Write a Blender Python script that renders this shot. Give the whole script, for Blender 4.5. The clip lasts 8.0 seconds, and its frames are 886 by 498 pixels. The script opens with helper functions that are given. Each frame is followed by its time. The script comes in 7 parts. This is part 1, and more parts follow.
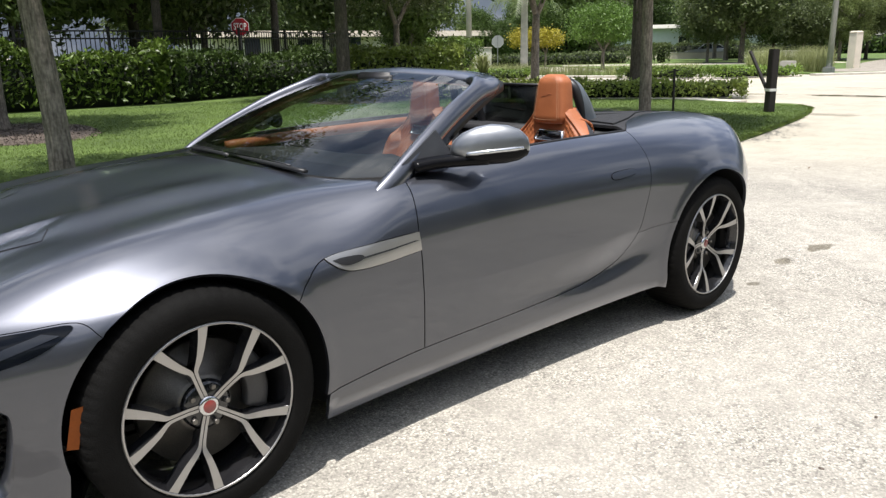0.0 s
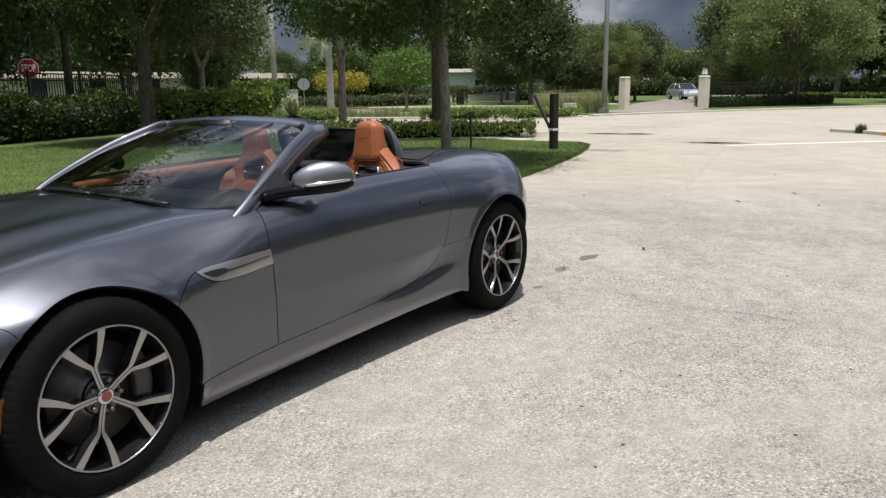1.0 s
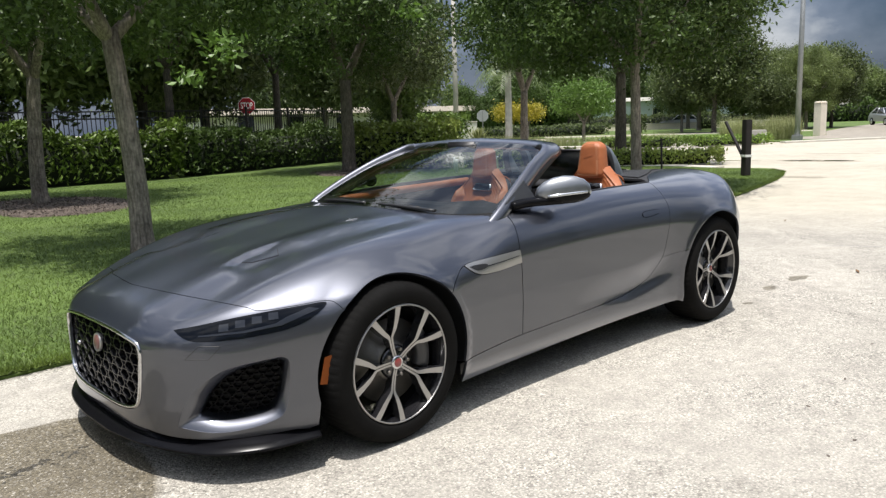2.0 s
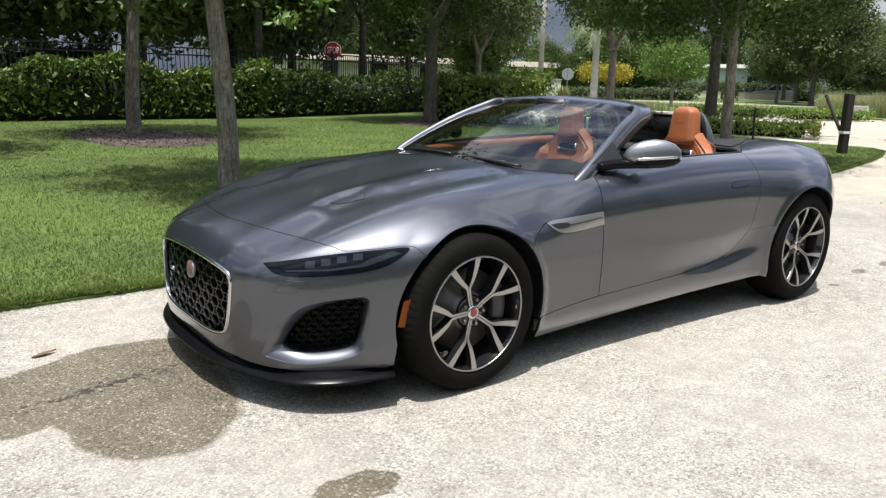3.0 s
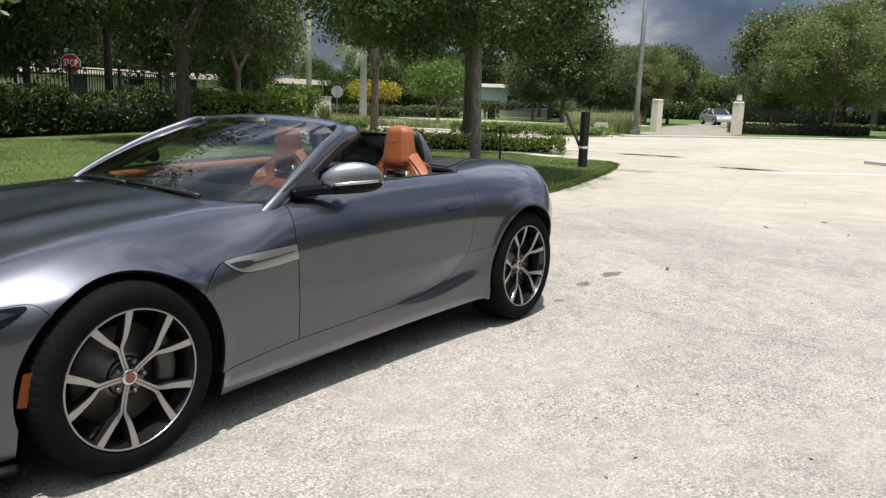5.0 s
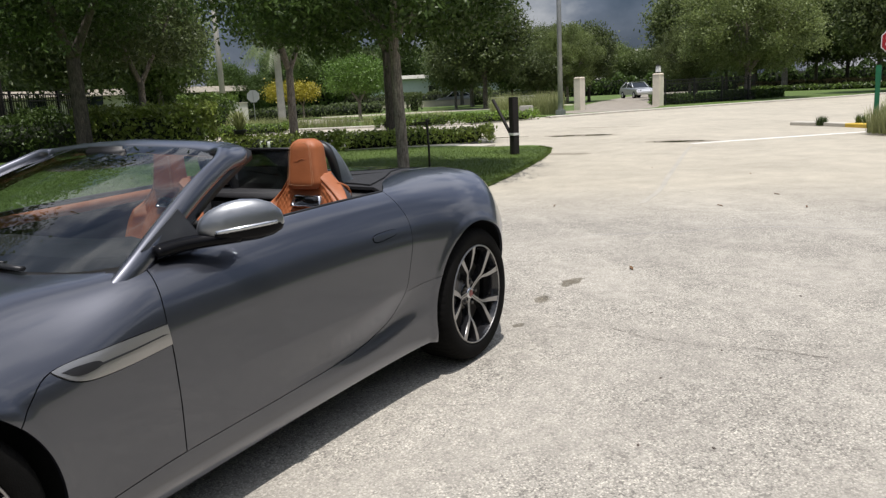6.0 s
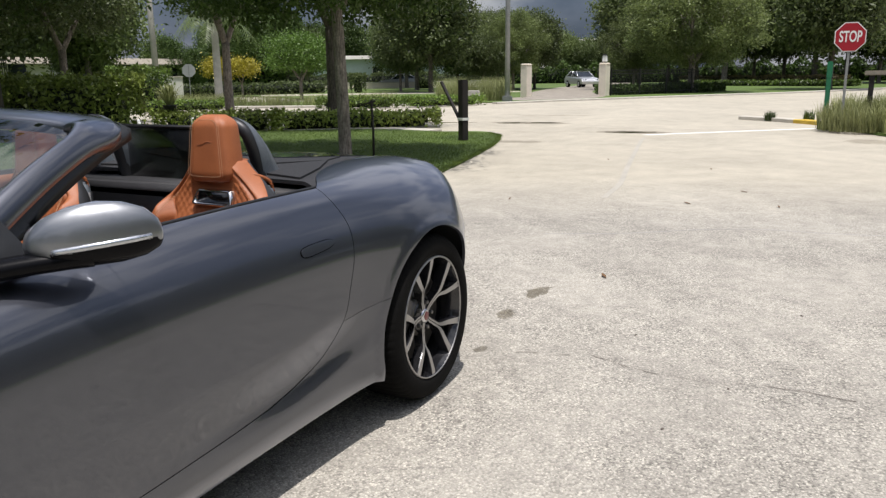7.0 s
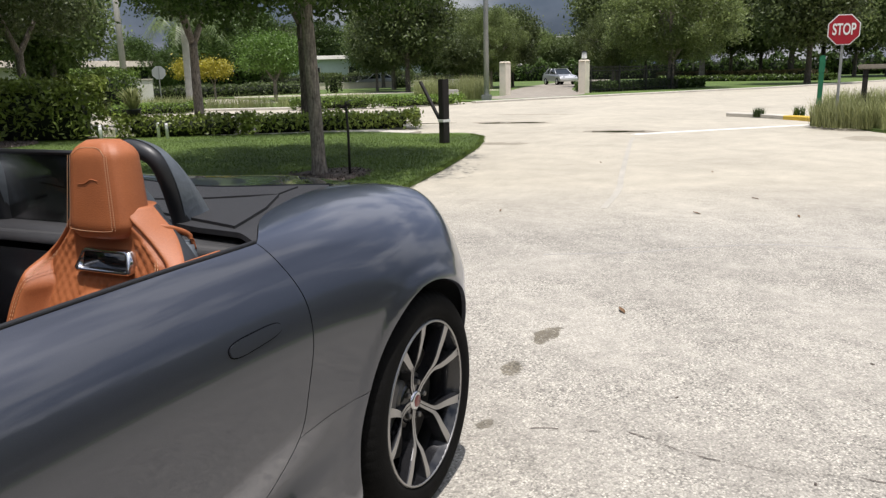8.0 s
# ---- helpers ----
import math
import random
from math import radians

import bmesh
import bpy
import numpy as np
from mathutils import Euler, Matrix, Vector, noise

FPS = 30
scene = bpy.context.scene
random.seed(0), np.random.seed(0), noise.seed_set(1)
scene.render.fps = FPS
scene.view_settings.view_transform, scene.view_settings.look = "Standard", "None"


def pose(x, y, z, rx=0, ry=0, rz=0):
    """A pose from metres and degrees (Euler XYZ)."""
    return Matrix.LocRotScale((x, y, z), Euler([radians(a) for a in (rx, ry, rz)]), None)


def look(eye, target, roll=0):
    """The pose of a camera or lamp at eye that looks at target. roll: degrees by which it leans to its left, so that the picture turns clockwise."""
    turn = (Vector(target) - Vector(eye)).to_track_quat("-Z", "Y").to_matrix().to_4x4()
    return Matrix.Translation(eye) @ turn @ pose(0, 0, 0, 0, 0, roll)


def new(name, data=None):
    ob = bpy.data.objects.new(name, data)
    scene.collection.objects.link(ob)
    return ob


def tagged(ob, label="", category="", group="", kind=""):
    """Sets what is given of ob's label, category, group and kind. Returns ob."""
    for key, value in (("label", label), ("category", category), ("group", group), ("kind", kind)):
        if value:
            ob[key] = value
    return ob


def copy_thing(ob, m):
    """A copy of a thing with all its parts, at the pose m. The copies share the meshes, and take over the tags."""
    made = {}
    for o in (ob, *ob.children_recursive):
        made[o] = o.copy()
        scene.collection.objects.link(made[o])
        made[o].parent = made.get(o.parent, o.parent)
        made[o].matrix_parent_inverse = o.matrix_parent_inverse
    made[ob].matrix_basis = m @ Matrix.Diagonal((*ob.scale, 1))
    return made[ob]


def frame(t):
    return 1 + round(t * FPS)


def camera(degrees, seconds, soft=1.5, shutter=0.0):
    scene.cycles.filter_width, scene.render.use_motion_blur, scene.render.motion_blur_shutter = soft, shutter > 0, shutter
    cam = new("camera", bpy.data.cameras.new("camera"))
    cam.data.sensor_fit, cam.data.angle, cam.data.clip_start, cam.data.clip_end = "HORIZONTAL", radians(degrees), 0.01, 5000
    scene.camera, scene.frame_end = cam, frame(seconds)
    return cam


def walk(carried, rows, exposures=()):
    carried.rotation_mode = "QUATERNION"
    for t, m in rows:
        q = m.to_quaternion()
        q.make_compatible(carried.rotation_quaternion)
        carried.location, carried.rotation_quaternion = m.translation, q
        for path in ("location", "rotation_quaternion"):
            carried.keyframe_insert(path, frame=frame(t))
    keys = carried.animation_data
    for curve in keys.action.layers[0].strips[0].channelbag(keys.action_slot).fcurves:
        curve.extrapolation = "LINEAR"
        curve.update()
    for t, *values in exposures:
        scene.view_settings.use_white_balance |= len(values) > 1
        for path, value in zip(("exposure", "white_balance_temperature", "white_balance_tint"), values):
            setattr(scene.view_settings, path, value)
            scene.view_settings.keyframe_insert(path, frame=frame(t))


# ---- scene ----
cam = camera(60.6, 8.0, 1.35)
PATH = [
    (0, (-2.113, -2.789, 1.301), (-0.827, -1.344, 0.793), -1.0),
    (0.5, (-2.404, -3.025, 1.332), (-0.759, -1.992, 0.854), 0.5),
    (1, (-2.68, -3.202, 1.353), (-1.057, -2.109, 0.939), -0.8),
    (1.5, (-2.958, -3.272, 1.375), (-1.503, -1.931, 1.084), -2.6),
    (2, (-3.248, -3.251, 1.321), (-1.898, -1.812, 0.995), -1.8),
    (2.2, (-3.254, -3.233, 1.307), (-1.994, -1.727, 0.925), -1.8),
    (3.5, (-3.332, -3.254, 1.319), (-2.117, -1.734, 0.86), 2.8),
    (4, (-3.243, -3.268, 1.325), (-1.95, -1.819, 0.848), 4.1),
    (4.5, (-2.962, -3.304, 1.345), (-1.524, -1.969, 0.956), 1.8),
    (5, (-2.714, -3.228, 1.323), (-1.121, -2.079, 0.942), 1.9),
    (5.2, (-2.596, -3.131, 1.327), (-0.938, -2.088, 0.92), 4.8),
    (6.3, (-1.797, -2.602, 1.357), (-0.114, -1.598, 0.959), -4.4),
    (6.5, (-1.699, -2.51, 1.354), (-0.025, -1.479, 0.984), -1.3),
    (7, (-1.316, -2.305, 1.304), (0.43, -1.438, 0.857), -0.7),
    (7.5, (-0.938, -2.093, 1.321), (0.688, -1.011, 0.89), -3.3),
    (8, (-0.6, -1.904, 1.312), (1.169, -1.085, 0.861), -1.4),
]
walk(cam, [(t, look(eye, target, roll)) for t, eye, target, roll in PATH],
     [(0, 0.44, 6350, 12), (0.5, 0.14, 6350, 12), (1, -0.12, 6350, 14), (1.5, 0.14, 6350, 12), (2, 0.36, 6350, 12), (2.2, 0.4, 6350, 12), (3.5, 0.4, 6350, 12), (4.5, 0.24, 6350, 12), (5.2, 0.1, 6350, 12), (6.5, -0.16, 6350, 14), (7, -0.04, 6350, 14), (7.5, 0.06, 6350, 14), (8, 0.06, 6350, 14)])

# ---- light ----
SUN_DIR = Vector((-0.16, -0.13, 1.0)).normalized()
world = bpy.data.worlds.new("sky")
scene.world = world
world.use_nodes = True
wn = world.node_tree
wn.nodes.clear()
sky = wn.nodes.new("ShaderNodeTexSky")
sky.sky_type = 'NISHITA'
sky.sun_disc = False
sky.sun_elevation = math.asin(SUN_DIR.z)
sky.sun_rotation = math.atan2(SUN_DIR.x, SUN_DIR.y)
sky.air_density, sky.dust_density = 1.2, 2.0
w_coord = wn.nodes.new("ShaderNodeTexCoord")
w_map = wn.nodes.new("ShaderNodeMapping")
w_map.inputs["Scale"].default_value = (1.7, 1.7, 3.0)
w_map.inputs["Location"].default_value = (3.1, 1.7, 0.4)
cloud = wn.nodes.new("ShaderNodeTexNoise")
cloud.inputs["Scale"].default_value = 2.1
cloud.inputs["Detail"].default_value = 7.0
cloud.inputs["Roughness"].default_value = 0.55
ramp = wn.nodes.new("ShaderNodeValToRGB")
ramp.color_ramp.elements[0].position, ramp.color_ramp.elements[0].color = 0.36, (0.50, 0.85, 1.5, 1)
ramp.color_ramp.elements[1].position, ramp.color_ramp.elements[1].color = 0.61, (6.8, 7.0, 7.2, 1)
mid = ramp.color_ramp.elements.new(0.49)
mid.color = (1.7, 2.1, 2.9, 1)
w_mix = wn.nodes.new("ShaderNodeMix")
w_mix.data_type = 'RGBA'
w_mix.inputs[0].default_value = 0.8
w_sep = wn.nodes.new("ShaderNodeSeparateXYZ")
w_rise = wn.nodes.new("ShaderNodeMapRange")
w_rise.interpolation_type = 'SMOOTHSTEP'
w_rise.inputs["From Min"].default_value, w_rise.inputs["From Max"].default_value = 0.02, 0.50
w_rise.inputs["To Min"].default_value, w_rise.inputs["To Max"].default_value = 0.95, 2.3
w_mul = wn.nodes.new("ShaderNodeVectorMath")
w_mul.operation = 'SCALE'
bg = wn.nodes.new("ShaderNodeBackground")
bg.inputs["Strength"].default_value = 0.074
w_out = wn.nodes.new("ShaderNodeOutputWorld")
wn.links.new(w_coord.outputs["Generated"], w_map.inputs[0])
wn.links.new(w_map.outputs[0], cloud.inputs["Vector"])
wn.links.new(cloud.outputs["Fac"], ramp.inputs[0])
wn.links.new(sky.outputs[0], w_mix.inputs[6])
wn.links.new(w_coord.outputs["Generated"], w_sep.inputs[0])
wn.links.new(w_sep.outputs["Z"], w_rise.inputs[0])
wn.links.new(ramp.outputs[0], w_mul.inputs[0])
wn.links.new(w_rise.outputs[0], w_mul.inputs["Scale"])
wn.links.new(w_mul.outputs[0], w_mix.inputs[7])
w_dot = wn.nodes.new("ShaderNodeVectorMath")
w_dot.operation = 'DOT_PRODUCT'
w_dot.inputs[1].default_value = SUN_DIR
w_unit = wn.nodes.new("ShaderNodeVectorMath")
w_unit.operation = 'NORMALIZE'
wn.links.new(w_coord.outputs["Generated"], w_unit.inputs[0])
wn.links.new(w_unit.outputs[0], w_dot.inputs[0])
w_pos = wn.nodes.new("ShaderNodeMath")
w_pos.operation = 'MAXIMUM'
w_pos.inputs[1].default_value = 0.0
wn.links.new(w_dot.outputs["Value"], w_pos.inputs[0])
w_pow = wn.nodes.new("ShaderNodeMath")
w_pow.operation = 'POWER'
w_pow.inputs[1].default_value = 12.0
wn.links.new(w_pos.outputs[0], w_pow.inputs[0])
w_halo = wn.nodes.new("ShaderNodeVectorMath")
w_halo.operation = 'SCALE'
w_halo.inputs[0].default_value = (16.0, 15.7, 15.2)
wn.links.new(w_pow.outputs[0], w_halo.inputs["Scale"])
w_sum = wn.nodes.new("ShaderNodeVectorMath")
wn.links.new(w_mix.outputs[2], w_sum.inputs[0])
wn.links.new(w_halo.outputs[0], w_sum.inputs[1])
wn.links.new(w_sum.outputs[0], bg.inputs[0])
wn.links.new(bg.outputs[0], w_out.inputs[0])
sun_data = bpy.data.lights.new("sun", 'SUN')
sun_data.energy, sun_data.angle, sun_data.color = 4.65, radians(0.53), (1.0, 0.955, 0.88)
sun = new("sun", sun_data)
sun.matrix_world = look(SUN_DIR * 40, (0, 0, 0))

# ---- materials ----


def mat(name, color, rough=0.6, metal=0.0, var=0.15, scale=8.0, fine=60.0, bump=0.15, coat=0.0, spec=0.5, tint=None, sheen=0.0, rand=0.0, trans=0.0):
    """A surface with two scales of variation in colour and roughness, and fine relief."""
    m = bpy.data.materials.new(name)
    m.use_nodes = True
    t = m.node_tree
    b = t.nodes["Principled BSDF"]
    tc = t.nodes.new("ShaderNodeTexCoord")
    n1, n2 = t.nodes.new("ShaderNodeTexNoise"), t.nodes.new("ShaderNodeTexNoise")
    n1.inputs["Scale"].default_value, n1.inputs["Detail"].default_value = scale, 4
    n2.inputs["Scale"].default_value, n2.inputs["Detail"].default_value = fine, 3
    t.links.new(tc.outputs["Object"], n1.inputs["Vector"])
    t.links.new(tc.outputs["Object"], n2.inputs["Vector"])
    add = t.nodes.new("ShaderNodeMath")
    add.operation = 'ADD'
    t.links.new(n1.outputs["Fac"], add.inputs[0])
    t.links.new(n2.outputs["Fac"], add.inputs[1])
    r = t.nodes.new("ShaderNodeValToRGB")
    dark = [c * (1 - var) for c in color]
    lite = [min(1, c * (1 + var)) for c in (tint or color)]
    r.color_ramp.elements[0].position, r.color_ramp.elements[0].color = 0.3, (*dark, 1)
    r.color_ramp.elements[1].position, r.color_ramp.elements[1].color = 0.7, (*lite, 1)
    half = t.nodes.new("ShaderNodeMath")
    half.operation, half.inputs[1].default_value = 'MULTIPLY', 0.5
    t.links.new(add.outputs[0], half.inputs[0])
    t.links.new(half.outputs[0], r.inputs[0])
    last = r.outputs[0]
    if rand:
        inf, geo = t.nodes.new("ShaderNodeObjectInfo"), t.nodes.new("ShaderNodeNewGeometry")
        s = t.nodes.new("ShaderNodeMath")
        s.operation = 'ADD'
        t.links.new(inf.outputs["Random"], s.inputs[0])
        t.links.new(geo.outputs["Random Per Island"], s.inputs[1])
        mr = t.nodes.new("ShaderNodeMapRange")
        mr.inputs["From Max"].default_value = 2.0
        mr.inputs["To Min"].default_value, mr.inputs["To Max"].default_value = 1 - rand, 1 + rand
        t.links.new(s.outputs[0], mr.inputs[0])
        hsv = t.nodes.new("ShaderNodeHueSaturation")
        t.links.new(mr.outputs[0], hsv.inputs["Value"])
        t.links.new(last, hsv.inputs["Color"])
        last = hsv.outputs[0]
    t.links.new(last, b.inputs["Base Color"])
    b.inputs["Roughness"].default_value = rough
    b.inputs["Metallic"].default_value = metal
    b.inputs["Coat Weight"].default_value = coat
    b.inputs["Coat Roughness"].default_value = 0.04
    b.inputs["Specular IOR Level"].default_value = spec
    b.inputs["Sheen Weight"].default_value = sheen
    if trans:
        add_s = t.nodes.new("ShaderNodeMixShader")
        tr = t.nodes.new("ShaderNodeBsdfTranslucent")
        t.links.new(last, tr.inputs[0])
        add_s.inputs[0].default_value = trans
        t.links.new(b.outputs[0], add_s.inputs[1])
        t.links.new(tr.outputs[0], add_s.inputs[2])
        t.links.new(add_s.outputs[0], t.nodes["Material Output"].inputs[0])
    if bump:
        bp = t.nodes.new("ShaderNodeBump")
        bp.inputs["Strength"].default_value, bp.inputs["Distance"].default_value = bump, 0.01
        t.links.new(n2.outputs["Fac"], bp.inputs["Height"])
        t.links.new(bp.outputs[0], b.inputs["Normal"])
    return m


def ridged_bark(name, color, tint):
    """Bark with upright ridges, pale crests and dark furrows."""
    m = mat(name, color, 0.92, 0, 0.35, 4, 30, 0.0, tint=tint)
    t = m.node_tree
    b = t.nodes["Principled BSDF"]
    tc, mp, ridge = t.nodes.new("ShaderNodeTexCoord"), t.nodes.new("ShaderNodeMapping"), t.nodes.new("ShaderNodeTexNoise")
    mp.inputs["Scale"].default_value = (1.0, 1.0, 0.16)
    ridge.inputs["Scale"].default_value, ridge.inputs["Detail"].default_value = 46, 5
    t.links.new(tc.outputs["Object"], mp.inputs[0])
    t.links.new(mp.outputs[0], ridge.inputs["Vector"])
    k = t.nodes.new("ShaderNodeMapRange")
    k.inputs["From Min"].default_value, k.inputs["From Max"].default_value = 0.36, 0.60
    k.inputs["To Min"].default_value, k.inputs["To Max"].default_value = 0.55, 1.2
    t.links.new(ridge.outputs["Fac"], k.inputs[0])
    hsv = t.nodes.new("ShaderNodeHueSaturation")
    base = b.inputs["Base Color"].links[0].from_socket
    t.links.new(k.outputs[0], hsv.inputs["Value"])
    t.links.new(base, hsv.inputs["Color"])
    t.links.new(hsv.outputs[0], b.inputs["Base Color"])
    bp = t.nodes.new("ShaderNodeBump")
    bp.inputs["Strength"].default_value, bp.inputs["Distance"].default_value = 0.9, 0.012
    t.links.new(ridge.outputs["Fac"], bp.inputs["Height"])
    t.links.new(bp.outputs[0], b.inputs["Normal"])
    return m


def glass_mat(name, color, rough=0.0, ior=1.85):
    m = bpy.data.materials.new(name)
    m.use_nodes = True
    t = m.node_tree
    t.nodes.clear()
    out, mix = t.nodes.new("ShaderNodeOutputMaterial"), t.nodes.new("ShaderNodeMixShader")
    tr, gl, fr = t.nodes.new("ShaderNodeBsdfTransparent"), t.nodes.new("ShaderNodeBsdfGlossy"), t.nodes.new("ShaderNodeFresnel")
    tr.inputs[0].default_value = (*color, 1)
    gl.inputs["Roughness"].default_value = rough
    fr.inputs[0].default_value = ior
    t.links.new(fr.outputs[0], mix.inputs[0])
    t.links.new(tr.outputs[0], mix.inputs[1])
    t.links.new(gl.outputs[0], mix.inputs[2])
    t.links.new(mix.outputs[0], out.inputs[0])
    return m


HOOPGREY = mat("grey_hoop_shroud", (0.15, 0.17, 0.19), 0.38, 0.3, 0.1)


def flake_paint(name, flake, under):
    """Metallic paint: aligned flakes and a little pigment under a clear coat."""
    m = bpy.data.materials.new(name)
    m.use_nodes = True
    t = m.node_tree
    t.nodes.clear()
    out = t.nodes.new("ShaderNodeOutputMaterial")
    tc, spots, film = t.nodes.new("ShaderNodeTexCoord"), t.nodes.new("ShaderNodeTexNoise"), t.nodes.new("ShaderNodeTexNoise")
    spots.inputs["Scale"].default_value, spots.inputs["Detail"].default_value = 900, 1
    film.inputs["Scale"].default_value, film.inputs["Detail"].default_value = 4, 5
    for n in (spots, film):
        t.links.new(tc.outputs["Object"], n.inputs["Vector"])
    ramp = t.nodes.new("ShaderNodeValToRGB")
    ramp.color_ramp.elements[0].position, ramp.color_ramp.elements[0].color = 0.3, (*[c * 0.94 for c in flake], 1)
    ramp.color_ramp.elements[1].position, ramp.color_ramp.elements[1].color = 0.7, (*[c * 1.06 for c in flake], 1)
    t.links.new(spots.outputs["Fac"], ramp.inputs[0])
    # painted-in sheen: flake gloss is scaled up at a slant to brighten the bonnet
    slant, rise, gleam = t.nodes.new("ShaderNodeLayerWeight"), t.nodes.new("ShaderNodeMapRange"), t.nodes.new("ShaderNodeVectorMath")
    slant.inputs[0].default_value = 0.5
    rise.inputs["From Min"].default_value, rise.inputs["From Max"].default_value = 0.45, 0.92
    rise.inputs["To Min"].default_value, rise.inputs["To Max"].default_value = 1.0, 5.0
    gleam.operation = 'SCALE'
    t.links.new(slant.outputs["Facing"], rise.inputs[0])
    t.links.new(ramp.outputs[0], gleam.inputs[0])
    t.links.new(rise.outputs[0], gleam.inputs["Scale"])
    metal, broad, pigment, clear = t.nodes.new("ShaderNodeBsdfGlossy"), t.nodes.new("ShaderNodeBsdfGlossy"), t.nodes.new("ShaderNodeBsdfDiffuse"), t.nodes.new("ShaderNodeBsdfGlossy")
    for n, r in ((metal, 0.38), (broad, 0.57)):
        n.distribution = 'BECKMANN'
        n.inputs["Roughness"].default_value = r
        t.links.new(gleam.outputs[0], n.inputs["Color"])
    flakes = t.nodes.new("ShaderNodeMixShader")
    flakes.inputs[0].default_value = 0.4
    t.links.new(metal.outputs[0], flakes.inputs[1])
    t.links.new(broad.outputs[0], flakes.inputs[2])
    pigment.inputs["Color"].default_value = (*under, 1)
    clear.inputs["Color"].default_value = (1, 1, 1, 1)
    dust = t.nodes.new("ShaderNodeMapRange")
    dust.inputs["To Min"].default_value, dust.inputs["To Max"].default_value = 0.02, 0.05
    t.links.new(film.outputs["Fac"], dust.inputs[0])
    t.links.new(dust.outputs[0], clear.inputs["Roughness"])
    low, top, fr = t.nodes.new("ShaderNodeMixShader"), t.nodes.new("ShaderNodeMixShader"), t.nodes.new("ShaderNodeFresnel")
    low.inputs[0].default_value = 0.13
    fr.inputs[0].default_value = 1.52
    t.links.new(flakes.outputs[0], low.inputs[1])
    t.links.new(pigment.outputs[0], low.inputs[2])
    t.links.new(fr.outputs[0], top.inputs[0])
    t.links.new(low.outputs[0], top.inputs[1])
    t.links.new(clear.outputs[0], top.inputs[2])
    t.links.new(top.outputs[0], out.inputs[0])
    return m


PAINT = flake_paint("grey_metallic_paint", (0.104, 0.109, 0.129), (0.070, 0.073, 0.086))
# body paint made paler for the mirrors: sky reflection put into the colour
MIRRORCAP = flake_paint("sky_sheen_mirror_paint", (0.26, 0.27, 0.285), (0.22, 0.225, 0.235))
SPLITTER = mat("satin_black_lip", (0.005, 0.005, 0.006), 0.22, 0, 0.2, 20, 300, 0.02, spec=0.10)
BLACK = mat("black_plastic", (0.012, 0.012, 0.013), 0.45, 0, 0.2, 20, 300, 0.05)
GLOSSBLACK = mat("gloss_black_trim", (0.008, 0.008, 0.009), 0.12, 0, 0.1, 10, 200, 0.0, coat=0.5)
BLACKSHEEN = mat("gloss_black_mesh", (0.006, 0.006, 0.007), 0.24, 0, 0.1, 10, 200, 0.0, spec=0.35)
INTAKEMESH = mat("dull_black_mesh", (0.005, 0.005, 0.006), 0.3, 0, 0.1, 10, 200, 0.0, spec=0.10)
SATIN = mat("satin_black_trim", (0.022, 0.023, 0.025), 0.42, 0, 0.15, 20, 300, 0.05)
SOFTTOP = mat("black_grained_cover", (0.022, 0.022, 0.024), 0.62, 0, 0.2, 30, 500, 0.25)
LEATHER = mat("tan_leather", (0.33, 0.102, 0.034), 0.48, 0, 0.16, 9, 420, 0.18, tint=(0.38, 0.125, 0.045))
STITCH = mat("cream_thread", (0.50, 0.30, 0.17), 0.8, 0, 0.1, 60, 400, 0.1)
CHROME = mat("satin_chrome", (0.62, 0.62, 0.63), 0.16, 1.0, 0.04, 10, 200, 0.0)
MACHINED = mat("machined_alloy", (0.40, 0.39, 0.38), 0.36, 0.85, 0.05, 20, 400, 0.04)
GUNMETAL = mat("gloss_dark_alloy", (0.018, 0.018, 0.02), 0.16, 0.3, 0.1, 10, 200, 0.0, coat=0.6)
RUBBER = mat("tyre_rubber", (0.0085, 0.0083, 0.008), 0.75, 0, 0.25, 14, 220, 0.2, spec=0.05)
BRAKE = mat("brake_iron", (0.17, 0.16, 0.145), 0.45, 0.8, 0.25, 20, 200, 0.1)
CALIPER = mat("dark_caliper", (0.05, 0.05, 0.052), 0.4, 0.2, 0.2, 20, 200, 0.1)
REDCAP = mat("red_enamel", (0.23, 0.04, 0.036), 0.3, 0, 0.1, 30, 200, 0.0, coat=0.5)
BADGEFACE = mat("dull_red_badge_enamel", (0.16, 0.075, 0.065), 0.4, 0, 0.3, 60, 300, 0.1)
AMBER = mat("amber_lens", (0.17, 0.045, 0.008), 0.4, 0, 0.1, 30, 120, 0.05, spec=0.15)
LAMPGLASS = mat("dark_lamp_glass", (0.0035, 0.0045, 0.007), 0.04, 0, 0.2, 12, 60, 0.0, spec=0.22)
DRLSTRIP = mat("unlit_light_guide", (0.022, 0.025, 0.032), 0.14, 0.2, 0.1, 30, 90, 0.0)
LAMPCLEAR = mat("clear_lamp_insert", (0.55, 0.57, 0.60), 0.12, 0.8, 0.1, 30, 90, 0.0)
GLASS = glass_mat("windscreen_glass", (0.50, 0.57, 0.555))
NETGLASS = glass_mat("smoked_panel", (0.22, 0.24, 0.22), 0.25, 1.25)
MIRRORGLASS = mat("mirror_glass", (0.8, 0.82, 0.84), 0.03, 1.0, 0.01, 4, 40, 0.0)
BARK = ridged_bark("grey_bark", (0.17, 0.145, 0.12), (0.25, 0.22, 0.19))
DARKBARK = ridged_bark("dark_bark", (0.075, 0.062, 0.05), (0.10, 0.085, 0.07))
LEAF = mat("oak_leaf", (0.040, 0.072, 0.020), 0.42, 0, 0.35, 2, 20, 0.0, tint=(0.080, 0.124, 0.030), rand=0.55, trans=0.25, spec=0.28)
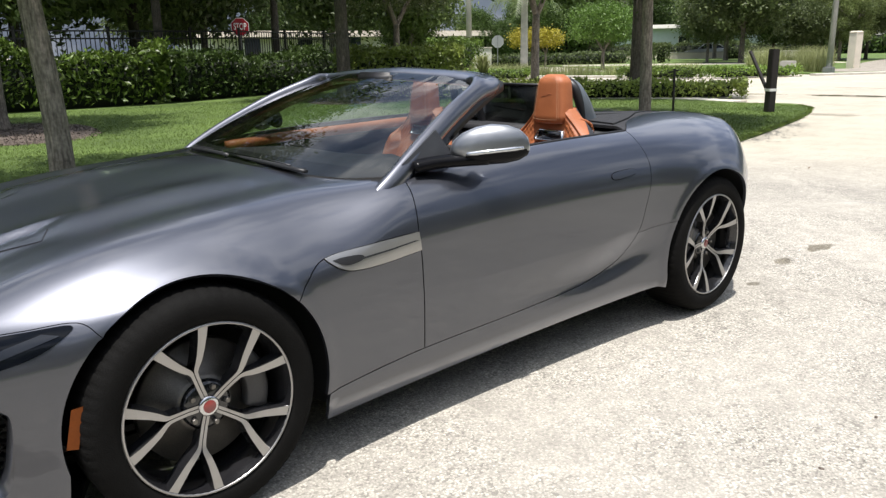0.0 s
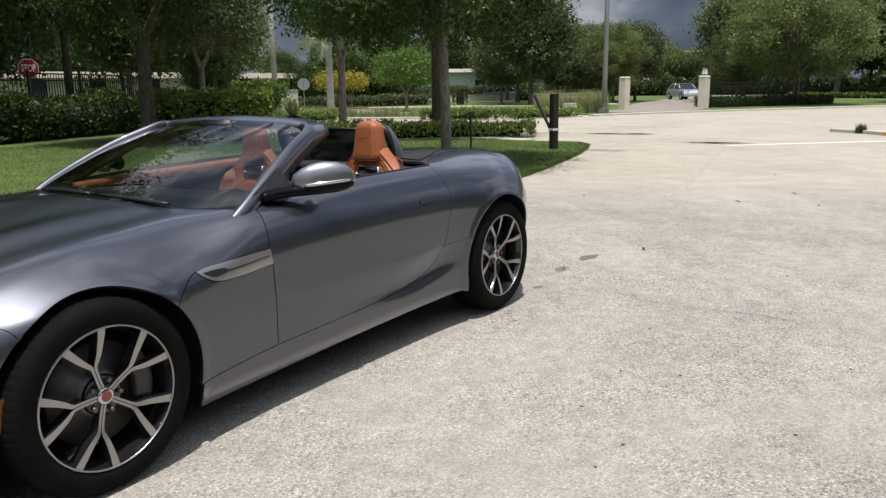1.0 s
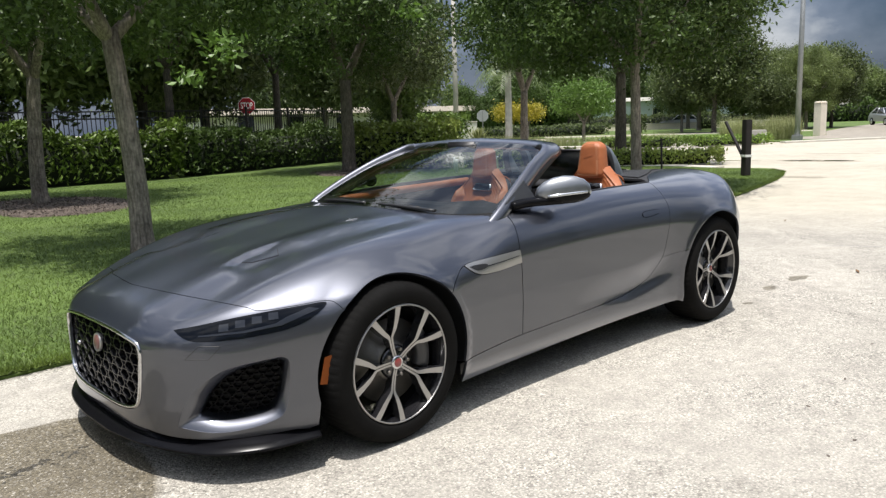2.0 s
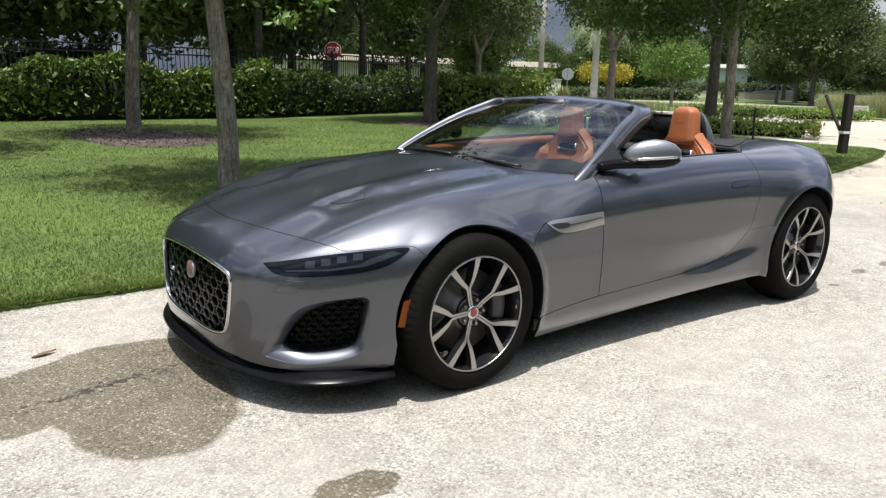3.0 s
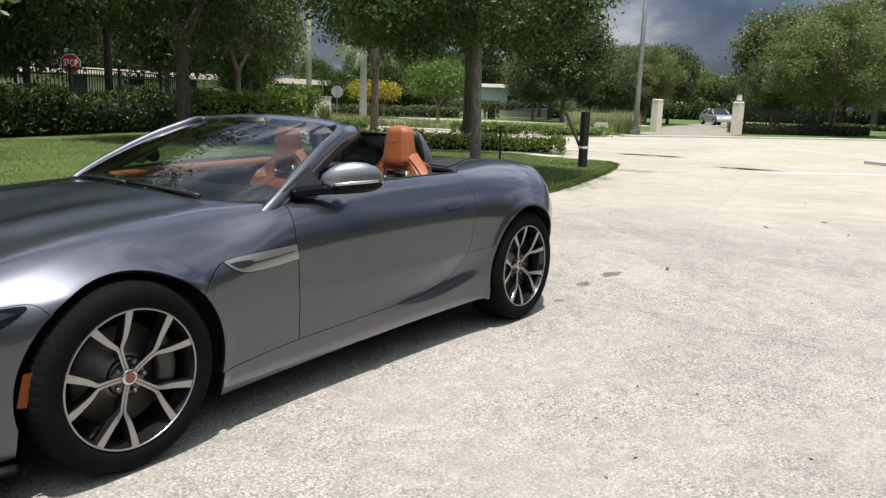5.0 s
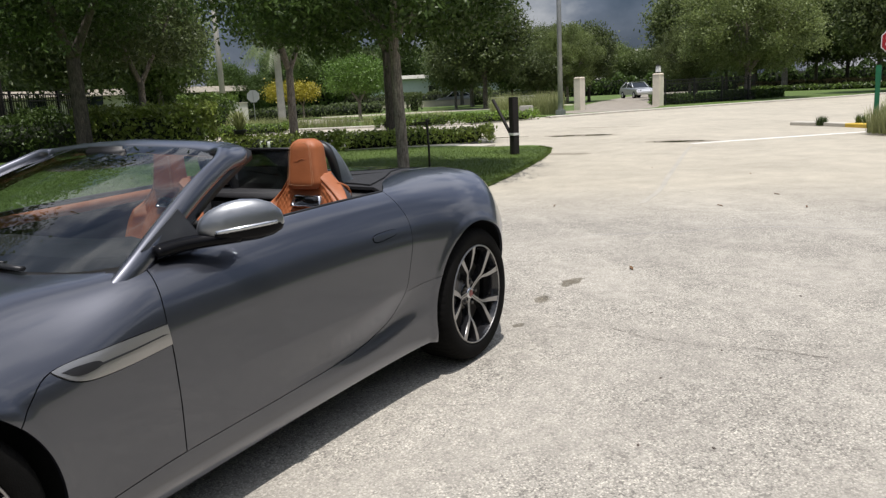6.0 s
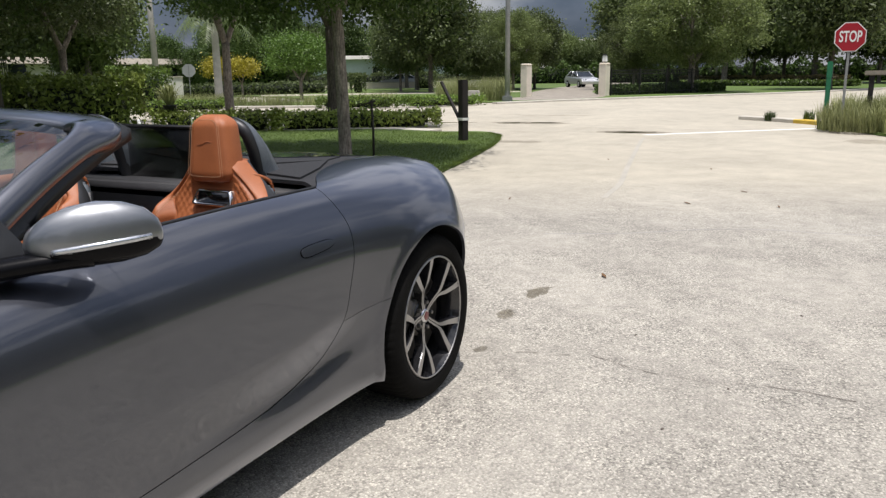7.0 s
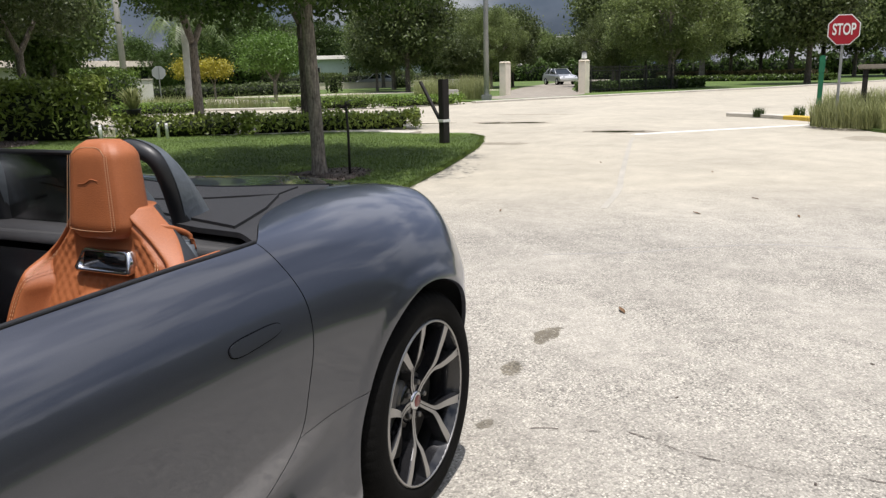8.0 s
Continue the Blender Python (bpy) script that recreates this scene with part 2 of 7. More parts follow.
REDHEDGE = mat("bronze_hedge_leaf", (0.15, 0.12, 0.045), 0.5, 0, 0.3, 1.2, 20, 0.0, tint=(0.22, 0.17, 0.07), rand=0.6, trans=0.25)
LEAFFAR = mat("far_leaf", (0.098, 0.138, 0.048), 0.5, 0, 0.45, 0.4, 6, 0.0, tint=(0.165, 0.21, 0.07), rand=0.65, trans=0.45)
LEAFFEATHER = mat("feathery_olive_leaf", (0.088, 0.122, 0.042), 0.5, 0, 0.5, 0.35, 5, 0.0, tint=(0.150, 0.185, 0.062), rand=0.65, trans=0.45)
PALMLEAF = mat("palm_frond", (0.10, 0.15, 0.05), 0.4, 0, 0.3, 1.5, 20, 0.0, tint=(0.16, 0.21, 0.07), rand=0.4, trans=0.3)
LEAFPALE = mat("olive_leaf", (0.11, 0.145, 0.05), 0.5, 0, 0.3, 2, 20, 0.0, rand=0.5, trans=0.4)
LEAFLIME = mat("bright_leaf", (0.12, 0.21, 0.035), 0.45, 0, 0.2, 2, 20, 0.0, rand=0.4, trans=0.3)
LEAFYELLOW = mat("yellow_leaf", (0.38, 0.33, 0.03), 0.5, 0, 0.2, 2, 20, 0.0, rand=0.3, trans=0.3)
# brighter hedge leaf: sunlight on the low hedges put into the colour
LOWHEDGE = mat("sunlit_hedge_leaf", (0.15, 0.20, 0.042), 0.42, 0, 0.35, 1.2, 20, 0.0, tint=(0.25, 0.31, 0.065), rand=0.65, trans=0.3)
WATER = mat("puddle_water", (0.03, 0.028, 0.022), 0.03, 0, 0.2, 3, 20, 0.0)
HEDGELEAF = mat("hedge_leaf", (0.065, 0.115, 0.022), 0.40, 0, 0.45, 0.9, 14, 0.0, tint=(0.14, 0.21, 0.036), rand=0.7, trans=0.22, spec=0.35)
GRASS = mat("lawn_turf", (0.052, 0.094, 0.018), 0.85, 0, 0.4, 0.7, 40, 0.8, tint=(0.094, 0.146, 0.026))
BLADE = mat("grass_blade", (0.086, 0.148, 0.025), 0.5, 0, 0.4, 0.6, 8, 0.0, tint=(0.155, 0.220, 0.038), rand=0.5, trans=0.45)
DRYGRASS = mat("dry_grass", (0.28, 0.30, 0.125), 0.7, 0, 0.3, 3, 20, 0.0, rand=0.4, trans=0.3)
MULCH = mat("bark_mulch", (0.055, 0.042, 0.035), 0.95, 0, 0.6, 7, 60, 1.0, tint=(0.11, 0.088, 0.074), rand=0.4)
IRON = mat("black_iron", (0.012, 0.012, 0.012), 0.5, 0.2, 0.2, 20, 100, 0.1)
WHITEWALL = mat("white_stucco", (0.66, 0.64, 0.59), 0.85, 0, 0.12, 1, 30, 0.3)
CREAM = mat("cream_stucco", (0.74, 0.67, 0.56), 0.85, 0, 0.15, 2, 40, 0.3)
KERB = mat("kerb_concrete", (0.52, 0.49, 0.43), 0.85, 0, 0.2, 2, 40, 0.4)
YELLOW = mat("yellow_paint", (0.62, 0.42, 0.05), 0.6, 0, 0.2, 5, 50, 0.2)
WHITEPAINT = mat("road_white_paint", (0.72, 0.70, 0.66), 0.7, 0, 0.15, 3, 40, 0.2)
STOPRED = mat("sign_red", (0.33, 0.008, 0.020), 0.4, 0, 0.08, 3, 40, 0.0)
SIGNWHITE = mat("sign_white", (0.75, 0.75, 0.74), 0.45, 0, 0.05, 4, 40, 0.0)
SIGNBACK = mat("sign_back_alloy", (0.40, 0.42, 0.43), 0.45, 0.5, 0.1, 4, 40, 0.05)
GALV = mat("galvanised_steel", (0.30, 0.31, 0.31), 0.5, 0.6, 0.15, 6, 60, 0.05)
GREENPOST = mat("green_plastic", (0.012, 0.16, 0.075), 0.5, 0, 0.15, 6, 60, 0.05)
DARKWOOD = mat("dark_stained_timber", (0.014, 0.011, 0.010), 0.75, 0, 0.4, 6, 50, 0.4)
GREYWOOD = mat("weathered_timber", (0.28, 0.245, 0.20), 0.85, 0, 0.3, 6, 50, 0.4)
POLECON = mat("pale_concrete_pole", (0.42, 0.40, 0.36), 0.85, 0, 0.15, 3, 40, 0.2)
SILVER = mat("silver_car_paint", (0.55, 0.56, 0.58), 0.3, 0.6, 0.05, 5, 60, 0.0, coat=0.7)
DARKGLASS = mat("dark_window", (0.02, 0.025, 0.03), 0.06, 0, 0.1, 4, 40, 0.0, coat=0.5)
ROOFGREY = mat("grey_roof", (0.33, 0.32, 0.30), 0.8, 0, 0.15, 2, 30, 0.2)
TANWALL = mat("pale_rendered_wall", (0.62, 0.60, 0.56), 0.85, 0, 0.2, 1, 30, 0.3)
TANROOF = mat("pale_tile_roof", (0.55, 0.49, 0.41), 0.8, 0, 0.2, 2, 20, 0.4)
DRIVEPAVE = mat("brown_grey_pavers", (0.22, 0.195, 0.16), 0.85, 0, 0.3, 1.5, 30, 0.3, tint=(0.30, 0.27, 0.225))
SEAMPALE = mat("pale_seam_mortar", (0.395, 0.372, 0.322), 0.85, 0, 0.2, 2, 40, 0.2)
TEAL = mat("pale_blue_render", (0.50, 0.57, 0.58), 0.7, 0, 0.1, 3, 30, 0.1)
DRYLEAF = mat("dry_leaf", (0.17, 0.095, 0.045), 0.8, 0, 0.4, 20, 120, 0.3)


def road_mat():
    """Pale exposed aggregate: pebbles, tyre polish and old stains at three scales."""
    m = mat("pale_aggregate_paving", (0.375, 0.350, 0.303), 0.85, 0, 0.12, 0.45, 2.3, 0.0, tint=(0.425, 0.40, 0.345))
    t = m.node_tree
    b = t.nodes["Principled BSDF"]
    base = b.inputs["Base Color"].links[0].from_socket
    tc = t.nodes.new("ShaderNodeTexCoord")
    bend = t.nodes.new("ShaderNodeTexNoise")
    bend.inputs["Scale"].default_value, bend.inputs["Detail"].default_value = 60, 2
    shift = t.nodes.new("ShaderNodeVectorMath")
    shift.operation = 'MULTIPLY_ADD'
    shift.inputs[1].default_value = (0.014, 0.014, 0.0)
    vor = t.nodes.new("ShaderNodeTexVoronoi")
    vor.inputs["Scale"].default_value = 118
    grain = t.nodes.new("ShaderNodeTexNoise")
    grain.inputs["Scale"].default_value, grain.inputs["Detail"].default_value = 9, 8
    for n in (bend, grain):
        t.links.new(tc.outputs["Object"], n.inputs["Vector"])
    t.links.new(bend.outputs["Color"], shift.inputs[0])
    t.links.new(tc.outputs["Object"], shift.inputs[2])
    t.links.new(shift.outputs[0], vor.inputs["Vector"])
    sep = t.nodes.new("ShaderNodeSeparateColor")
    t.links.new(vor.outputs["Color"], sep.inputs[0])
    cell = t.nodes.new("ShaderNodeValToRGB")
    stones = cell.color_ramp
    stones.interpolation = 'CONSTANT'
    stones.elements[0].position, stones.elements[0].color = 0.0, (0.37, 0.37, 0.37, 1)
    stones.elements[1].position, stones.elements[1].color = 0.13, (0.78, 0.78, 0.78, 1)
    for at, v in ((0.34, 0.94), (0.62, 1.08), (0.88, 1.50)):
        stones.elements.new(at).color = (v, v, v, 1)
    t.links.new(sep.outputs[0], cell.inputs[0])
    gap = t.nodes.new("ShaderNodeMapRange")
    gap.inputs["From Min"].default_value, gap.inputs["From Max"].default_value = 0.30, 0.62
    gap.inputs["To Min"].default_value, gap.inputs["To Max"].default_value = 1.08, 0.62
    t.links.new(vor.outputs["Distance"], gap.inputs[0])
    stone = t.nodes.new("ShaderNodeMath")
    stone.operation = 'MULTIPLY'
    t.links.new(cell.outputs[0], stone.inputs[0])
    t.links.new(gap.outputs[0], stone.inputs[1])
    # worn patches where mortar still covers the stones
    wear = t.nodes.new("ShaderNodeTexNoise")
    wear.inputs["Scale"].default_value, wear.inputs["Detail"].default_value, wear.inputs["Roughness"].default_value = 1.1, 7, 0.62
    t.links.new(tc.outputs["Object"], wear.inputs["Vector"])
    bare = t.nodes.new("ShaderNodeMapRange")
    bare.inputs["From Min"].default_value, bare.inputs["From Max"].default_value = 0.38, 0.60
    bare.inputs["To Min"].default_value, bare.inputs["To Max"].default_value = 0.42, 0.86
    t.links.new(wear.outputs["Fac"], bare.inputs[0])
    mr = t.nodes.new("ShaderNodeMix")
    mr.inputs[2].default_value = 1.03
    t.links.new(bare.outputs[0], mr.inputs[0])
    t.links.new(stone.outputs[0], mr.inputs[3])
    mg = t.nodes.new("ShaderNodeMapRange")
    mg.inputs["From Min"].default_value, mg.inputs["From Max"].default_value = 0.3, 0.7
    mg.inputs["To Min"].default_value, mg.inputs["To Max"].default_value = 0.86, 1.10
    t.links.new(grain.outputs["Fac"], mg.inputs[0])
    mul = t.nodes.new("ShaderNodeMath")
    mul.operation = 'MULTIPLY'
    t.links.new(mr.outputs[0], mul.inputs[0])
    t.links.new(mg.outputs[0], mul.inputs[1])
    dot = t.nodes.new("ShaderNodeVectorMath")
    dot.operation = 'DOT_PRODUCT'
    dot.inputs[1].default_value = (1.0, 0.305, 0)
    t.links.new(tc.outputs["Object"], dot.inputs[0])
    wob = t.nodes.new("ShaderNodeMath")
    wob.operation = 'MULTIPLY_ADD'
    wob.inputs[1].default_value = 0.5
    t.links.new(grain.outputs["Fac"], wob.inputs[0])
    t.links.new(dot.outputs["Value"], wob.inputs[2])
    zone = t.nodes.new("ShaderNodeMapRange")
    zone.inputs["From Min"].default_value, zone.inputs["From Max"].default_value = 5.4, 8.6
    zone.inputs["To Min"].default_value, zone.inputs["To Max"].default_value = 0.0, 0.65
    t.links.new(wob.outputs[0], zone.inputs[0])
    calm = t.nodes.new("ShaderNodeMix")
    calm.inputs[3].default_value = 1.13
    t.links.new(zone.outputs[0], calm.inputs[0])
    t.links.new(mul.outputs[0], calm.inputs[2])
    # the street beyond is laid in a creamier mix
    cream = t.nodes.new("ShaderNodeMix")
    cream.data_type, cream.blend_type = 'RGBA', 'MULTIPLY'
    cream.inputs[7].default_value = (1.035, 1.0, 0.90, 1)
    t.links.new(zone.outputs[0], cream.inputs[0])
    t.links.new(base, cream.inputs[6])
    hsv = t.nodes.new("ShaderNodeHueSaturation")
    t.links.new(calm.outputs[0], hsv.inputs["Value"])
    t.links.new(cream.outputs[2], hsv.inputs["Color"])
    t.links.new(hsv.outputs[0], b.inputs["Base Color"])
    bp = t.nodes.new("ShaderNodeBump")
    bp.inputs["Strength"].default_value, bp.inputs["Distance"].default_value = 0.5, 0.006
    bp.invert = True
    t.links.new(vor.outputs["Distance"], bp.inputs["Height"])
    t.links.new(bp.outputs[0], b.inputs["Normal"])
    return m, t, b, hsv, sep


def stained_road():
    """The paving with damp patches near the car's nose and drips behind it."""
    m, t, b, last, stone_pick = road_mat()
    tc = t.nodes.new("ShaderNodeTexCoord")
    warp = t.nodes.new("ShaderNodeTexNoise")
    warp.inputs["Scale"].default_value, warp.inputs["Detail"].default_value = 4.2, 9
    t.links.new(tc.outputs["Object"], warp.inputs["Vector"])
    sub = t.nodes.new("ShaderNodeVectorMath")
    sub.operation = 'SUBTRACT'
    sub.inputs[1].default_value = (0.5, 0.5, 0.5)
    t.links.new(warp.outputs["Color"], sub.inputs[0])
    total = None
    # centre x, y, radii, warp, darkness
    for cx, cy, rx, ry, wob, dark in STAINS:
        sc = t.nodes.new("ShaderNodeVectorMath")
        sc.operation = 'MULTIPLY_ADD'
        sc.inputs[1].default_value = (wob, wob, 0)
        t.links.new(sub.outputs[0], sc.inputs[0])
        t.links.new(tc.outputs["Object"], sc.inputs[2])
        mp = t.nodes.new("ShaderNodeMapping")
        mp.inputs["Location"].default_value = (-cx / rx, -cy / ry, 0)
        mp.inputs["Scale"].default_value = (1 / rx, 1 / ry, 0)
        t.links.new(sc.outputs[0], mp.inputs[0])
        ln = t.nodes.new("ShaderNodeVectorMath")
        ln.operation = 'LENGTH'
        t.links.new(mp.outputs[0], ln.inputs[0])
        ed = t.nodes.new("ShaderNodeMapRange")
        ed.inputs["From Min"].default_value, ed.inputs["From Max"].default_value = 0.955, 1.02
        ed.inputs["To Min"].default_value, ed.inputs["To Max"].default_value = dark, 0.0
        t.links.new(ln.outputs["Value"], ed.inputs[0])
        if total is None:
            total = ed.outputs[0]
        else:
            mx = t.nodes.new("ShaderNodeMath")
            mx.operation = 'MAXIMUM'
            t.links.new(total, mx.inputs[0])
            t.links.new(ed.outputs[0], mx.inputs[1])
            total = mx.outputs[0]
    mix = t.nodes.new("ShaderNodeMix")
    mix.data_type, mix.blend_type = 'RGBA', 'MULTIPLY'
    # pale quartz chips stay bright where the mortar is damp
    chip = t.nodes.new("ShaderNodeMapRange")
    chip.inputs["From Min"].default_value, chip.inputs["From Max"].default_value = 0.80, 0.90
    chip.inputs["To Min"].default_value, chip.inputs["To Max"].default_value = 1.0, 0.45
    t.links.new(stone_pick.outputs[1], chip.inputs[0])
    soak = t.nodes.new("ShaderNodeMath")
    soak.operation = 'MULTIPLY'
    t.links.new(total, soak.inputs[0])
    t.links.new(chip.outputs[0], soak.inputs[1])
    t.links.new(soak.outputs[0], mix.inputs[0])
    t.links.new(last.outputs[0], mix.inputs[6])
    mix.inputs[7].default_value = (0.36, 0.325, 0.25, 1)
    # a broken line of oily drips across the large patch
    speck = t.nodes.new("ShaderNodeTexNoise")
    speck.inputs["Scale"].default_value, speck.inputs["Detail"].default_value = 26, 4
    t.links.new(tc.outputs["Object"], speck.inputs["Vector"])
    mp = t.nodes.new("ShaderNodeMapping")
    mp.inputs["Rotation"].default_value = (0, 0, -radians(11))
    turn = t.nodes.new("ShaderNodeVectorMath")
    turn.operation = 'MULTIPLY_ADD'
    turn.inputs[1].default_value = (1 / 0.34, 1 / 0.045, 0)
    away = t.nodes.new("ShaderNodeVectorMath")
    away.operation = 'SUBTRACT'
    away.inputs[1].default_value = (-2.60, 0.0, 0)
    t.links.new(tc.outputs["Object"], away.inputs[0])
    t.links.new(away.outputs[0], mp.inputs[0])
    t.links.new(mp.outputs[0], turn.inputs[0])
    turn.inputs[2].default_value = (0, 0, 0)
    reach = t.nodes.new("ShaderNodeVectorMath")
    reach.operation = 'LENGTH'
    t.links.new(turn.outputs[0], reach.inputs[0])
    fade = t.nodes.new("ShaderNodeMath")
    fade.operation = 'MULTIPLY_ADD'
    fade.inputs[1].default_value = -0.17
    t.links.new(reach.outputs["Value"], fade.inputs[0])
    t.links.new(speck.outputs["Fac"], fade.inputs[2])
    drip = t.nodes.new("ShaderNodeMapRange")
    drip.inputs["From Min"].default_value, drip.inputs["From Max"].default_value = 0.385, 0.43
    t.links.new(fade.outputs[0], drip.inputs[0])
    oily = t.nodes.new("ShaderNodeMix")
    oily.data_type, oily.blend_type = 'RGBA', 'MULTIPLY'
    oily.inputs[7].default_value = (0.36, 0.37, 0.40, 1)
    t.links.new(drip.outputs[0], oily.inputs[0])
    t.links.new(mix.outputs[2], oily.inputs[6])
    t.links.new(oily.outputs[2], b.inputs["Base Color"])
    rr = t.nodes.new("ShaderNodeMapRange")
    rr.inputs["To Min"].default_value, rr.inputs["To Max"].default_value = 0.85, 0.5
    t.links.new(total, rr.inputs[0])
    t.links.new(rr.outputs[0], b.inputs["Roughness"])
    return m


STAINS = [(-2.50, -0.15, 0.37, 0.63, 0.14, 0.92), (-3.08, 0.02, 0.45, 0.33, 0.14, 0.92), (-2.46, 0.18, 0.50, 0.31, 0.14, 0.92), (-2.15, -1.33, 0.19, 0.10, 0.20, 0.98), (-2.32, -1.37, 0.16, 0.09, 0.22, 0.95),
          (2.93, -0.83, 0.13, 0.05, 0.30, 0.9), (2.45, -0.82, 0.08, 0.045, 0.22, 0.85), (1.9, -0.9, 0.05, 0.03, 0.16, 0.75),
          (18.6, 4.9, 0.5, 1.15, 0.5, 0.7), (16.0, 1.5, 0.45, 0.85, 0.6, 0.7), (22.5, 5.8, 0.16, 1.6, 0.5, 0.6), (14.9, -3.2, 0.5, 0.5, 0.7, 0.5), (12.9, 3.1, 0.25, 0.5, 0.6, 0.6)]
PAVING = stained_road()

# ---- mesh helpers ----


def link(name, me, material, parent=None, label="", smooth=True):
    for m in (material if isinstance(material, (list, tuple)) else [material]):
        me.materials.append(m)
    if smooth:
        me.polygons.foreach_set("use_smooth", [True] * len(me.polygons))
    ob = new(name, me)
    if parent is not None:
        ob.parent = parent
    if label:
        ob["label"] = label
    return ob


def part(name, bm, material, parent=None, label="", smooth=True):
    me = bpy.data.meshes.new(name)
    bm.normal_update()
    bm.to_mesh(me)
    bm.free()
    return link(name, me, material, parent, label, smooth)


def raw(name, verts, faces, material, parent=None, label="", smooth=True):
    me = bpy.data.meshes.new(name)
    me.from_pydata([tuple(v) for v in verts], [], [tuple(f) for f in faces])
    me.update()
    return link(name, me, material, parent, label, smooth)


def thing(name, label, category, at=(0, 0, 0), rz=0.0, group="", kind=""):
    ob = new(name)
    ob.matrix_basis = pose(*at, 0, 0, rz)
    return tagged(ob, label, category, group, kind)


def box(sx, sy, sz, at=(0, 0, 0), bevel=0.0, rz=0.0, taper=1.0, ry=0.0):
    """A box on its base centre, with bevelled edges and a tapered top."""
    bm = bmesh.new()
    bmesh.ops.create_cube(bm, size=1)
    for v in bm.verts:
        k = taper if v.co.z > 0 else 1
        v.co = Vector((v.co.x * sx * k, v.co.y * sy * k, (v.co.z + 0.5) * sz))
    if bevel:
        bmesh.ops.bevel(bm, geom=list(bm.edges), offset=bevel, segments=2, affect='EDGES')
    bmesh.ops.transform(bm, matrix=pose(*at, 0, ry, rz), verts=bm.verts)
    return bm


def join(*bms):
    out = bms[0]
    for b in bms[1:]:
        me = bpy.data.meshes.new("tmp")
        b.to_mesh(me)
        out.from_mesh(me)
        bpy.data.meshes.remove(me)
        b.free()
    return out


def revolve(profile, n=48, axis='Z'):
    """Turns a profile of (radius, height) round an axis."""
    bm = bmesh.new()
    rings = []
    for i in range(n):
        a = 2 * math.pi * i / n
        ring = []
        for r, h in profile:
            p = (r * math.cos(a), r * math.sin(a), h)
            if axis == 'Y':
                p = (p[0], -h, p[1])
            ring.append(bm.verts.new(p))
        rings.append(ring)
    for i in range(n):
        A, B = rings[i], rings[(i + 1) % n]
        for j in range(len(profile) - 1):
            bm.faces.new((A[j], B[j], B[j + 1], A[j + 1]))
    bmesh.ops.recalc_face_normals(bm, faces=bm.faces)
    return bm


def tube(points, radii, n=10, flat=1.0, cap=True, up=(0, 0, 1)):
    """A tube along points; flat squeezes its section along the side direction."""
    pts = [Vector(p) for p in points]
    bm = bmesh.new()
    rings = []
    for i, p in enumerate(pts):
        d = (pts[min(i + 1, len(pts) - 1)] - pts[max(i - 1, 0)]).normalized()
        u = Vector(up)
        if abs(d.dot(u)) > 0.95:
            u = Vector((0, 1, 0))
        s = d.cross(u).normalized()
        u2 = s.cross(d).normalized()
        r = radii[i] if isinstance(radii, (list, tuple)) else radii
        rings.append([bm.verts.new(p + s * (math.cos(2 * math.pi * k / n) * r * flat) + u2 * (math.sin(2 * math.pi * k / n) * r)) for k in range(n)])
    for A, B in zip(rings, rings[1:]):
        for k in range(n):
            bm.faces.new((A[k], A[(k + 1) % n], B[(k + 1) % n], B[k]))
    if cap:
        bm.faces.new(list(reversed(rings[0])))
        bm.faces.new(rings[-1])
    bmesh.ops.recalc_face_normals(bm, faces=bm.faces)
    return bm


def smooth_path(points, n=8):
    """A Catmull-Rom curve through points."""
    P = [Vector(p) for p in points]
    P = [P[0] * 2 - P[1]] + P + [P[-1] * 2 - P[-2]]
    out = []
    for i in range(1, len(P) - 2):
        for k in range(n):
            t = k / n
            a, b, c, d = P[i - 1], P[i], P[i + 1], P[i + 2]
            out.append(0.5 * ((2 * b) + (c - a) * t + (2 * a - 5 * b + 4 * c - d) * t * t + (3 * b - a - 3 * c + d) * t ** 3))
    out.append(P[-2])
    return out


def prism(outline, z0, z1, bevel=0.0):
    """An upright prism over a plan outline."""
    bm = bmesh.new()
    lo = [bm.verts.new((x, y, z0)) for x, y in outline]
    hi = [bm.verts.new((x, y, z1)) for x, y in outline]
    n = len(outline)
    for i in range(n):
        bm.faces.new((lo[i], lo[(i + 1) % n], hi[(i + 1) % n], hi[i]))
    bm.faces.new(hi)
    bm.faces.new(list(reversed(lo)))
    bmesh.ops.recalc_face_normals(bm, faces=bm.faces)
    if bevel:
        top = [e for e in bm.edges if all(abs(v.co.z - z1) < 1e-6 for v in e.verts)]
        bmesh.ops.bevel(bm, geom=top, offset=bevel, segments=2, affect='EDGES')
    return bm


def cubic(xs, ys):
    """A natural cubic curve through points, straight beyond its ends."""
    xs, ys = np.array(xs, float), np.array(ys, float)
    n = len(xs)
    h = np.diff(xs)
    A, r = np.eye(n), np.zeros(n)
    for i in range(1, n - 1):
        A[i, i - 1:i + 2] = h[i - 1], 2 * (h[i - 1] + h[i]), h[i]
        r[i] = 3 * ((ys[i + 1] - ys[i]) / h[i] - (ys[i] - ys[i - 1]) / h[i - 1])
    c = np.linalg.solve(A, r)
    b = np.diff(ys) / h - h * (2 * c[:-1] + c[1:]) / 3
    d = np.diff(c) / (3 * h)

    def f(x):
        x = np.asarray(x, float)
        q = np.clip(x, xs[0], xs[-1])
        i = np.clip(np.searchsorted(xs, q) - 1, 0, n - 2)
        t = q - xs[i]
        return ys[i] + b[i] * t + c[i] * t * t + d[i] * t ** 3
    return f

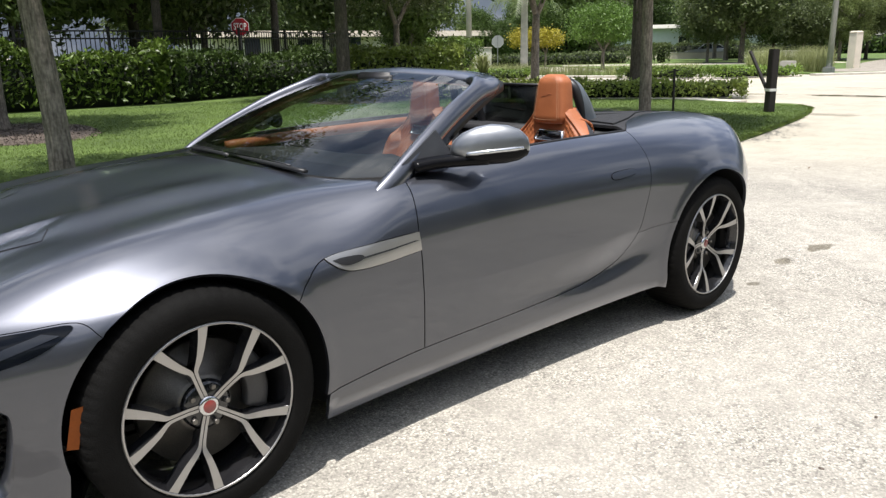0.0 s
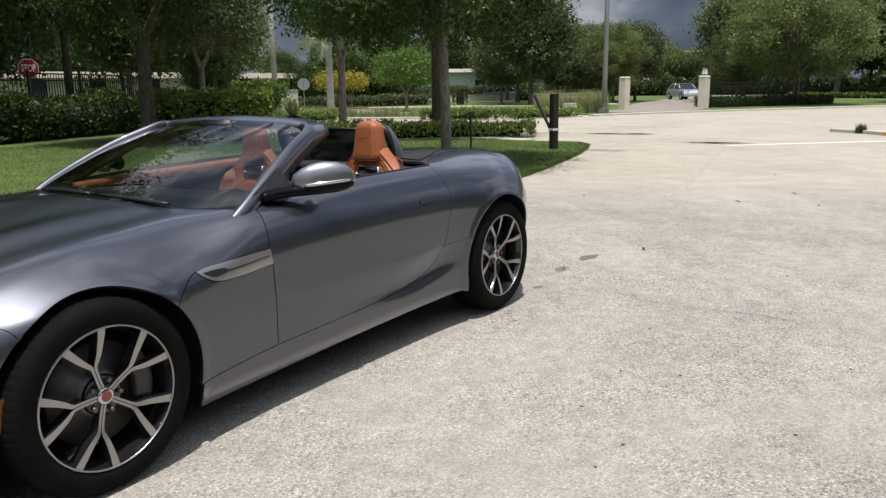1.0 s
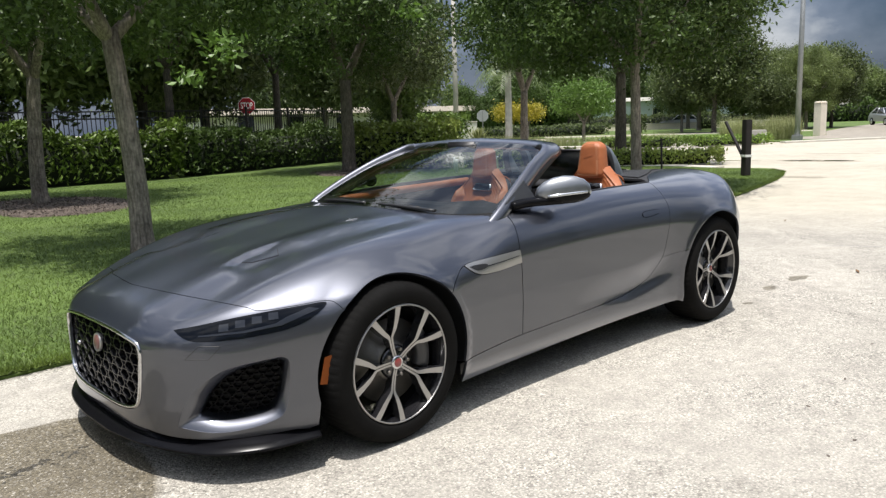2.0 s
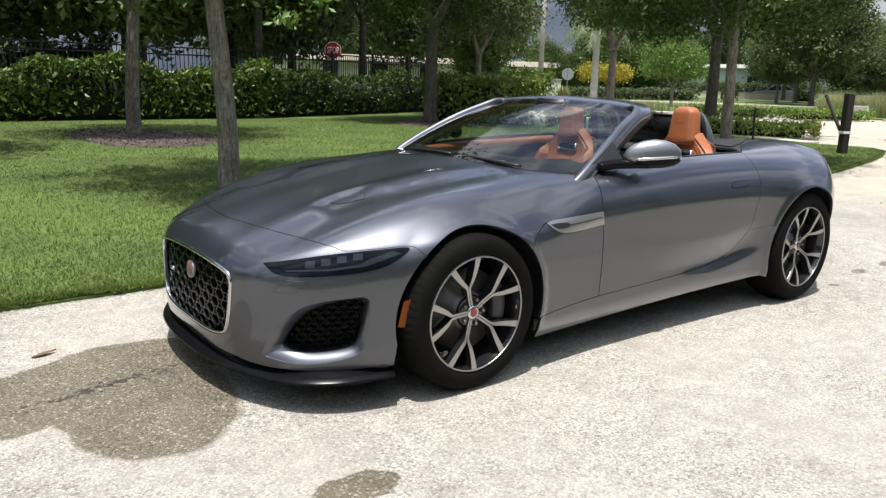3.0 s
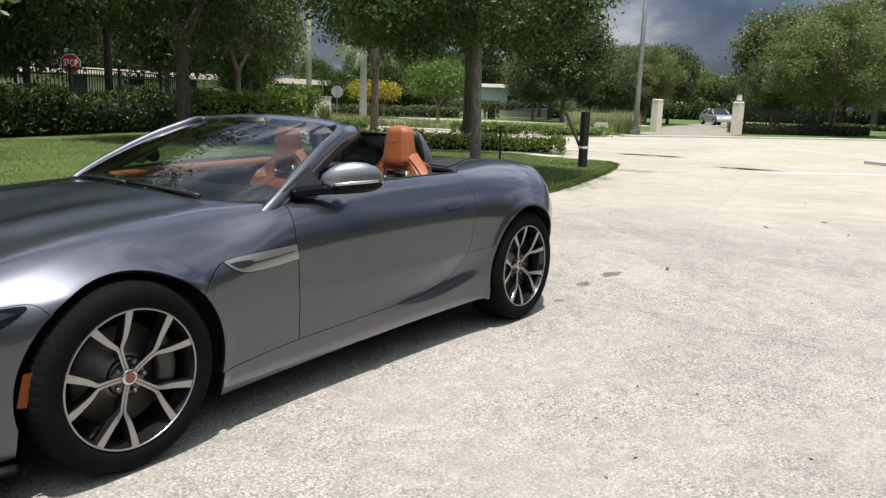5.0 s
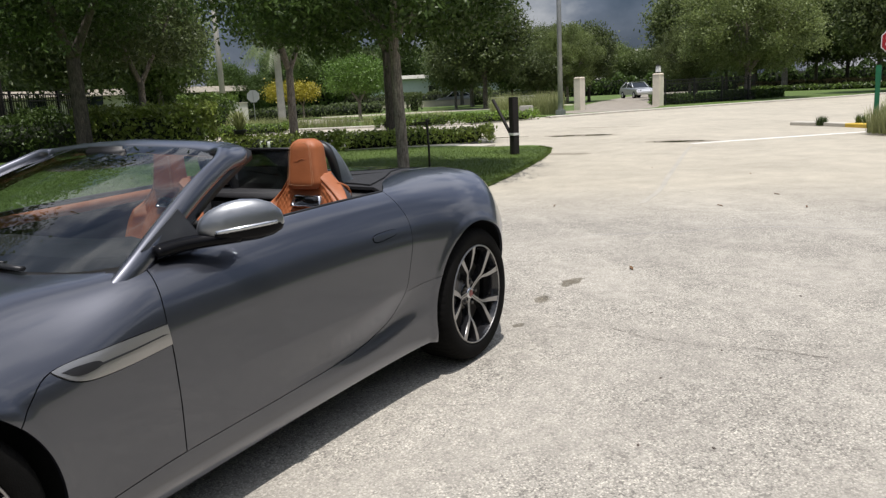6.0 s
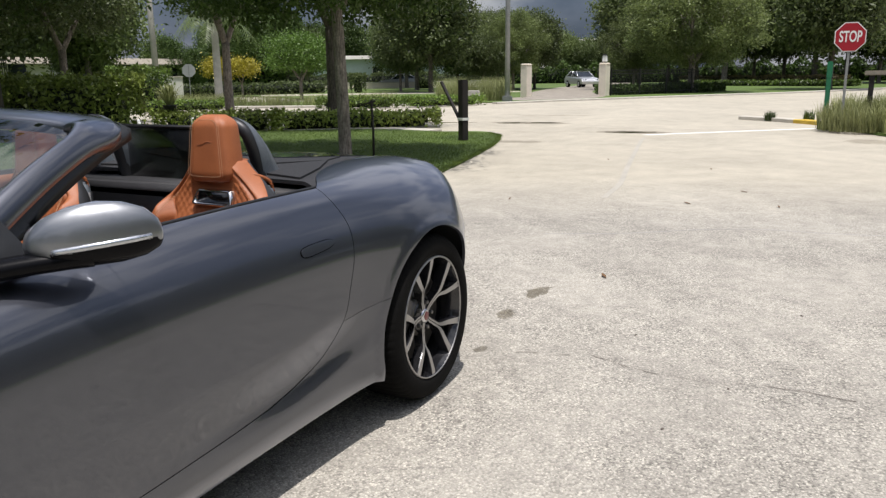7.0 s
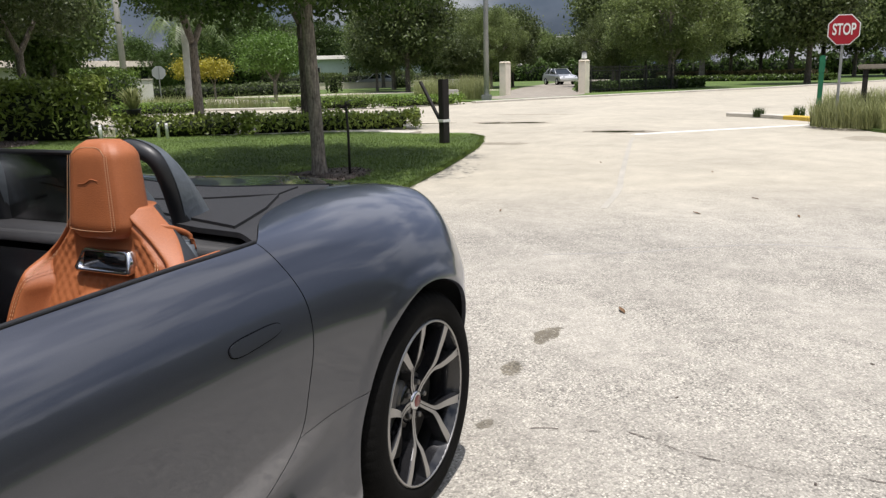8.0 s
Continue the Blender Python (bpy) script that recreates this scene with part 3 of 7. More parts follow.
# ---- the roadster: one body surface, cut into its panels ----
# The car's nose points to -x; its near flank faces -y.
AXF, AXR, HUB = -1.311, 1.311, 0.343
half_width = cubic([-2.2, -2.0, -1.75, -1.311, -0.9, -0.4, 0.2, 0.8, 1.311, 1.7, 2.0, 2.3],
                   [0.76, 0.835, 0.895, 0.935, 0.915, 0.900, 0.905, 0.930, 0.962, 0.945, 0.885, 0.78])
centre_height = cubic([-2.25, -2.1, -1.95, -1.7, -1.4, -1.1, -0.8, -0.45, 0.2, 0.9, 1.3, 1.7, 2.0, 2.3],
                      [0.565, 0.658, 0.706, 0.760, 0.811, 0.852, 0.884, 0.912, 0.950, 0.938, 0.935, 0.930, 0.905, 0.86])
crest_height = cubic([-2.25, -2.0, -1.8, -1.5, -1.311, -1.0, -0.6, -0.2, 0.2, 0.6, 0.85, 1.1, 1.35, 1.65, 1.95, 2.3],
                     [0.525, 0.632, 0.708, 0.795, 0.825, 0.852, 0.876, 0.918, 0.942, 0.950, 0.952, 0.962, 0.968, 0.942, 0.870, 0.75])
shoulder = cubic([-2.2, -1.311, -0.5, 0.5, 1.311, 2.2], [0.50, 0.60, 0.66, 0.68, 0.66, 0.62])


def smax(a, b, k):
    h = np.maximum(k - np.abs(a - b), 0) / k
    return np.maximum(a, b) + h * h * k * 0.25


def ease(t):
    t = np.clip(t, 0, 1)
    return t * t * (3 - 2 * t)


def body_value(p):
    """Below zero inside the body, above zero outside."""
    x, a, z = p[..., 0], np.sqrt(p[..., 1] ** 2 + 1e-8), p[..., 2]
    s = half_width(x) - 1.9 * np.maximum(0, z - shoulder(x)) ** 2
    along_door = ease((x + 0.30) / 0.9) * ease((1.0 - x) / 0.40)
    scoop_z = 0.345 + 0.07 * ease((x - 0.35) / 0.6)
    s = s - 0.026 * along_door * ease((z - scoop_z + 0.07) / 0.08) * ease((scoop_z + 0.16 - z) / 0.16)
    s = s - 3.2 * np.maximum(0, 0.265 - z) ** 2 - 0.06 * np.maximum(0, 0.5 - z)
    for ax in (AXF, AXR):
        r = np.hypot(x - ax, z - HUB)
        s = s + 0.006 * np.exp(-((r - 0.375) / 0.11) ** 2) + 0.007 * ease((0.430 - r) / 0.045)
    lip = ease((0.450 - np.hypot(x - AXF, z - HUB)) / 0.075) * ease((z - 0.42) / 0.1)
    s = s + 0.007 * lip * ease((z - 0.62) / 0.08)
    side = a - s
    t = ease(a / 0.68)
    top = z - (centre_height(x) * (1 - t) + crest_height(x) * t
               + 0.014 * np.exp(-((a - 0.34) / 0.11) ** 2) * ease((-0.7 - x) / 0.5)
               - 0.022 * ease((a - 0.255 - 0.25 * np.maximum(0, -1.62 - x)) / 0.05) * ease((0.53 - a) / 0.14) * ease((x + 1.80) / 0.10) * ease((-1.42 - x) / 0.16)
               + (0.012 - 0.62 * np.maximum(0, a - 0.55) ** 2 - 0.008 * np.exp(-((a - 0.52) / 0.10) ** 2)) * ease((x + 2.05) / 0.3) * ease((-0.5 - x) / 0.5))
    front = -2.215 + 0.44 * (a / 0.83) ** 4 + 1.1 * np.maximum(0, z - 0.52) ** 2 + 0.6 * np.maximum(0, 0.30 - z) ** 2 - x
    rear = x - 2.20 + 0.38 * (a / 0.85) ** 3 + 0.9 * np.maximum(0, 0.62 - z) ** 2 + 0.55 * np.maximum(0, z - 0.66)
    round_ = 0.10 + 0.18 * ease((-0.55 - x) / 0.6) + 0.06 * ease((x - 0.8) / 0.4)
    f = smax(side - 0.25 * (round_ - 0.10) * 0.5, top - 0.25 * (round_ - 0.10) * 0.7, round_)
    wing = smax(smax(side, top, 0.10), 0.68 * (a - half_width(x) + 0.128 - 0.018 * lip) + 0.733 * (z - crest_height(x) + 0.046), 0.07)
    over_wheel = ease((-0.5 - x) / 0.5)
    f = f * (1 - over_wheel) + wing * over_wheel
    f = smax(f, front, 0.13 - 0.045 * ease((z - 0.42) / 0.12) * ease((0.72 - a) / 0.2))
    f = smax(f, rear, 0.11)
    return smax(f, 0.12 - z, 0.02)


def body_normal(p):
    e = 1e-3
    g = np.stack([body_value(p + d) - body_value(p - d) for d in np.eye(3) * e], -1)
    return g / (np.linalg.norm(g, axis=-1, keepdims=True) + 1e-12)


def cast(origin, way):
    """Where rays from inside leave the body."""
    lo, hi = np.zeros(len(way)), np.full(len(way), 2.6)
    for _ in range(34):
        m = (lo + hi) / 2
        inside = body_value(origin + way * m[:, None]) < 0
        lo, hi = np.where(inside, m, lo), np.where(inside, hi, m)
    return origin + way * lo[:, None]


class Chart:
    """A stereographic map of the body as seen from a point within it."""

    def __init__(self, origin, main):
        self.o = np.array(origin, float)
        m = np.array(main, float)
        self.m = m / np.linalg.norm(m)
        r = np.array((0, 0, 1.0)) if abs(self.m[2]) < 0.9 else np.array((1.0, 0, 0))
        self.u = np.cross(r, self.m)
        self.u /= np.linalg.norm(self.u)
        self.v = np.cross(self.m, self.u)

    def flat(self, p):
        d = p - self.o
        d = d / np.linalg.norm(d, axis=-1, keepdims=True)
        k = 1 + d @ self.m
        return np.stack([d @ self.u / k, d @ self.v / k], -1)

    def on_body(self, q):
        s = (q ** 2).sum(-1)
        way = (q[:, :1] * self.u + q[:, 1:] * self.v) * 2 + np.outer(1 - s, self.m)
        return cast(self.o, way / (1 + s)[:, None])


def dense(points, step=0.018, closed=True, soft=False):
    """Points along straight runs, or along a soft curve."""
    if soft:
        return np.array([tuple(p) for p in smooth_path(points, 8)])
    out = []
    P = [np.array(p, float) for p in points]
    for a, b in zip(P, P[1:] + P[:1] if closed else P[1:]):
        n = max(1, int(np.linalg.norm(b - a) / step))
        out += [a + (b - a) * i / n for i in range(n)]
    return np.array(out if closed else out + [P[-1]])


def inside(q, poly):
    x, y = q[:, 0], q[:, 1]
    r = np.zeros(len(q), bool)
    for (x0, y0), (x1, y1) in zip(poly, np.roll(poly, -1, 0)):
        c = (y0 > y) != (y1 > y)
        with np.errstate(divide='ignore', invalid='ignore'):
            r ^= c & (x < (x1 - x0) * (y - y0) / (y1 - y0 + 1e-15) + x0)
    return r


def shrink(poly, d):
    t = np.roll(poly, -1, 0) - np.roll(poly, 1, 0)
    n = np.stack([-t[:, 1], t[:, 0]], -1)
    n /= np.linalg.norm(n, axis=-1, keepdims=True) + 1e-12
    area = 0.5 * np.sum(poly[:, 0] * np.roll(poly[:, 1], -1) - np.roll(poly[:, 0], -1) * poly[:, 1])
    return poly + n * (d if area > 0 else -d)


def thin_out(q, least):
    keep = [0]
    for i in range(1, len(q)):
        if np.linalg.norm(q[i] - q[keep[-1]]) > least and (i < len(q) - 1 or np.linalg.norm(q[i] - q[0]) > least):
            keep.append(i)
    return q[keep]


def panel(name, chart, outline, material, parent, holes=(), step=0.028, gap=0.0014, lift=0.0, flange=0.014, hole_flange=0.05, label="", mirror=False, closed_back=False):
    """A sheet of the body within an outline, with its edges turned in; holes are cut through."""
    from mathutils.geometry import delaunay_2d_cdt
    o2 = chart.flat(np.asarray(outline))
    per3 = np.linalg.norm(np.diff(chart.on_body(o2), axis=0), axis=1).sum()
    per2 = np.linalg.norm(np.diff(o2, axis=0), axis=1).sum()
    k = per2 / per3
    loops = [thin_out(shrink(o2, gap * k), 0.004 * k)] + [thin_out(chart.flat(np.asarray(h)), 0.004 * k) for h in holes]
    lo, hi = loops[0].min(0), loops[0].max(0)
    gx, gy = np.meshgrid(np.arange(lo[0], hi[0], step * k), np.arange(lo[1], hi[1], step * k))
    gx[1::2] += step * k / 2
    grid = np.stack([gx.ravel(), gy.ravel()], -1)
    ok = inside(grid, loops[0])
    for h in loops[1:]:
        ok &= ~inside(grid, h)
    rim = np.concatenate(loops)
    grid = grid[ok]
    if len(grid):
        near = np.array([np.min(((rim - g) ** 2).sum(-1)) for g in grid])
        grid = grid[near > (0.45 * step * k) ** 2]
    pts = np.concatenate([rim, grid])
    edges, at = [], 0
    for l in loops:
        edges += [(at + i, at + (i + 1) % len(l)) for i in range(len(l))]
        at += len(l)
    v2, _, f2, *_ = delaunay_2d_cdt([Vector(p) for p in pts], edges, [], 0, 1e-7)
    q = np.array([tuple(v) for v in v2])
    tri = np.array([f for f in f2])
    mid = q[tri].mean(1)
    ok = inside(mid, loops[0])
    for h in loops[1:]:
        ok &= ~inside(mid, h)
    tri = tri[ok]
    p = chart.on_body(q)
    nrm = body_normal(p)
    fn = np.cross(p[tri[:, 1]] - p[tri[:, 0]], p[tri[:, 2]] - p[tri[:, 0]])
    flip = (fn * nrm[tri].mean(1)).sum(-1) < 0
    tri[flip] = tri[flip][:, ::-1]
    count = {}
    for t in tri:
        for a, b in ((t[0], t[1]), (t[1], t[2]), (t[2], t[0])):
            count[(a, b)] = count.get((a, b), 0) + 1
    border = [(a, b) for a, b in count if (b, a) not in count]
    p = p + nrm * lift
    verts, faces, normals = list(p), [tuple(t) for t in tri], list(nrm)
    dup = {}
    centre = p.mean(0)
    for a, b in border:
        is_hole = len(loops) > 1 and min(np.min(((l - q[a]) ** 2).sum(-1)) for l in loops[1:]) < 1e-9
        depth = hole_flange if is_hole else flange
        for i in (a, b):
            if i not in dup:
                dup[i] = (len(verts), len(verts) + 1)
                verts += [p[i], p[i] - nrm[i] * depth]
                side = np.cross(p[b] - p[a], nrm[i])
                side = side / (np.linalg.norm(side) + 1e-9)
                normals += [side, side]
        faces.append((dup[b][0], dup[a][0], dup[a][1], dup[b][1]))
    sides = [1, -1] if mirror else [1]
    out = []
    for s in sides:
        V = [(v[0], v[1] * s, v[2]) for v in verts]
        F = faces if s > 0 else [f[::-1] for f in faces]
        ob = raw(name, V, F, material, parent, label)
        ob.data.normals_split_custom_set_from_vertices([(n[0], n[1] * s, n[2]) for n in normals])
        out.append(ob)
    return out


C_HOOD = Chart((-1.25, 0, 0.25), (0, 0, 1))
C_NOSE = Chart((-1.35, 0, 0.40), (-1, 0, 0))
C_FEND = Chart((-0.75, 0, 0.45), (0, -1, 0))
C_DOOR = Chart((0.12, 0, 0.55), (0, -1, 0))
C_REAR = Chart((1.35, 0, 0.35), (0, -1, 0.25))
C_TAIL = Chart((1.35, 0, 0.45), (1, 0, 0))
C_DECK = Chart((1.5, 0, 0.3), (0, 0, 1))
ARCH = 0.378


def arch(ax, a0, a1, n=40, r=ARCH):
    """Points of a wheel arch, by angle from the +x side, on the near flank."""
    return [(ax + r * math.cos(radians(a0 + (a1 - a0) * i / n)), -0.93, HUB + r * math.sin(radians(a0 + (a1 - a0) * i / n))) for i in range(n + 1)]


def other_side(points):
    return [(x, -y, z) for x, y, z in reversed(points)]


def flank(points):
    """The points moved sideways on to the near flank."""
    p = np.array([tuple(q) for q in points], float)
    o = p * np.array((1, 0, 1.0))
    return [tuple(q) for q in cast(o, np.tile((0, -1.0, 0), (len(p), 1)))]


def radial(points, z0=0.45):
    """The points moved on to the body, away from a line along its middle."""
    p = np.array([tuple(q) for q in points], float)
    o = np.stack([p[:, 0], p[:, 1] * 0, np.full(len(p), z0)], -1)
    d = p - o
    return [tuple(q) for q in cast(o, d / np.linalg.norm(d, axis=1, keepdims=True))]


def nosed(points):
    """The points moved on to the nose, away from a point within it."""
    p = np.array([tuple(q) for q in points], float)
    d = p - C_NOSE.o
    return [tuple(q) for q in cast(C_NOSE.o, d / np.linalg.norm(d, axis=1, keepdims=True))]


car = thing("sports_car", "dark grey metallic two-seat convertible, roof down, parked on pale paving", "car")
# lines shared by neighbouring panels
nose_line = [tuple(p) for p in smooth_path([(-2.058, 0, 0.69), (-2.040, -0.18, 0.69), (-2.002, -0.387, 0.686), (-1.935, -0.555, 0.671), (-1.885, -0.695, 0.660), (-1.855, -0.755, 0.651),
                                            (-1.74, -0.835, 0.664), (-1.62, -0.88, 0.668), (-1.569, -0.90, 0.6195)], 6)]
nose_line = nosed(nose_line)
arch_over = flank(arch(AXF, 133, 42))
vent_top = [tuple(p) for p in smooth_path([(AXF + ARCH * math.cos(radians(42)), -0.91, HUB + ARCH * math.sin(radians(42))), (-0.985, -0.91, 0.645), (-0.91, -0.905, 0.694), (-0.74, -0.90, 0.708), (-0.535, -0.90, 0.716)], 6)]
vent_top = flank(vent_top)
door_front = [tuple(p) for p in smooth_path([(-0.535, -0.90, 0.716), (-0.522, -0.88, 0.80), (-0.500, -0.83, 0.885), (-0.49, -0.78, 0.925)], 6)]
door_front = radial(door_front)
cowl = [tuple(p) for p in smooth_path([(-0.49, -0.78, 0.925), (-0.57, -0.745, 0.925), (-0.64, -0.60, 0.94), (-0.72, -0.30, 0.95), (-0.74, 0, 0.955)], 6)]
cowl = radial(cowl)
half = nose_line + arch_over[1:] + vent_top[1:] + door_front[1:] + cowl[1:]
hood = dense(half + other_side(half)[1:-1])
panel("bonnet", C_HOOD, hood, PAINT, car, step=0.021, label="long grey metallic clamshell bonnet")

grille_half = [(-2.2, 0, 0.556), (-2.2, -0.20, 0.552), (-2.19, -0.36, 0.535), (-2.18, -0.402, 0.510), (-2.18, -0.405, 0.45), (-2.18, -0.375, 0.31), (-2.18, -0.33, 0.268), (-2.19, -0.2, 0.248), (-2.2, 0, 0.243)]
grille_loop = dense(smooth_path(grille_half, 5) + [Vector(p) for p in other_side([tuple(q) for q in smooth_path(grille_half, 5)])][1:-1])
intake_in = [(-2.055, -0.59, 0.258), (-2.02, -0.635, 0.345), (-1.95, -0.695, 0.415), (-1.84, -0.775, 0.446), (-1.80, -0.792, 0.444), (-1.795, -0.795, 0.418), (-1.82, -0.782, 0.29), (-1.86, -0.76, 0.250), (-1.98, -0.665, 0.234), (-2.055, -0.59, 0.258)]
intake_out = [(-2.10, -0.535, 0.222), (-2.065, -0.575, 0.335), (-1.975, -0.665, 0.432), (-1.84, -0.775, 0.466), (-1.788, -0.797, 0.463), (-1.775, -0.803, 0.420), (-1.795, -0.795, 0.270), (-1.85, -0.765, 0.222), (-1.99, -0.655, 0.200), (-2.10, -0.535, 0.222)]
intake_loop = np.array(nosed(smooth_path(intake_in, 8)[:-1]))
recess_loop = np.array(nosed(smooth_path(intake_out, 8)[:-1]))
recess_far = recess_loop * np.array((1, -1, 1))
bump_half = nose_line + flank(arch(AXF, 133, 192, 30))[1:] + flank([(-1.684, -0.88, 0.225), (-1.687, -0.88, 0.172), (-1.72, -0.88, 0.162)]) + [(-1.80, -0.86, 0.156), (-1.95, -0.78, 0.152), (-2.10, -0.62, 0.160), (-2.17, -0.40, 0.185), (-2.19, 0, 0.195)]
bumper = dense(bump_half + other_side(bump_half)[1:-1])
panel("front_bumper", C_NOSE, bumper, PAINT, car, holes=(grille_loop, recess_loop, recess_far), step=0.014, hole_flange=0.012, label="grey front bumper with deep side intakes")

# a dished bezel between the bumper skin and each intake
deep = intake_loop - body_normal(intake_loop) * 0.050
mid_ring = intake_loop * 0.35 + recess_loop * 0.65 - body_normal(recess_loop) * 0.010
tube_in = intake_loop - body_normal(intake_loop) * 0.118
rings = [recess_loop - body_normal(recess_loop) * 0.0015, mid_ring, intake_loop * 0.9 + recess_loop * 0.1 - body_normal(intake_loop) * 0.034, deep, tube_in]
nr = len(intake_loop)
for s in (1, -1):
    V = np.concatenate(rings) * np.array((1, s, 1))
    F = [(r * nr + i, r * nr + (i + 1) % nr, (r + 1) * nr + (i + 1) % nr, (r + 1) * nr + i) for r in range(4) for i in range(nr)]
    raw("intake_bezel", V, F if s < 0 else [f[::-1] for f in F], PAINT, car, "dished grey bezel round the side intake")
# the skin is thick at the grille
vent_low = [(-0.91, -0.905, 0.690), (-0.86, -0.90, 0.655), (-0.80, -0.90, 0.640), (-0.68, -0.90, 0.640), (-0.530, -0.90, 0.652)]
vent_low = flank(smooth_path(vent_low, 5))
sill_line = [(-0.515, -0.89, 0.292), (-0.72, -0.895, 0.280), (-0.93, -0.90, 0.262)]
sill_line = flank(sill_line)
door_mid = flank([(-0.530, -0.90, 0.652), (-0.526, -0.9, 0.60), (-0.523, -0.9, 0.52), (-0.519, -0.9, 0.45), (-0.517, -0.9, 0.38), (-0.515, -0.89, 0.292)])
fender = vent_top[:13] + vent_low[1:] + door_mid[1:] + sill_line[1:] + flank(arch(AXF, -12.4, 42, 24))[:-1]
panel("front_wing", C_FEND, dense(fender), PAINT, car, mirror=True, step=0.026, gap=0.0024, label="grey wing panel behind the wheel")
vent_loop = vent_top[12:] + vent_low[::-1][:-1]
panel("side_vent", C_FEND, dense(vent_loop), MACHINED, car, mirror=True, step=0.02, lift=0.004, gap=0.001, label="satin chrome side vent")
panel("vent_opening", C_FEND, dense(smooth_path([(-0.885, -0.9, 0.684), (-0.845, -0.9, 0.687), (-0.785, -0.9, 0.684), (-0.77, -0.9, 0.672), (-0.80, -0.9, 0.662), (-0.845, -0.9, 0.662), (-0.885, -0.9, 0.684)], 5)[:-1]), BLACK, car, mirror=True, step=0.02, lift=0.006, gap=0, label="black vent mouth")
panel("vent_groove", C_FEND, dense([(-0.78, -0.9, 0.668), (-0.66, -0.9, 0.676), (-0.54, -0.9, 0.688), (-0.54, -0.9, 0.692), (-0.66, -0.9, 0.681), (-0.78, -0.9, 0.674)]), SATIN, car, mirror=True, step=0.02, lift=0.006, gap=0)

door_rear = [tuple(p) for p in smooth_path([(0.800, -0.775, 0.935), (0.796, -0.845, 0.885), (0.804, -0.898, 0.806), (0.787, -0.925, 0.718), (0.758, -0.926, 0.617), (0.715, -0.91, 0.500), (0.63, -0.90, 0.400), (0.50, -0.89, 0.352), (0.36, -0.885, 0.326)], 6)]
door_rear = radial(door_rear[:9]) + flank(door_rear[9:])
door_low = [(0.20, -0.885, 0.316), (-0.1, -0.885, 0.304), (-0.515, -0.89, 0.292)]
door_low = flank(door_low)
door_up = door_mid[::-1][1:] + door_front
belt = [tuple(p) for p in smooth_path([(-0.49, -0.78, 0.925), (-0.2, -0.772, 0.930), (0.2, -0.772, 0.935), (0.5, -0.775, 0.938), (0.800, -0.775, 0.935)], 5)]
belt = radial(belt)
door = door_rear + door_low + door_up + belt[1:-1]
panel("door", C_DOOR, dense(door), PAINT, car, mirror=True, step=0.016, gap=0.0018, label="long grey metallic door")


def pill(grow):
    """A rounded blade outline, a little higher at its rear end."""
    out = []
    for k in range(28):
        a = 2 * math.pi * k / 28
        c, v = math.cos(a), math.sin(a)
        x = math.copysign(abs(c) ** 0.55, c)
        out.append((0.612 + (0.084 + grow) * x, -0.9, 0.773 + 0.004 * x + (0.0155 + grow) * math.copysign(abs(v) ** 0.75, v) * (1 - 0.12 * x)))
    return flank(out)


handle_at, recess = pill(0.0), pill(0.0016)
panel("handle_recess", C_DOOR, dense(recess, 0.01), SPLITTER, car, mirror=True, step=0.015, lift=0.0012, gap=0, flange=0.002)
panel("door_handle", C_DOOR, dense(handle_at, 0.01), PAINT, car, mirror=True, step=0.015, lift=0.004, gap=0.001, flange=0.006, label="flush grey door handle")

sill_arch = arch(AXR, 152.5, 204, 24)
sill_top = sill_line[::-1] + door_low[::-1][1:] + door_rear[30:][::-1]
sill = sill_top + flank([(0.83, -0.93, 0.511)]) + flank(sill_arch) + flank([(0.90, -0.91, 0.206), (0.70, -0.89, 0.200), (0.40, -0.89, 0.190), (0.0, -0.885, 0.174), (-0.3, -0.885, 0.160), (-0.6, -0.885, 0.148), (-0.905, -0.88, 0.142), (-0.925, -0.89, 0.20)])
panel("sill", C_DOOR, dense(sill), PAINT, car, mirror=True, step=0.018, label="sculpted grey sill")

deck_edge = [tuple(p) for p in smooth_path([(2.12, -0.40, 0.90), (1.9, -0.52, 0.93), (1.6, -0.56, 0.96), (1.3, -0.58, 0.965), (1.05, -0.62, 0.955), (0.92, -0.68, 0.95), (0.800, -0.775, 0.935)], 6)]
deck_edge = radial(deck_edge)
tail_line = radial([(1.80, -0.9, 0.45), (1.88, -0.88, 0.54), (1.95, -0.86, 0.62), (2.0, -0.8, 0.69), (2.04, -0.75, 0.75), (2.08, -0.65, 0.81), (2.10, -0.55, 0.86)])
quarter = deck_edge + door_rear[1:31] + flank([(0.83, -0.93, 0.511)]) + flank(arch(AXR, 152.5, 12, 50)) + tail_line
panel("rear_quarter", C_REAR, dense(quarter), PAINT, car, mirror=True, step=0.016, gap=0.0006, label="swelling grey rear wing")
tail_half = [(2.12, 0, 0.90), deck_edge[0]] + tail_line[::-1] + flank(arch(AXR, 12, -22, 14)) + [(1.9, -0.84, 0.2), (2.1, -0.5, 0.2), (2.15, 0, 0.2)]
panel("rear_bumper", C_TAIL, dense(tail_half + other_side(tail_half)[1:-1]), PAINT, car, step=0.04, label="grey tail and rear bumper")
lid_half = [(2.12, 0, 0.90)] + deck_edge[:16] + [(1.50, -0.52, 0.96), (1.49, -0.25, 0.955), (1.475, 0, 0.955)]
panel("boot_lid", C_DECK, dense(lid_half + other_side(lid_half)[1:-1]), PAINT, car, step=0.035, label="grey boot lid")
ton_half = [(1.475, 0, 0.955), (1.49, -0.25, 0.955), (1.50, -0.52, 0.96)] + deck_edge[16:] + [(0.83, -0.70, 0.95), (0.85, -0.55, 0.95), (0.92, -0.3, 0.95), (0.93, 0, 0.95)]
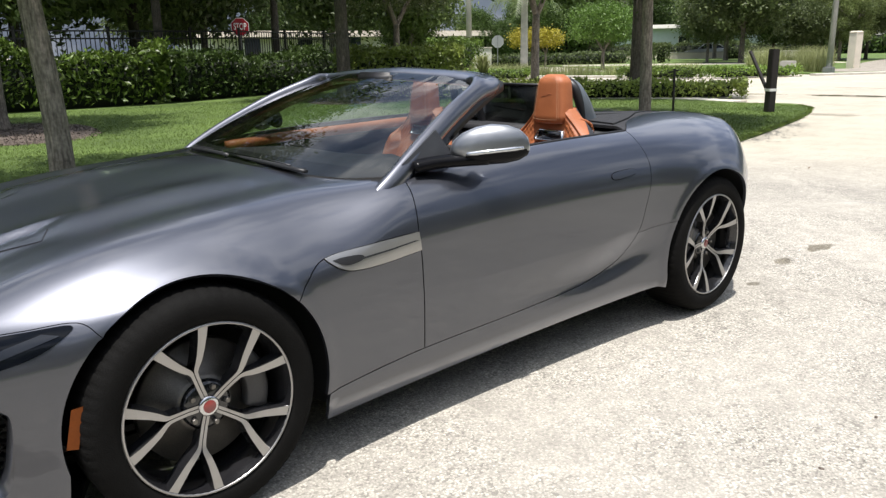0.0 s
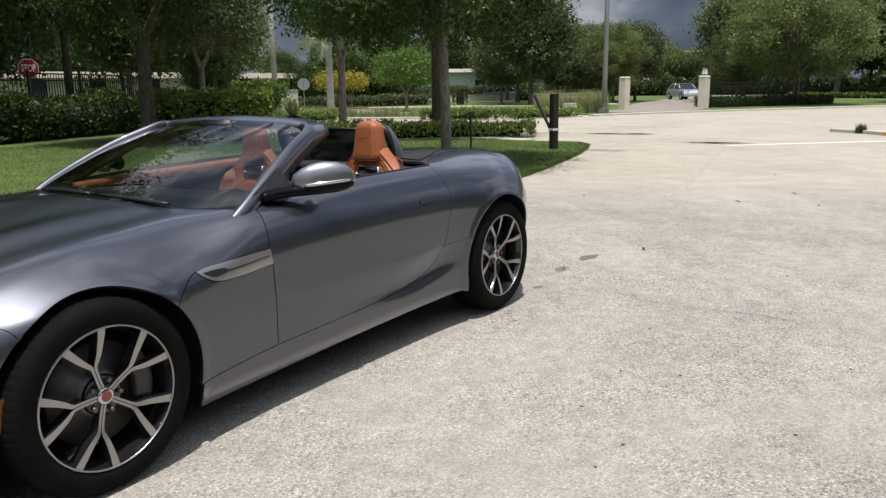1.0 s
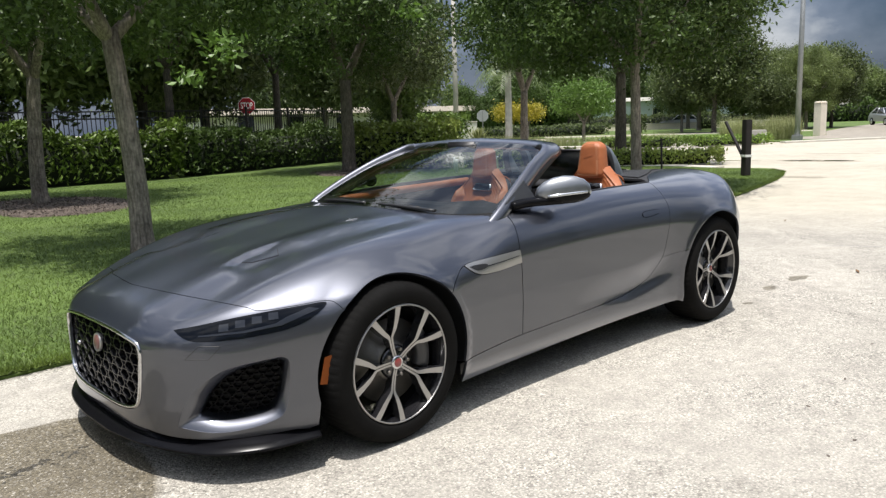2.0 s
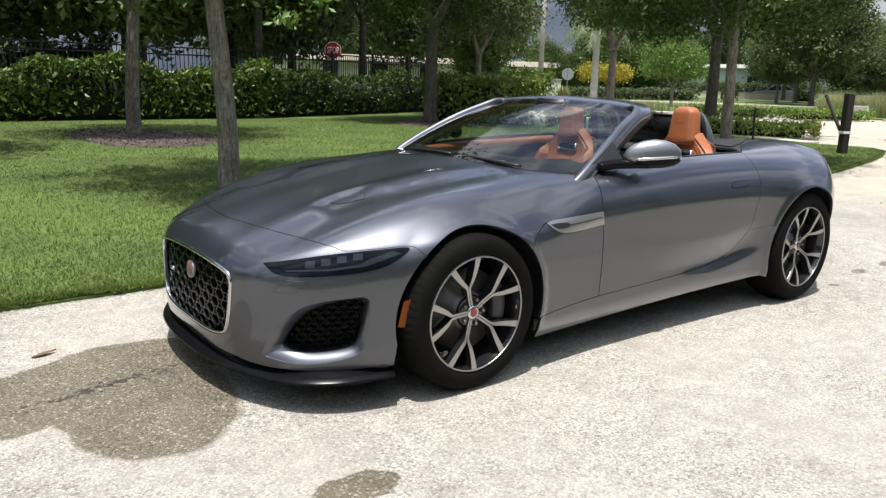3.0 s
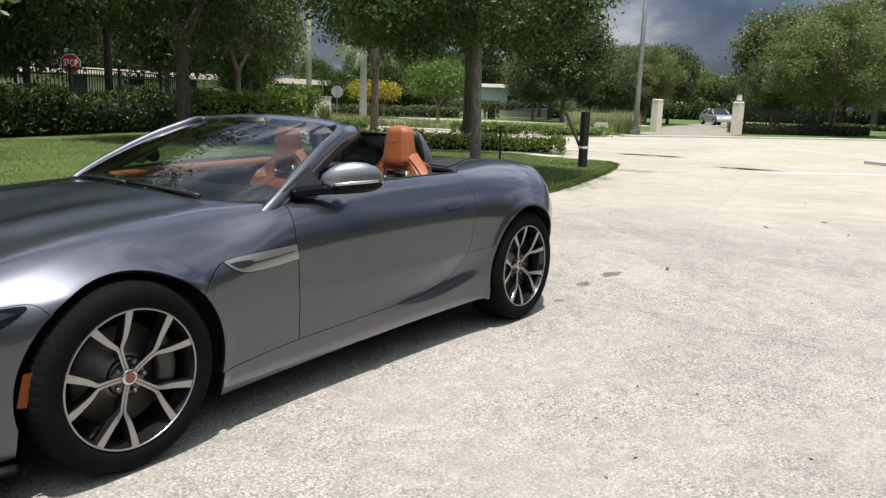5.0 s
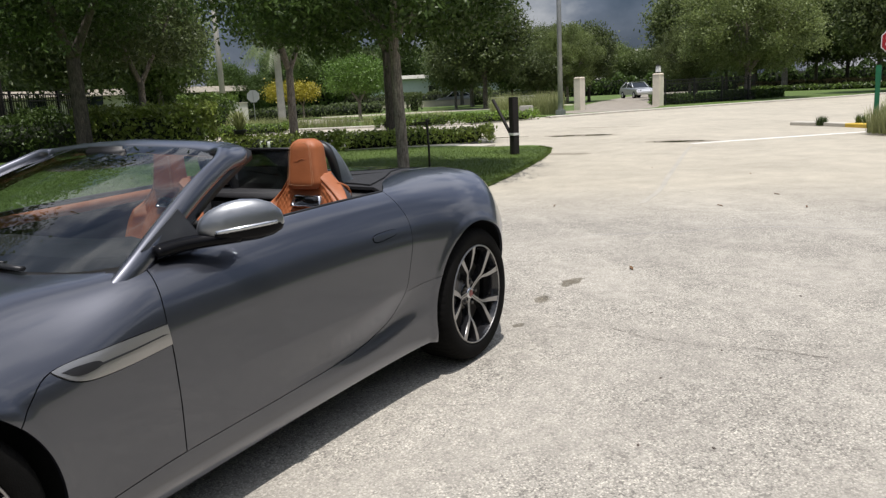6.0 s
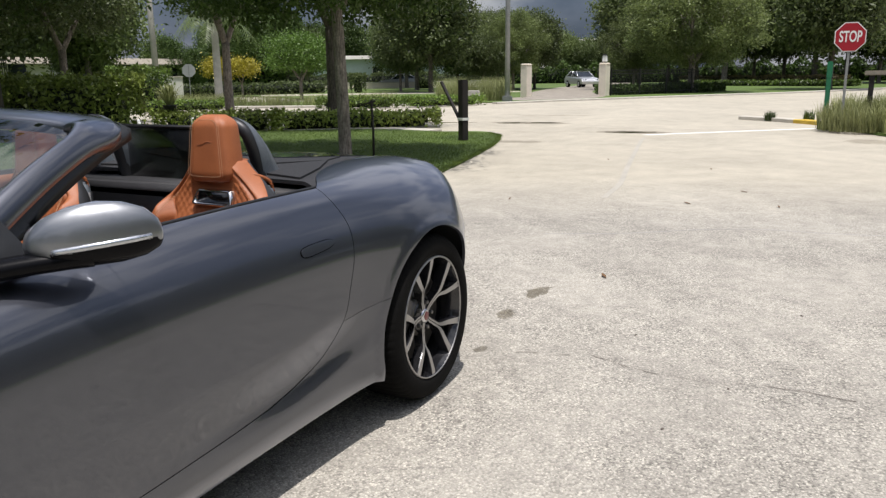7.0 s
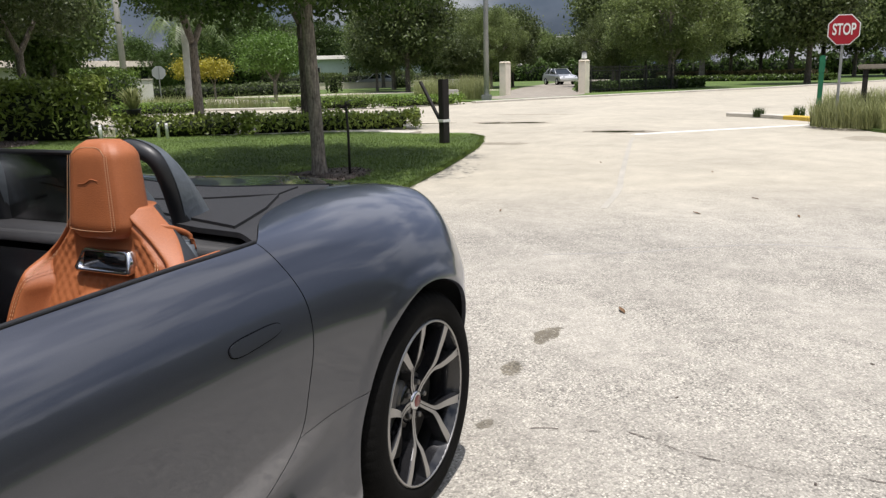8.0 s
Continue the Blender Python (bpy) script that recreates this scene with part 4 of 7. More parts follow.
panel("tonneau_cover", C_DECK, dense(ton_half + other_side(ton_half)[1:-1]), SOFTTOP, car, step=0.035, lift=-0.004, label="black grained roof cover")
panel("cover_flap", C_DECK, dense([(0.86, -0.66, 0.95), (1.06, -0.60, 0.95), (1.22, -0.52, 0.95), (1.10, -0.30, 0.95), (0.98, -0.28, 0.95), (0.92, -0.46, 0.95)]), SOFTTOP, car, mirror=True, step=0.03, lift=0.004, label="black flap over the roof hinge")
panel("cover_seam", C_DECK, dense([(1.24, -0.50, 0.95), (1.40, -0.46, 0.95), (1.40, 0, 0.95), (1.40, 0.46, 0.95), (1.24, 0.50, 0.95), (1.20, 0.28, 0.95), (1.18, 0, 0.95), (1.20, -0.28, 0.95)]), SOFTTOP, car, step=0.03, lift=0.0012, label="raised middle panel of the cover")

# lamps, markers and grille
lamp_loop = [tuple(p) for p in smooth_path([(-2.115, -0.545, 0.590), (-2.06, -0.635, 0.612), (-1.96, -0.715, 0.634), (-1.86, -0.775, 0.648), (-1.74, -0.838, 0.660), (-1.635, -0.878, 0.664), (-1.66, -0.875, 0.632), (-1.72, -0.85, 0.595),
                                            (-1.80, -0.81, 0.570), (-1.92, -0.735, 0.553), (-2.04, -0.655, 0.548), (-2.085, -0.60, 0.556), (-2.115, -0.545, 0.590)], 5)][:-1]
lamps = panel("headlamp", C_NOSE, dense(lamp_loop), LAMPGLASS, car, mirror=True, step=0.016, lift=0.003, gap=0, flange=0.004, label="slim dark glass headlamp")
for i, s in enumerate((1, -1)):
    drl = [(-1.66, -0.868, 0.640), (-1.74, -0.835, 0.612), (-1.80, -0.808, 0.590), (-1.92, -0.733, 0.572), (-2.06, -0.635, 0.566), (-2.06, -0.635, 0.572), (-1.92, -0.733, 0.580), (-1.82, -0.798, 0.600), (-1.78, -0.818, 0.622), (-1.70, -0.855, 0.650)]
    o = panel("daylight_strip", C_NOSE, dense(drl), DRLSTRIP, lamps[i], step=0.012, lift=0.0045, gap=0, flange=0.001, label="clear daytime light strip")
    if s < 0:
        for v in o[0].data.vertices:
            v.co.y = -v.co.y
        o[0].data.flip_normals()
    for k in range(4):
        x, y, z = -1.99 + 0.055 * k, -0.70 - 0.031 * k, 0.598 + 0.010 * k
        o = panel("lamp_lens", C_NOSE, dense([(x - .016, y + .010, z - .014), (x + .016, y - .010, z - .012), (x + .016, y - .010, z + .016), (x - .016, y + .010, z + .014)]), DRLSTRIP, lamps[i], step=0.012, lift=0.0045, gap=0, flange=0.001)
        if s < 0:
            for v in o[0].data.vertices:
                v.co.y = -v.co.y
            o[0].data.flip_normals()
panel("side_marker", C_FEND, dense([(-1.672, -0.92, 0.452), (-1.700, -0.91, 0.445), (-1.722, -0.90, 0.335), (-1.695, -0.91, 0.332)]), AMBER, car, mirror=True, step=0.02, lift=0.003, gap=0, flange=0.004, label="amber side marker lamp")


def ring_strip(loop, chart, wide, lift, name, material, label=""):
    """A raised band along a closed line on the body."""
    q = chart.flat(np.asarray(loop))
    p = chart.on_body(q)
    n = body_normal(p)
    t = np.roll(p, -1, 0) - np.roll(p, 1, 0)
    s = np.cross(n, t)
    s /= np.linalg.norm(s, axis=-1, keepdims=True)
    rows = [p - s * wide / 2 - n * 0.004, p - s * wide / 2 + n * lift, p + s * wide / 2 + n * lift, p + s * wide / 2 - n * 0.004]
    k = len(p)
    faces = [(r * k + i, r * k + (i + 1) % k, (r + 1) * k + (i + 1) % k, (r + 1) * k + i) for r in range(3) for i in range(k)]
    return raw(name, np.concatenate(rows), faces, material, car, label)


ring_strip(grille_loop, C_NOSE, 0.014, 0.005, "grille_surround", CHROME, "thin satin chrome grille surround")


def honeycomb(name, loop, depth, cell, material, parent, label, flip=1):
    """Raised six-sided cells over a recessed sheet, within a closed line."""
    q = C_NOSE.flat(np.asarray(loop))
    p0 = C_NOSE.on_body(q)
    k = np.linalg.norm(np.ptp(q, axis=0)) / np.linalg.norm(np.ptp(p0, axis=0))
    c = cell * k
    V, F = [], []
    ys = np.arange(q[:, 1].min() - c, q[:, 1].max() + c, c * 0.62)
    for j, y in enumerate(ys):
        for x in np.arange(q[:, 0].min() - c, q[:, 0].max() + c, c * 1.5):
            cx = x + (0.75 * c if j % 2 else 0)
            if not inside(np.array([[cx, y]]), q)[0]:
                continue
            ring = []
            for r, d in ((0.66, -0.016), (0.60, 0.0), (0.52, 0.0), (0.44, -0.022)):
                for i in range(6):
                    a = math.pi / 3 * i
                    ring.append((cx + math.cos(a) * r * c * 1.12, y + math.sin(a) * r * c * 0.72, d))
            qq = np.array(ring)
            p = C_NOSE.on_body(qq[:, :2])
            n = body_normal(p)
            b = len(V)
            V += list(p + n * (qq[:, 2:] - depth))
            for r in range(3):
                for i in range(6):
                    F.append((b + r * 6 + i, b + r * 6 + (i + 1) % 6, b + r * 6 + 6 + (i + 1) % 6, b + r * 6 + 6 + i))
    V = [(v[0], v[1] * flip, v[2]) for v in V]
    if flip < 0:
        F = [f[::-1] for f in F]
    return raw(name, V, F, material, parent, label, smooth=False)


panel("grille_back", C_NOSE, grille_loop, BLACK, car, step=0.04, lift=-0.05, gap=-0.01, flange=0.002)
honeycomb("grille_mesh", grille_loop, 0.020, 0.064, BLACKSHEEN, car, "black honeycomb grille")
for s in (1, -1):
    honeycomb("intake_mesh", intake_loop, 0.080, 0.036, INTAKEMESH, car, "black honeycomb intake insert", s)
panel("intake_back", C_NOSE, intake_loop, BLACK, car, mirror=True, step=0.04, lift=-0.112, gap=-0.004, flange=0.002)
badge_disc = revolve([(0.0001, 0.003), (0.032, 0.003), (0.035, 0.006), (0.038, 0.006), (0.040, 0.002), (0.040, -0.006)], 40)
bmesh.ops.transform(badge_disc, matrix=pose(-2.202, 0, 0.462, 0, -84, 0), verts=badge_disc.verts)
badge = part("badge", badge_disc, MACHINED, car, "round silver-ringed badge")
badge_in = revolve([(0.0001, 0.003), (0.030, 0.002), (0.031, 0.0)], 32)
bmesh.ops.transform(badge_in, matrix=pose(-2.2065, 0, 0.4625, 0, -84, 0), verts=badge_in.verts)
part("badge_centre", badge_in, BADGEFACE, badge, "dull red enamel face")
small = box(0.012, 0.05, 0.018, (-2.196, 0.27, 0.40), 0.003)
part("grille_emblem", small, CHROME, car, "small bright emblem on the grille")
for s in (1, -1):
    cover = [(-2.045, -0.625, 0.530), (-1.985, -0.680, 0.527), (-2.02, -0.65, 0.480), (-2.085, -0.59, 0.482)]
    tow = ring_strip(dense([(x, y * s, z) for x, y, z in cover], 0.008), C_NOSE, 0.0022, 0.0008, "washer_cover_gap", SATIN)
# splitter, its fins and the tow flap
lip_half = [(-1.695, -0.874, 0.122), (-1.76, -0.862, 0.120), (-1.92, -0.815, 0.116), (-2.08, -0.69, 0.114), (-2.20, -0.45, 0.118), (-2.245, -0.2, 0.114), (-2.25, 0, 0.112)]
lip_line = smooth_path(lip_half + [(x, -y, z) for x, y, z in reversed(lip_half[:-1])], 6)
bm = bmesh.new()
rows = []
for p in lip_line:
    inward = Vector((-1.25 - p.x, -p.y, 0)).normalized()
    rows.append([bm.verts.new(p + inward * a + Vector((0, 0, h))) for a, h in ((0.35, 0.004), (0.012, 0.006), (0.0, 0.012), (0.004, 0.022), (0.05, 0.028), (0.07, 0.050), (0.30, 0.055))])
for A, B in zip(rows, rows[1:]):
    for i in range(6):
        bm.faces.new((A[i], B[i], B[i + 1], A[i + 1]))
bm.faces.new(rows[0])
bm.faces.new(list(reversed(rows[-1])))
bmesh.ops.recalc_face_normals(bm, faces=bm.faces)
part("front_splitter", bm, SPLITTER, car, "black front splitter lip")

# bonnet vents
louvre = [(-1.72, -0.345, 0.8), (-1.66, -0.325, 0.8), (-1.52, -0.345, 0.8), (-1.57, -0.43, 0.8), (-1.70, -0.40, 0.8)]
panel("bonnet_vent", C_HOOD, dense(louvre, 0.012), BLACK, car, mirror=True, step=0.02, lift=0.0006, gap=0, flange=0.003, label="dark slot round the bonnet vent")
panel("vent_louvre", C_HOOD, dense(louvre, 0.012), PAINT, car, mirror=True, step=0.02, lift=0.003, gap=0.003, flange=0.004, label="grey louvre in the bonnet vent")

# windscreen: frame, glass, wipers
pillar = smooth_path([(-0.62, -0.778, 0.815), (-0.52, -0.770, 0.882), (-0.36, -0.730, 0.975), (-0.16, -0.672, 1.075), (0.03, -0.610, 1.148), (0.105, -0.560, 1.172), (0.130, -0.49, 1.183), (0.130, -0.30, 1.196), (0.118, 0, 1.206)], 6)
rail = pillar + [Vector((p.x, -p.y, p.z)) for p in reversed(pillar)][1:]
bm = bmesh.new()
rows = []
for i, p in enumerate(rail):
    d = (rail[min(i + 1, len(rail) - 1)] - rail[max(0, i - 1)]).normalized()
    turn = float(ease((0.63 - abs(p.y)) / 0.1))
    out = Vector((0, p.y, 0.35)).normalized().lerp(Vector((-0.12, p.y * 0.5, 0.9)).normalized(), turn).normalized()
    out = (out - d * out.dot(d)).normalized()
    acr = d.cross(out).normalized()
    w = 0.035 + 0.040 * float(ease((0.63 - abs(p.y)) / 0.1))
    rows.append([bm.verts.new(p + acr * a * w + out * b) for a, b in ((-1, -0.012), (-0.96, 0.006), (-0.7, 0.016), (0, 0.021), (0.7, 0.015), (0.98, 0.004), (1, -0.03), (0, -0.04))])
for A, B in zip(rows, rows[1:]):
    for k in range(8):
        bm.faces.new((A[k], A[(k + 1) % 8], B[(k + 1) % 8], B[k]))
bm.faces.new(rows[0])
bm.faces.new(list(reversed(rows[-1])))
bmesh.ops.recalc_face_normals(bm, faces=bm.faces)
part("windscreen_frame", bm, PAINT, car, "grey windscreen surround")
bm = bmesh.new()
rows = []
for i, p in enumerate(rail):
    d = (rail[min(i + 1, len(rail) - 1)] - rail[max(0, i - 1)]).normalized()
    back = Vector((0.060 + 0.046 * float(ease((0.63 - abs(p.y)) / 0.1)), -p.y * 0.035, -0.020))
    c = p + back
    rows.append([bm.verts.new(c + Vector((0.044 * math.cos(a), 0.014 * math.sin(a) * (1 if p.y < 0 else -1), 0.026 * math.sin(a)))) for a in (0.3, 1.3, 2.4, 3.4, 4.5, 5.5)])
for A, B in zip(rows, rows[1:]):
    for k in range(6):
        bm.faces.new((A[k], A[(k + 1) % 6], B[(k + 1) % 6], B[k]))
bmesh.ops.recalc_face_normals(bm, faces=bm.faces)
part("windscreen_seal", bm, BLACK, car, "black inner seal of the windscreen frame")
cowl_c = smooth_path([(-0.555, -0.752, 0.878), (-0.66, -0.60, 0.876), (-0.75, -0.30, 0.890), (-0.78, 0, 0.897), (-0.75, 0.30, 0.890), (-0.66, 0.60, 0.876), (-0.555, 0.752, 0.878)], 8)
head_n = len(cowl_c)
bm = bmesh.new()
grid = []
NV = 18
left_e = [pillar[min(len(pillar) - 1, 6 + int(round(i * 26 / NV)))] + Vector((-0.028, 0.018, 0.004)) for i in range(NV + 1)]
top_pts = [p + Vector((-0.082, 0, 0.002)) for p in rail if abs(p.y) <= 0.58]
for j in range(NV + 1):
    v = j / NV
    L = left_e[j]
    row = []
    for i in range(head_n):
        u = i / (head_n - 1)
        bot = cowl_c[i]
        top = top_pts[int(round(u * (len(top_pts) - 1)))]
        y = bot.y * (1 - v) + top.y * v
        ywide = L.y / (cowl_c[0].y * (1 - v) + top_pts[0].y * v)
        p = bot.lerp(top, v)
        edge = abs(2 * u - 1)
        base_edge = cowl_c[0].lerp(top_pts[0], v)
        p = Vector((p.x + (L.x - base_edge.x) * edge ** 2 - 0.03 * math.sin(math.pi * v) * (1 - edge), y * ywide, p.z + (L.z - base_edge.z) * edge ** 2 + 0.03 * math.sin(math.pi * v) * (1 - edge)))
        row.append(bm.verts.new(p))
    grid.append(row)
for A, B in zip(grid, grid[1:]):
    for i in range(head_n - 1):
        bm.faces.new((A[i], A[i + 1], B[i + 1], B[i]))
bmesh.ops.recalc_face_normals(bm, faces=bm.faces)
screen = part("windscreen", bm, GLASS, car, "raked windscreen glass reflecting trees")
screen.visible_shadow = False
bm = bmesh.new()
band = []
for i in range(head_n):
    c = cowl_c[i]
    band.append((bm.verts.new(c + Vector((-0.02, 0, -0.004))), bm.verts.new(c + Vector((0.03, 0, 0.004))), bm.verts.new(c + Vector((0.09, 0, 0.030)))))
for A, B in zip(band, band[1:]):
    for k in range(2):
        bm.faces.new((A[k], B[k], B[k + 1], A[k + 1]))
part("scuttle_trim", bm, BLACK, car, "black scuttle below the windscreen")
for x0, y0, z0, x1, y1, z1 in ((-0.690, 0.48, 0.899, -0.745, 0.02, 0.912), (-0.735, 0.12, 0.912, -0.715, -0.50, 0.897)):
    arm = smooth_path([(x0, y0, z0), ((x0 + x1) / 2 - 0.012, (y0 + y1) / 2, (z0 + z1) / 2 + 0.006), (x1, y1, z1)], 6)
    w = part("wiper", tube(arm, [0.005 + 0.003 * k / 12 for k in range(len(arm))], 6, 1.6), BLACK, car, "black wiper arm")
    part("wiper_blade", tube([p + Vector((0.020, 0.015, 0.003)) for p in arm[:-2]], 0.0045, 6), BLACK, w)

# door mirrors


def mirror(s):
    n, rows, bm = 44, [], bmesh.new()
    ys = [-0.800, -0.811, -0.832, -0.863, -0.898, -0.933, -0.963, -0.981, -0.989]
    hs = [0.016, 0.036, 0.053, 0.067, 0.073, 0.069, 0.056, 0.037, 0.012]
    ds = [0.016, 0.034, 0.052, 0.067, 0.073, 0.069, 0.056, 0.036, 0.010]
    for k, y in enumerate(ys):
        cx = (-0.285 if s > 0 else -0.195) + 1.0 * (-0.80 - y)
        cz = 0.955 + 0.02 * (-0.8 - y)
        ring = []
        for i in range(n):
            a = 2 * math.pi * i / n
            dx, dz = math.cos(a), math.sin(a)
            dx = dx * ds[k] if dx < 0 else dx * ds[k] * 0.62
            dz = dz * hs[k] * (1.22 if dz > 0 else 0.74)
            ring.append(bm.verts.new((cx + dx, y * s, cz + dz)))
        rows.append(ring)
    for A, B in zip(rows, rows[1:]):
        for i in range(n):
            f = bm.faces.new((A[i], A[(i + 1) % n], B[(i + 1) % n], B[i]))
            z = sum(v.co.z for v in f.verts) / 4
            y = abs(sum(v.co.y for v in f.verts) / 4)
            low = z - 0.955 - 0.02 * (y - 0.8)
            f.material_index = 1 if low < -0.016 + 0.12 * (y - 0.85) else 0
    for r in (rows[0], rows[-1]):
        f = bm.faces.new(r)
        f.material_index = 0
    bmesh.ops.recalc_face_normals(bm, faces=bm.faces)
    shell = part("door_mirror", bm, [MIRRORCAP, SPLITTER], car, "mirror shell with sky sheen in its grey, over a black base")
    strip = []
    for y in np.linspace(-0.866, -0.985, 11):
        h, d = np.interp(-y, [-v for v in ys], hs), np.interp(-y, [-v for v in ys], ds)
        drop = min(0.012 - 0.12 * (-y - 0.85), h * 0.55)
        strip.append(((-0.285 if s > 0 else -0.195) + (-0.80 - y) - d * math.sqrt(max(0.0, 1 - (drop / (h * 0.74)) ** 2)) + 0.002, y * s, 0.955 + 0.02 * (-0.8 - y) - drop))
    part("indicator_strip", tube(strip, 0.0075, 8), LAMPCLEAR, shell, "clear indicator strip")
    foot = smooth_path([(-0.45, -0.765 * s, 0.908), (-0.36, -0.79 * s, 0.918), (-0.26, -0.84 * s, 0.922), (-0.20, -0.89 * s, 0.925)], 5)
    part("mirror_arm", tube(foot, 0.024, 12, 1.5), SPLITTER, shell, "satin black mirror arm")
    sail = raw("mirror_sail", [(x, y * s, z) for x, y, z in ((-0.50, -0.775, 0.925), (-0.26, -0.772, 0.93), (-0.31, -0.735, 1.025), (-0.50, -0.76, 0.925), (-0.26, -0.757, 0.93), (-0.31, -0.72, 1.025))],
               [(0, 1, 2), (5, 4, 3), (0, 3, 4, 1), (1, 4, 5, 2), (2, 5, 3, 0)], SATIN, shell, "", smooth=False)
    face = revolve([(0.0001, 0.0), (0.055, 0.0), (0.062, -0.004)], 24)
    bmesh.ops.transform(face, matrix=pose(-0.118 if s > 0 else -0.03, -0.895 * s, 0.962, 0, 82, 0) @ Matrix.Diagonal((0.85, 1.35, 1, 1)), verts=face.verts)
    part("mirror_glass", face, MIRRORGLASS, shell)


mirror(1)
mirror(-1)

# wheels


def wheel(ax, s):
    y0, dish = (0.915, 0.014) if ax < 0 else (0.955, 0.024)
    bm = revolve([(0.246, 0.004), (0.240, -0.012), (0.232, -0.03), (0.222, -0.10), (0.225, -0.20), (0.250, -0.225)], 64, 'Y')
    rim = part("wheel", bm, GUNMETAL, car, "black and machined five-spoke alloy wheel")
    rim.matrix_basis = Matrix.Translation((ax, -y0 * s, HUB)) @ pose(0, 0, 0, 0, 0, 0 if s > 0 else 180)
    part("rim_lip", revolve([(0.243, -0.012), (0.2455, 0.004), (0.248, 0.006), (0.2525, 0.003), (0.2535, -0.008)], 72, 'Y'), MACHINED, rim, "bright machined rim edge")
    # tyre with shoulder blocks
    prof = [(0.250, -0.006), (0.258, 0.004), (0.275, 0.010), (0.300, 0.010), (0.318, 0.005), (0.330, -0.006), (0.337, -0.018), (0.3405, -0.030), (0.3425, -0.06), (0.343, -0.10), (0.343, -0.15), (0.3405, -0.20), (0.33, -0.225), (0.30, -0.238), (0.26, -0.23)]
    bm = bmesh.new()
    n, rings = 320, []
    for i in range(n):
        a = 2 * math.pi * i / n
        cut = i % 5 == 0
        ring = []
        for j, (r, h) in enumerate(prof):
            if cut and 5 <= j <= 11:
                r -= 0.003
            ring.append(bm.verts.new((r * math.cos(a), -h, r * math.sin(a))))
        rings.append(ring)
    for i in range(n):
        A, B = rings[i], rings[(i + 1) % n]
        for j in range(len(prof) - 1):
            bm.faces.new((A[j], B[j], B[j + 1], A[j + 1]))
    bmesh.ops.recalc_face_normals(bm, faces=bm.faces)
    part("tyre", bm, RUBBER, rim, "black low-profile tyre")
    # split spokes
    for i in range(5):
        base = radians(90 + 72 * i + 18)
        bm = bmesh.new()
        for side in (1, -1):
            rows = []
            for r, off, w, dep in ((0.026, 0.0056, 0.0044, -0.010 - dish), (0.060, 0.0056, 0.0044, -0.009 - dish), (0.098, 0.0058, 0.0046, -0.006 - 0.8 * dish), (0.116, 0.0066, 0.0054, -0.004 - 0.65 * dish), (0.126, 0.0098, 0.0076, -0.002 - 0.55 * dish),
                                   (0.136, 0.0158, 0.0098, 0.0 - 0.45 * dish), (0.148, 0.0238, 0.0108, 0.002 - 0.35 * dish), (0.170, 0.0370, 0.0118, 0.004 - 0.25 * dish), (0.206, 0.0555, 0.0138, 0.007 - 0.1 * dish), (0.2395, 0.0712, 0.0160, 0.008)):
                c, t = math.cos(base), math.sin(base)
                row = []
                for ww, hh in ((-1.5, dep - 0.045), (-1.08, dep - 0.010), (-0.98, dep - 0.007), (0.98, dep - 0.007), (1.08, dep - 0.010), (1.5, dep - 0.045)):
                    o = side * (off + ww * w)
                    row.append(bm.verts.new((c * r - t * o, -hh, t * r + c * o)))
                rows.append(row)
            for A, B in zip(rows, rows[1:]):
                for k in range(5):
                    f = bm.faces.new((A[k], B[k], B[k + 1], A[k + 1]))
                    f.material_index = 1 if k == 2 else 0
            bm.faces.new(rows[0])
            bm.faces.new(list(reversed(rows[-1])))
        bmesh.ops.recalc_face_normals(bm, faces=bm.faces)
        part("spoke", bm, [GUNMETAL, MACHINED], rim, "split spoke with a machined face", smooth=False)
        lug = revolve([(0.0001, 0.006), (0.007, 0.006), (0.009, 0.002), (0.009, -0.02)], 8, 'Y')
        la = base + radians(36)
        bmesh.ops.translate(lug, vec=(0.056 * math.cos(la), 0.016 + dish, 0.056 * math.sin(la)), verts=lug.verts)
        part("lug_nut", lug, BRAKE, rim, smooth=False)
    part("hub_plate", revolve([(0.0001, -0.020 - dish), (0.060, -0.022 - dish), (0.072, -0.030 - dish), (0.075, -0.075)], 40, 'Y'), GUNMETAL, rim)
    cap = part("hub_cap", revolve([(0.0001, -0.010 - dish), (0.024, -0.010 - dish), (0.030, -0.013 - dish), (0.031, -0.026 - dish)], 32, 'Y'), CHROME, rim, "chrome-ringed hub cap")
    part("hub_emblem", revolve([(0.0001, -0.0070 - dish), (0.0170, -0.0076 - dish), (0.0190, -0.0092 - dish)], 28, 'Y'), REDCAP, rim, "red hub emblem")
    part("brake_disc", revolve([(0.07, -0.055), (0.085, -0.060), (0.088, -0.080), (0.182, -0.080), (0.184, -0.110), (0.09, -0.110)], 48, 'Y'), BRAKE, rim, "iron brake disc")
    bm = bmesh.new()
    rows = []
    ca = radians(10 if ax < 0 else 170)
    for i in range(13):
        a = ca + radians(-30 + 5 * i)
        rows.append([bm.verts.new((r * math.cos(a), -h, r * math.sin(a))) for r, h in ((0.125, -0.05), (0.130, -0.040), (0.185, -0.036), (0.196, -0.048), (0.200, -0.12), (0.125, -0.12))])
    for A, B in zip(rows, rows[1:]):
        for k in range(6):
            bm.faces.new((A[k], A[(k + 1) % 6], B[(k + 1) % 6], B[k]))
    bm.faces.new(rows[0])
    bm.faces.new(list(reversed(rows[-1])))
    bmesh.ops.recalc_face_normals(bm, faces=bm.faces)
    part("brake_caliper", bm, CALIPER, rim, "dark brake caliper")
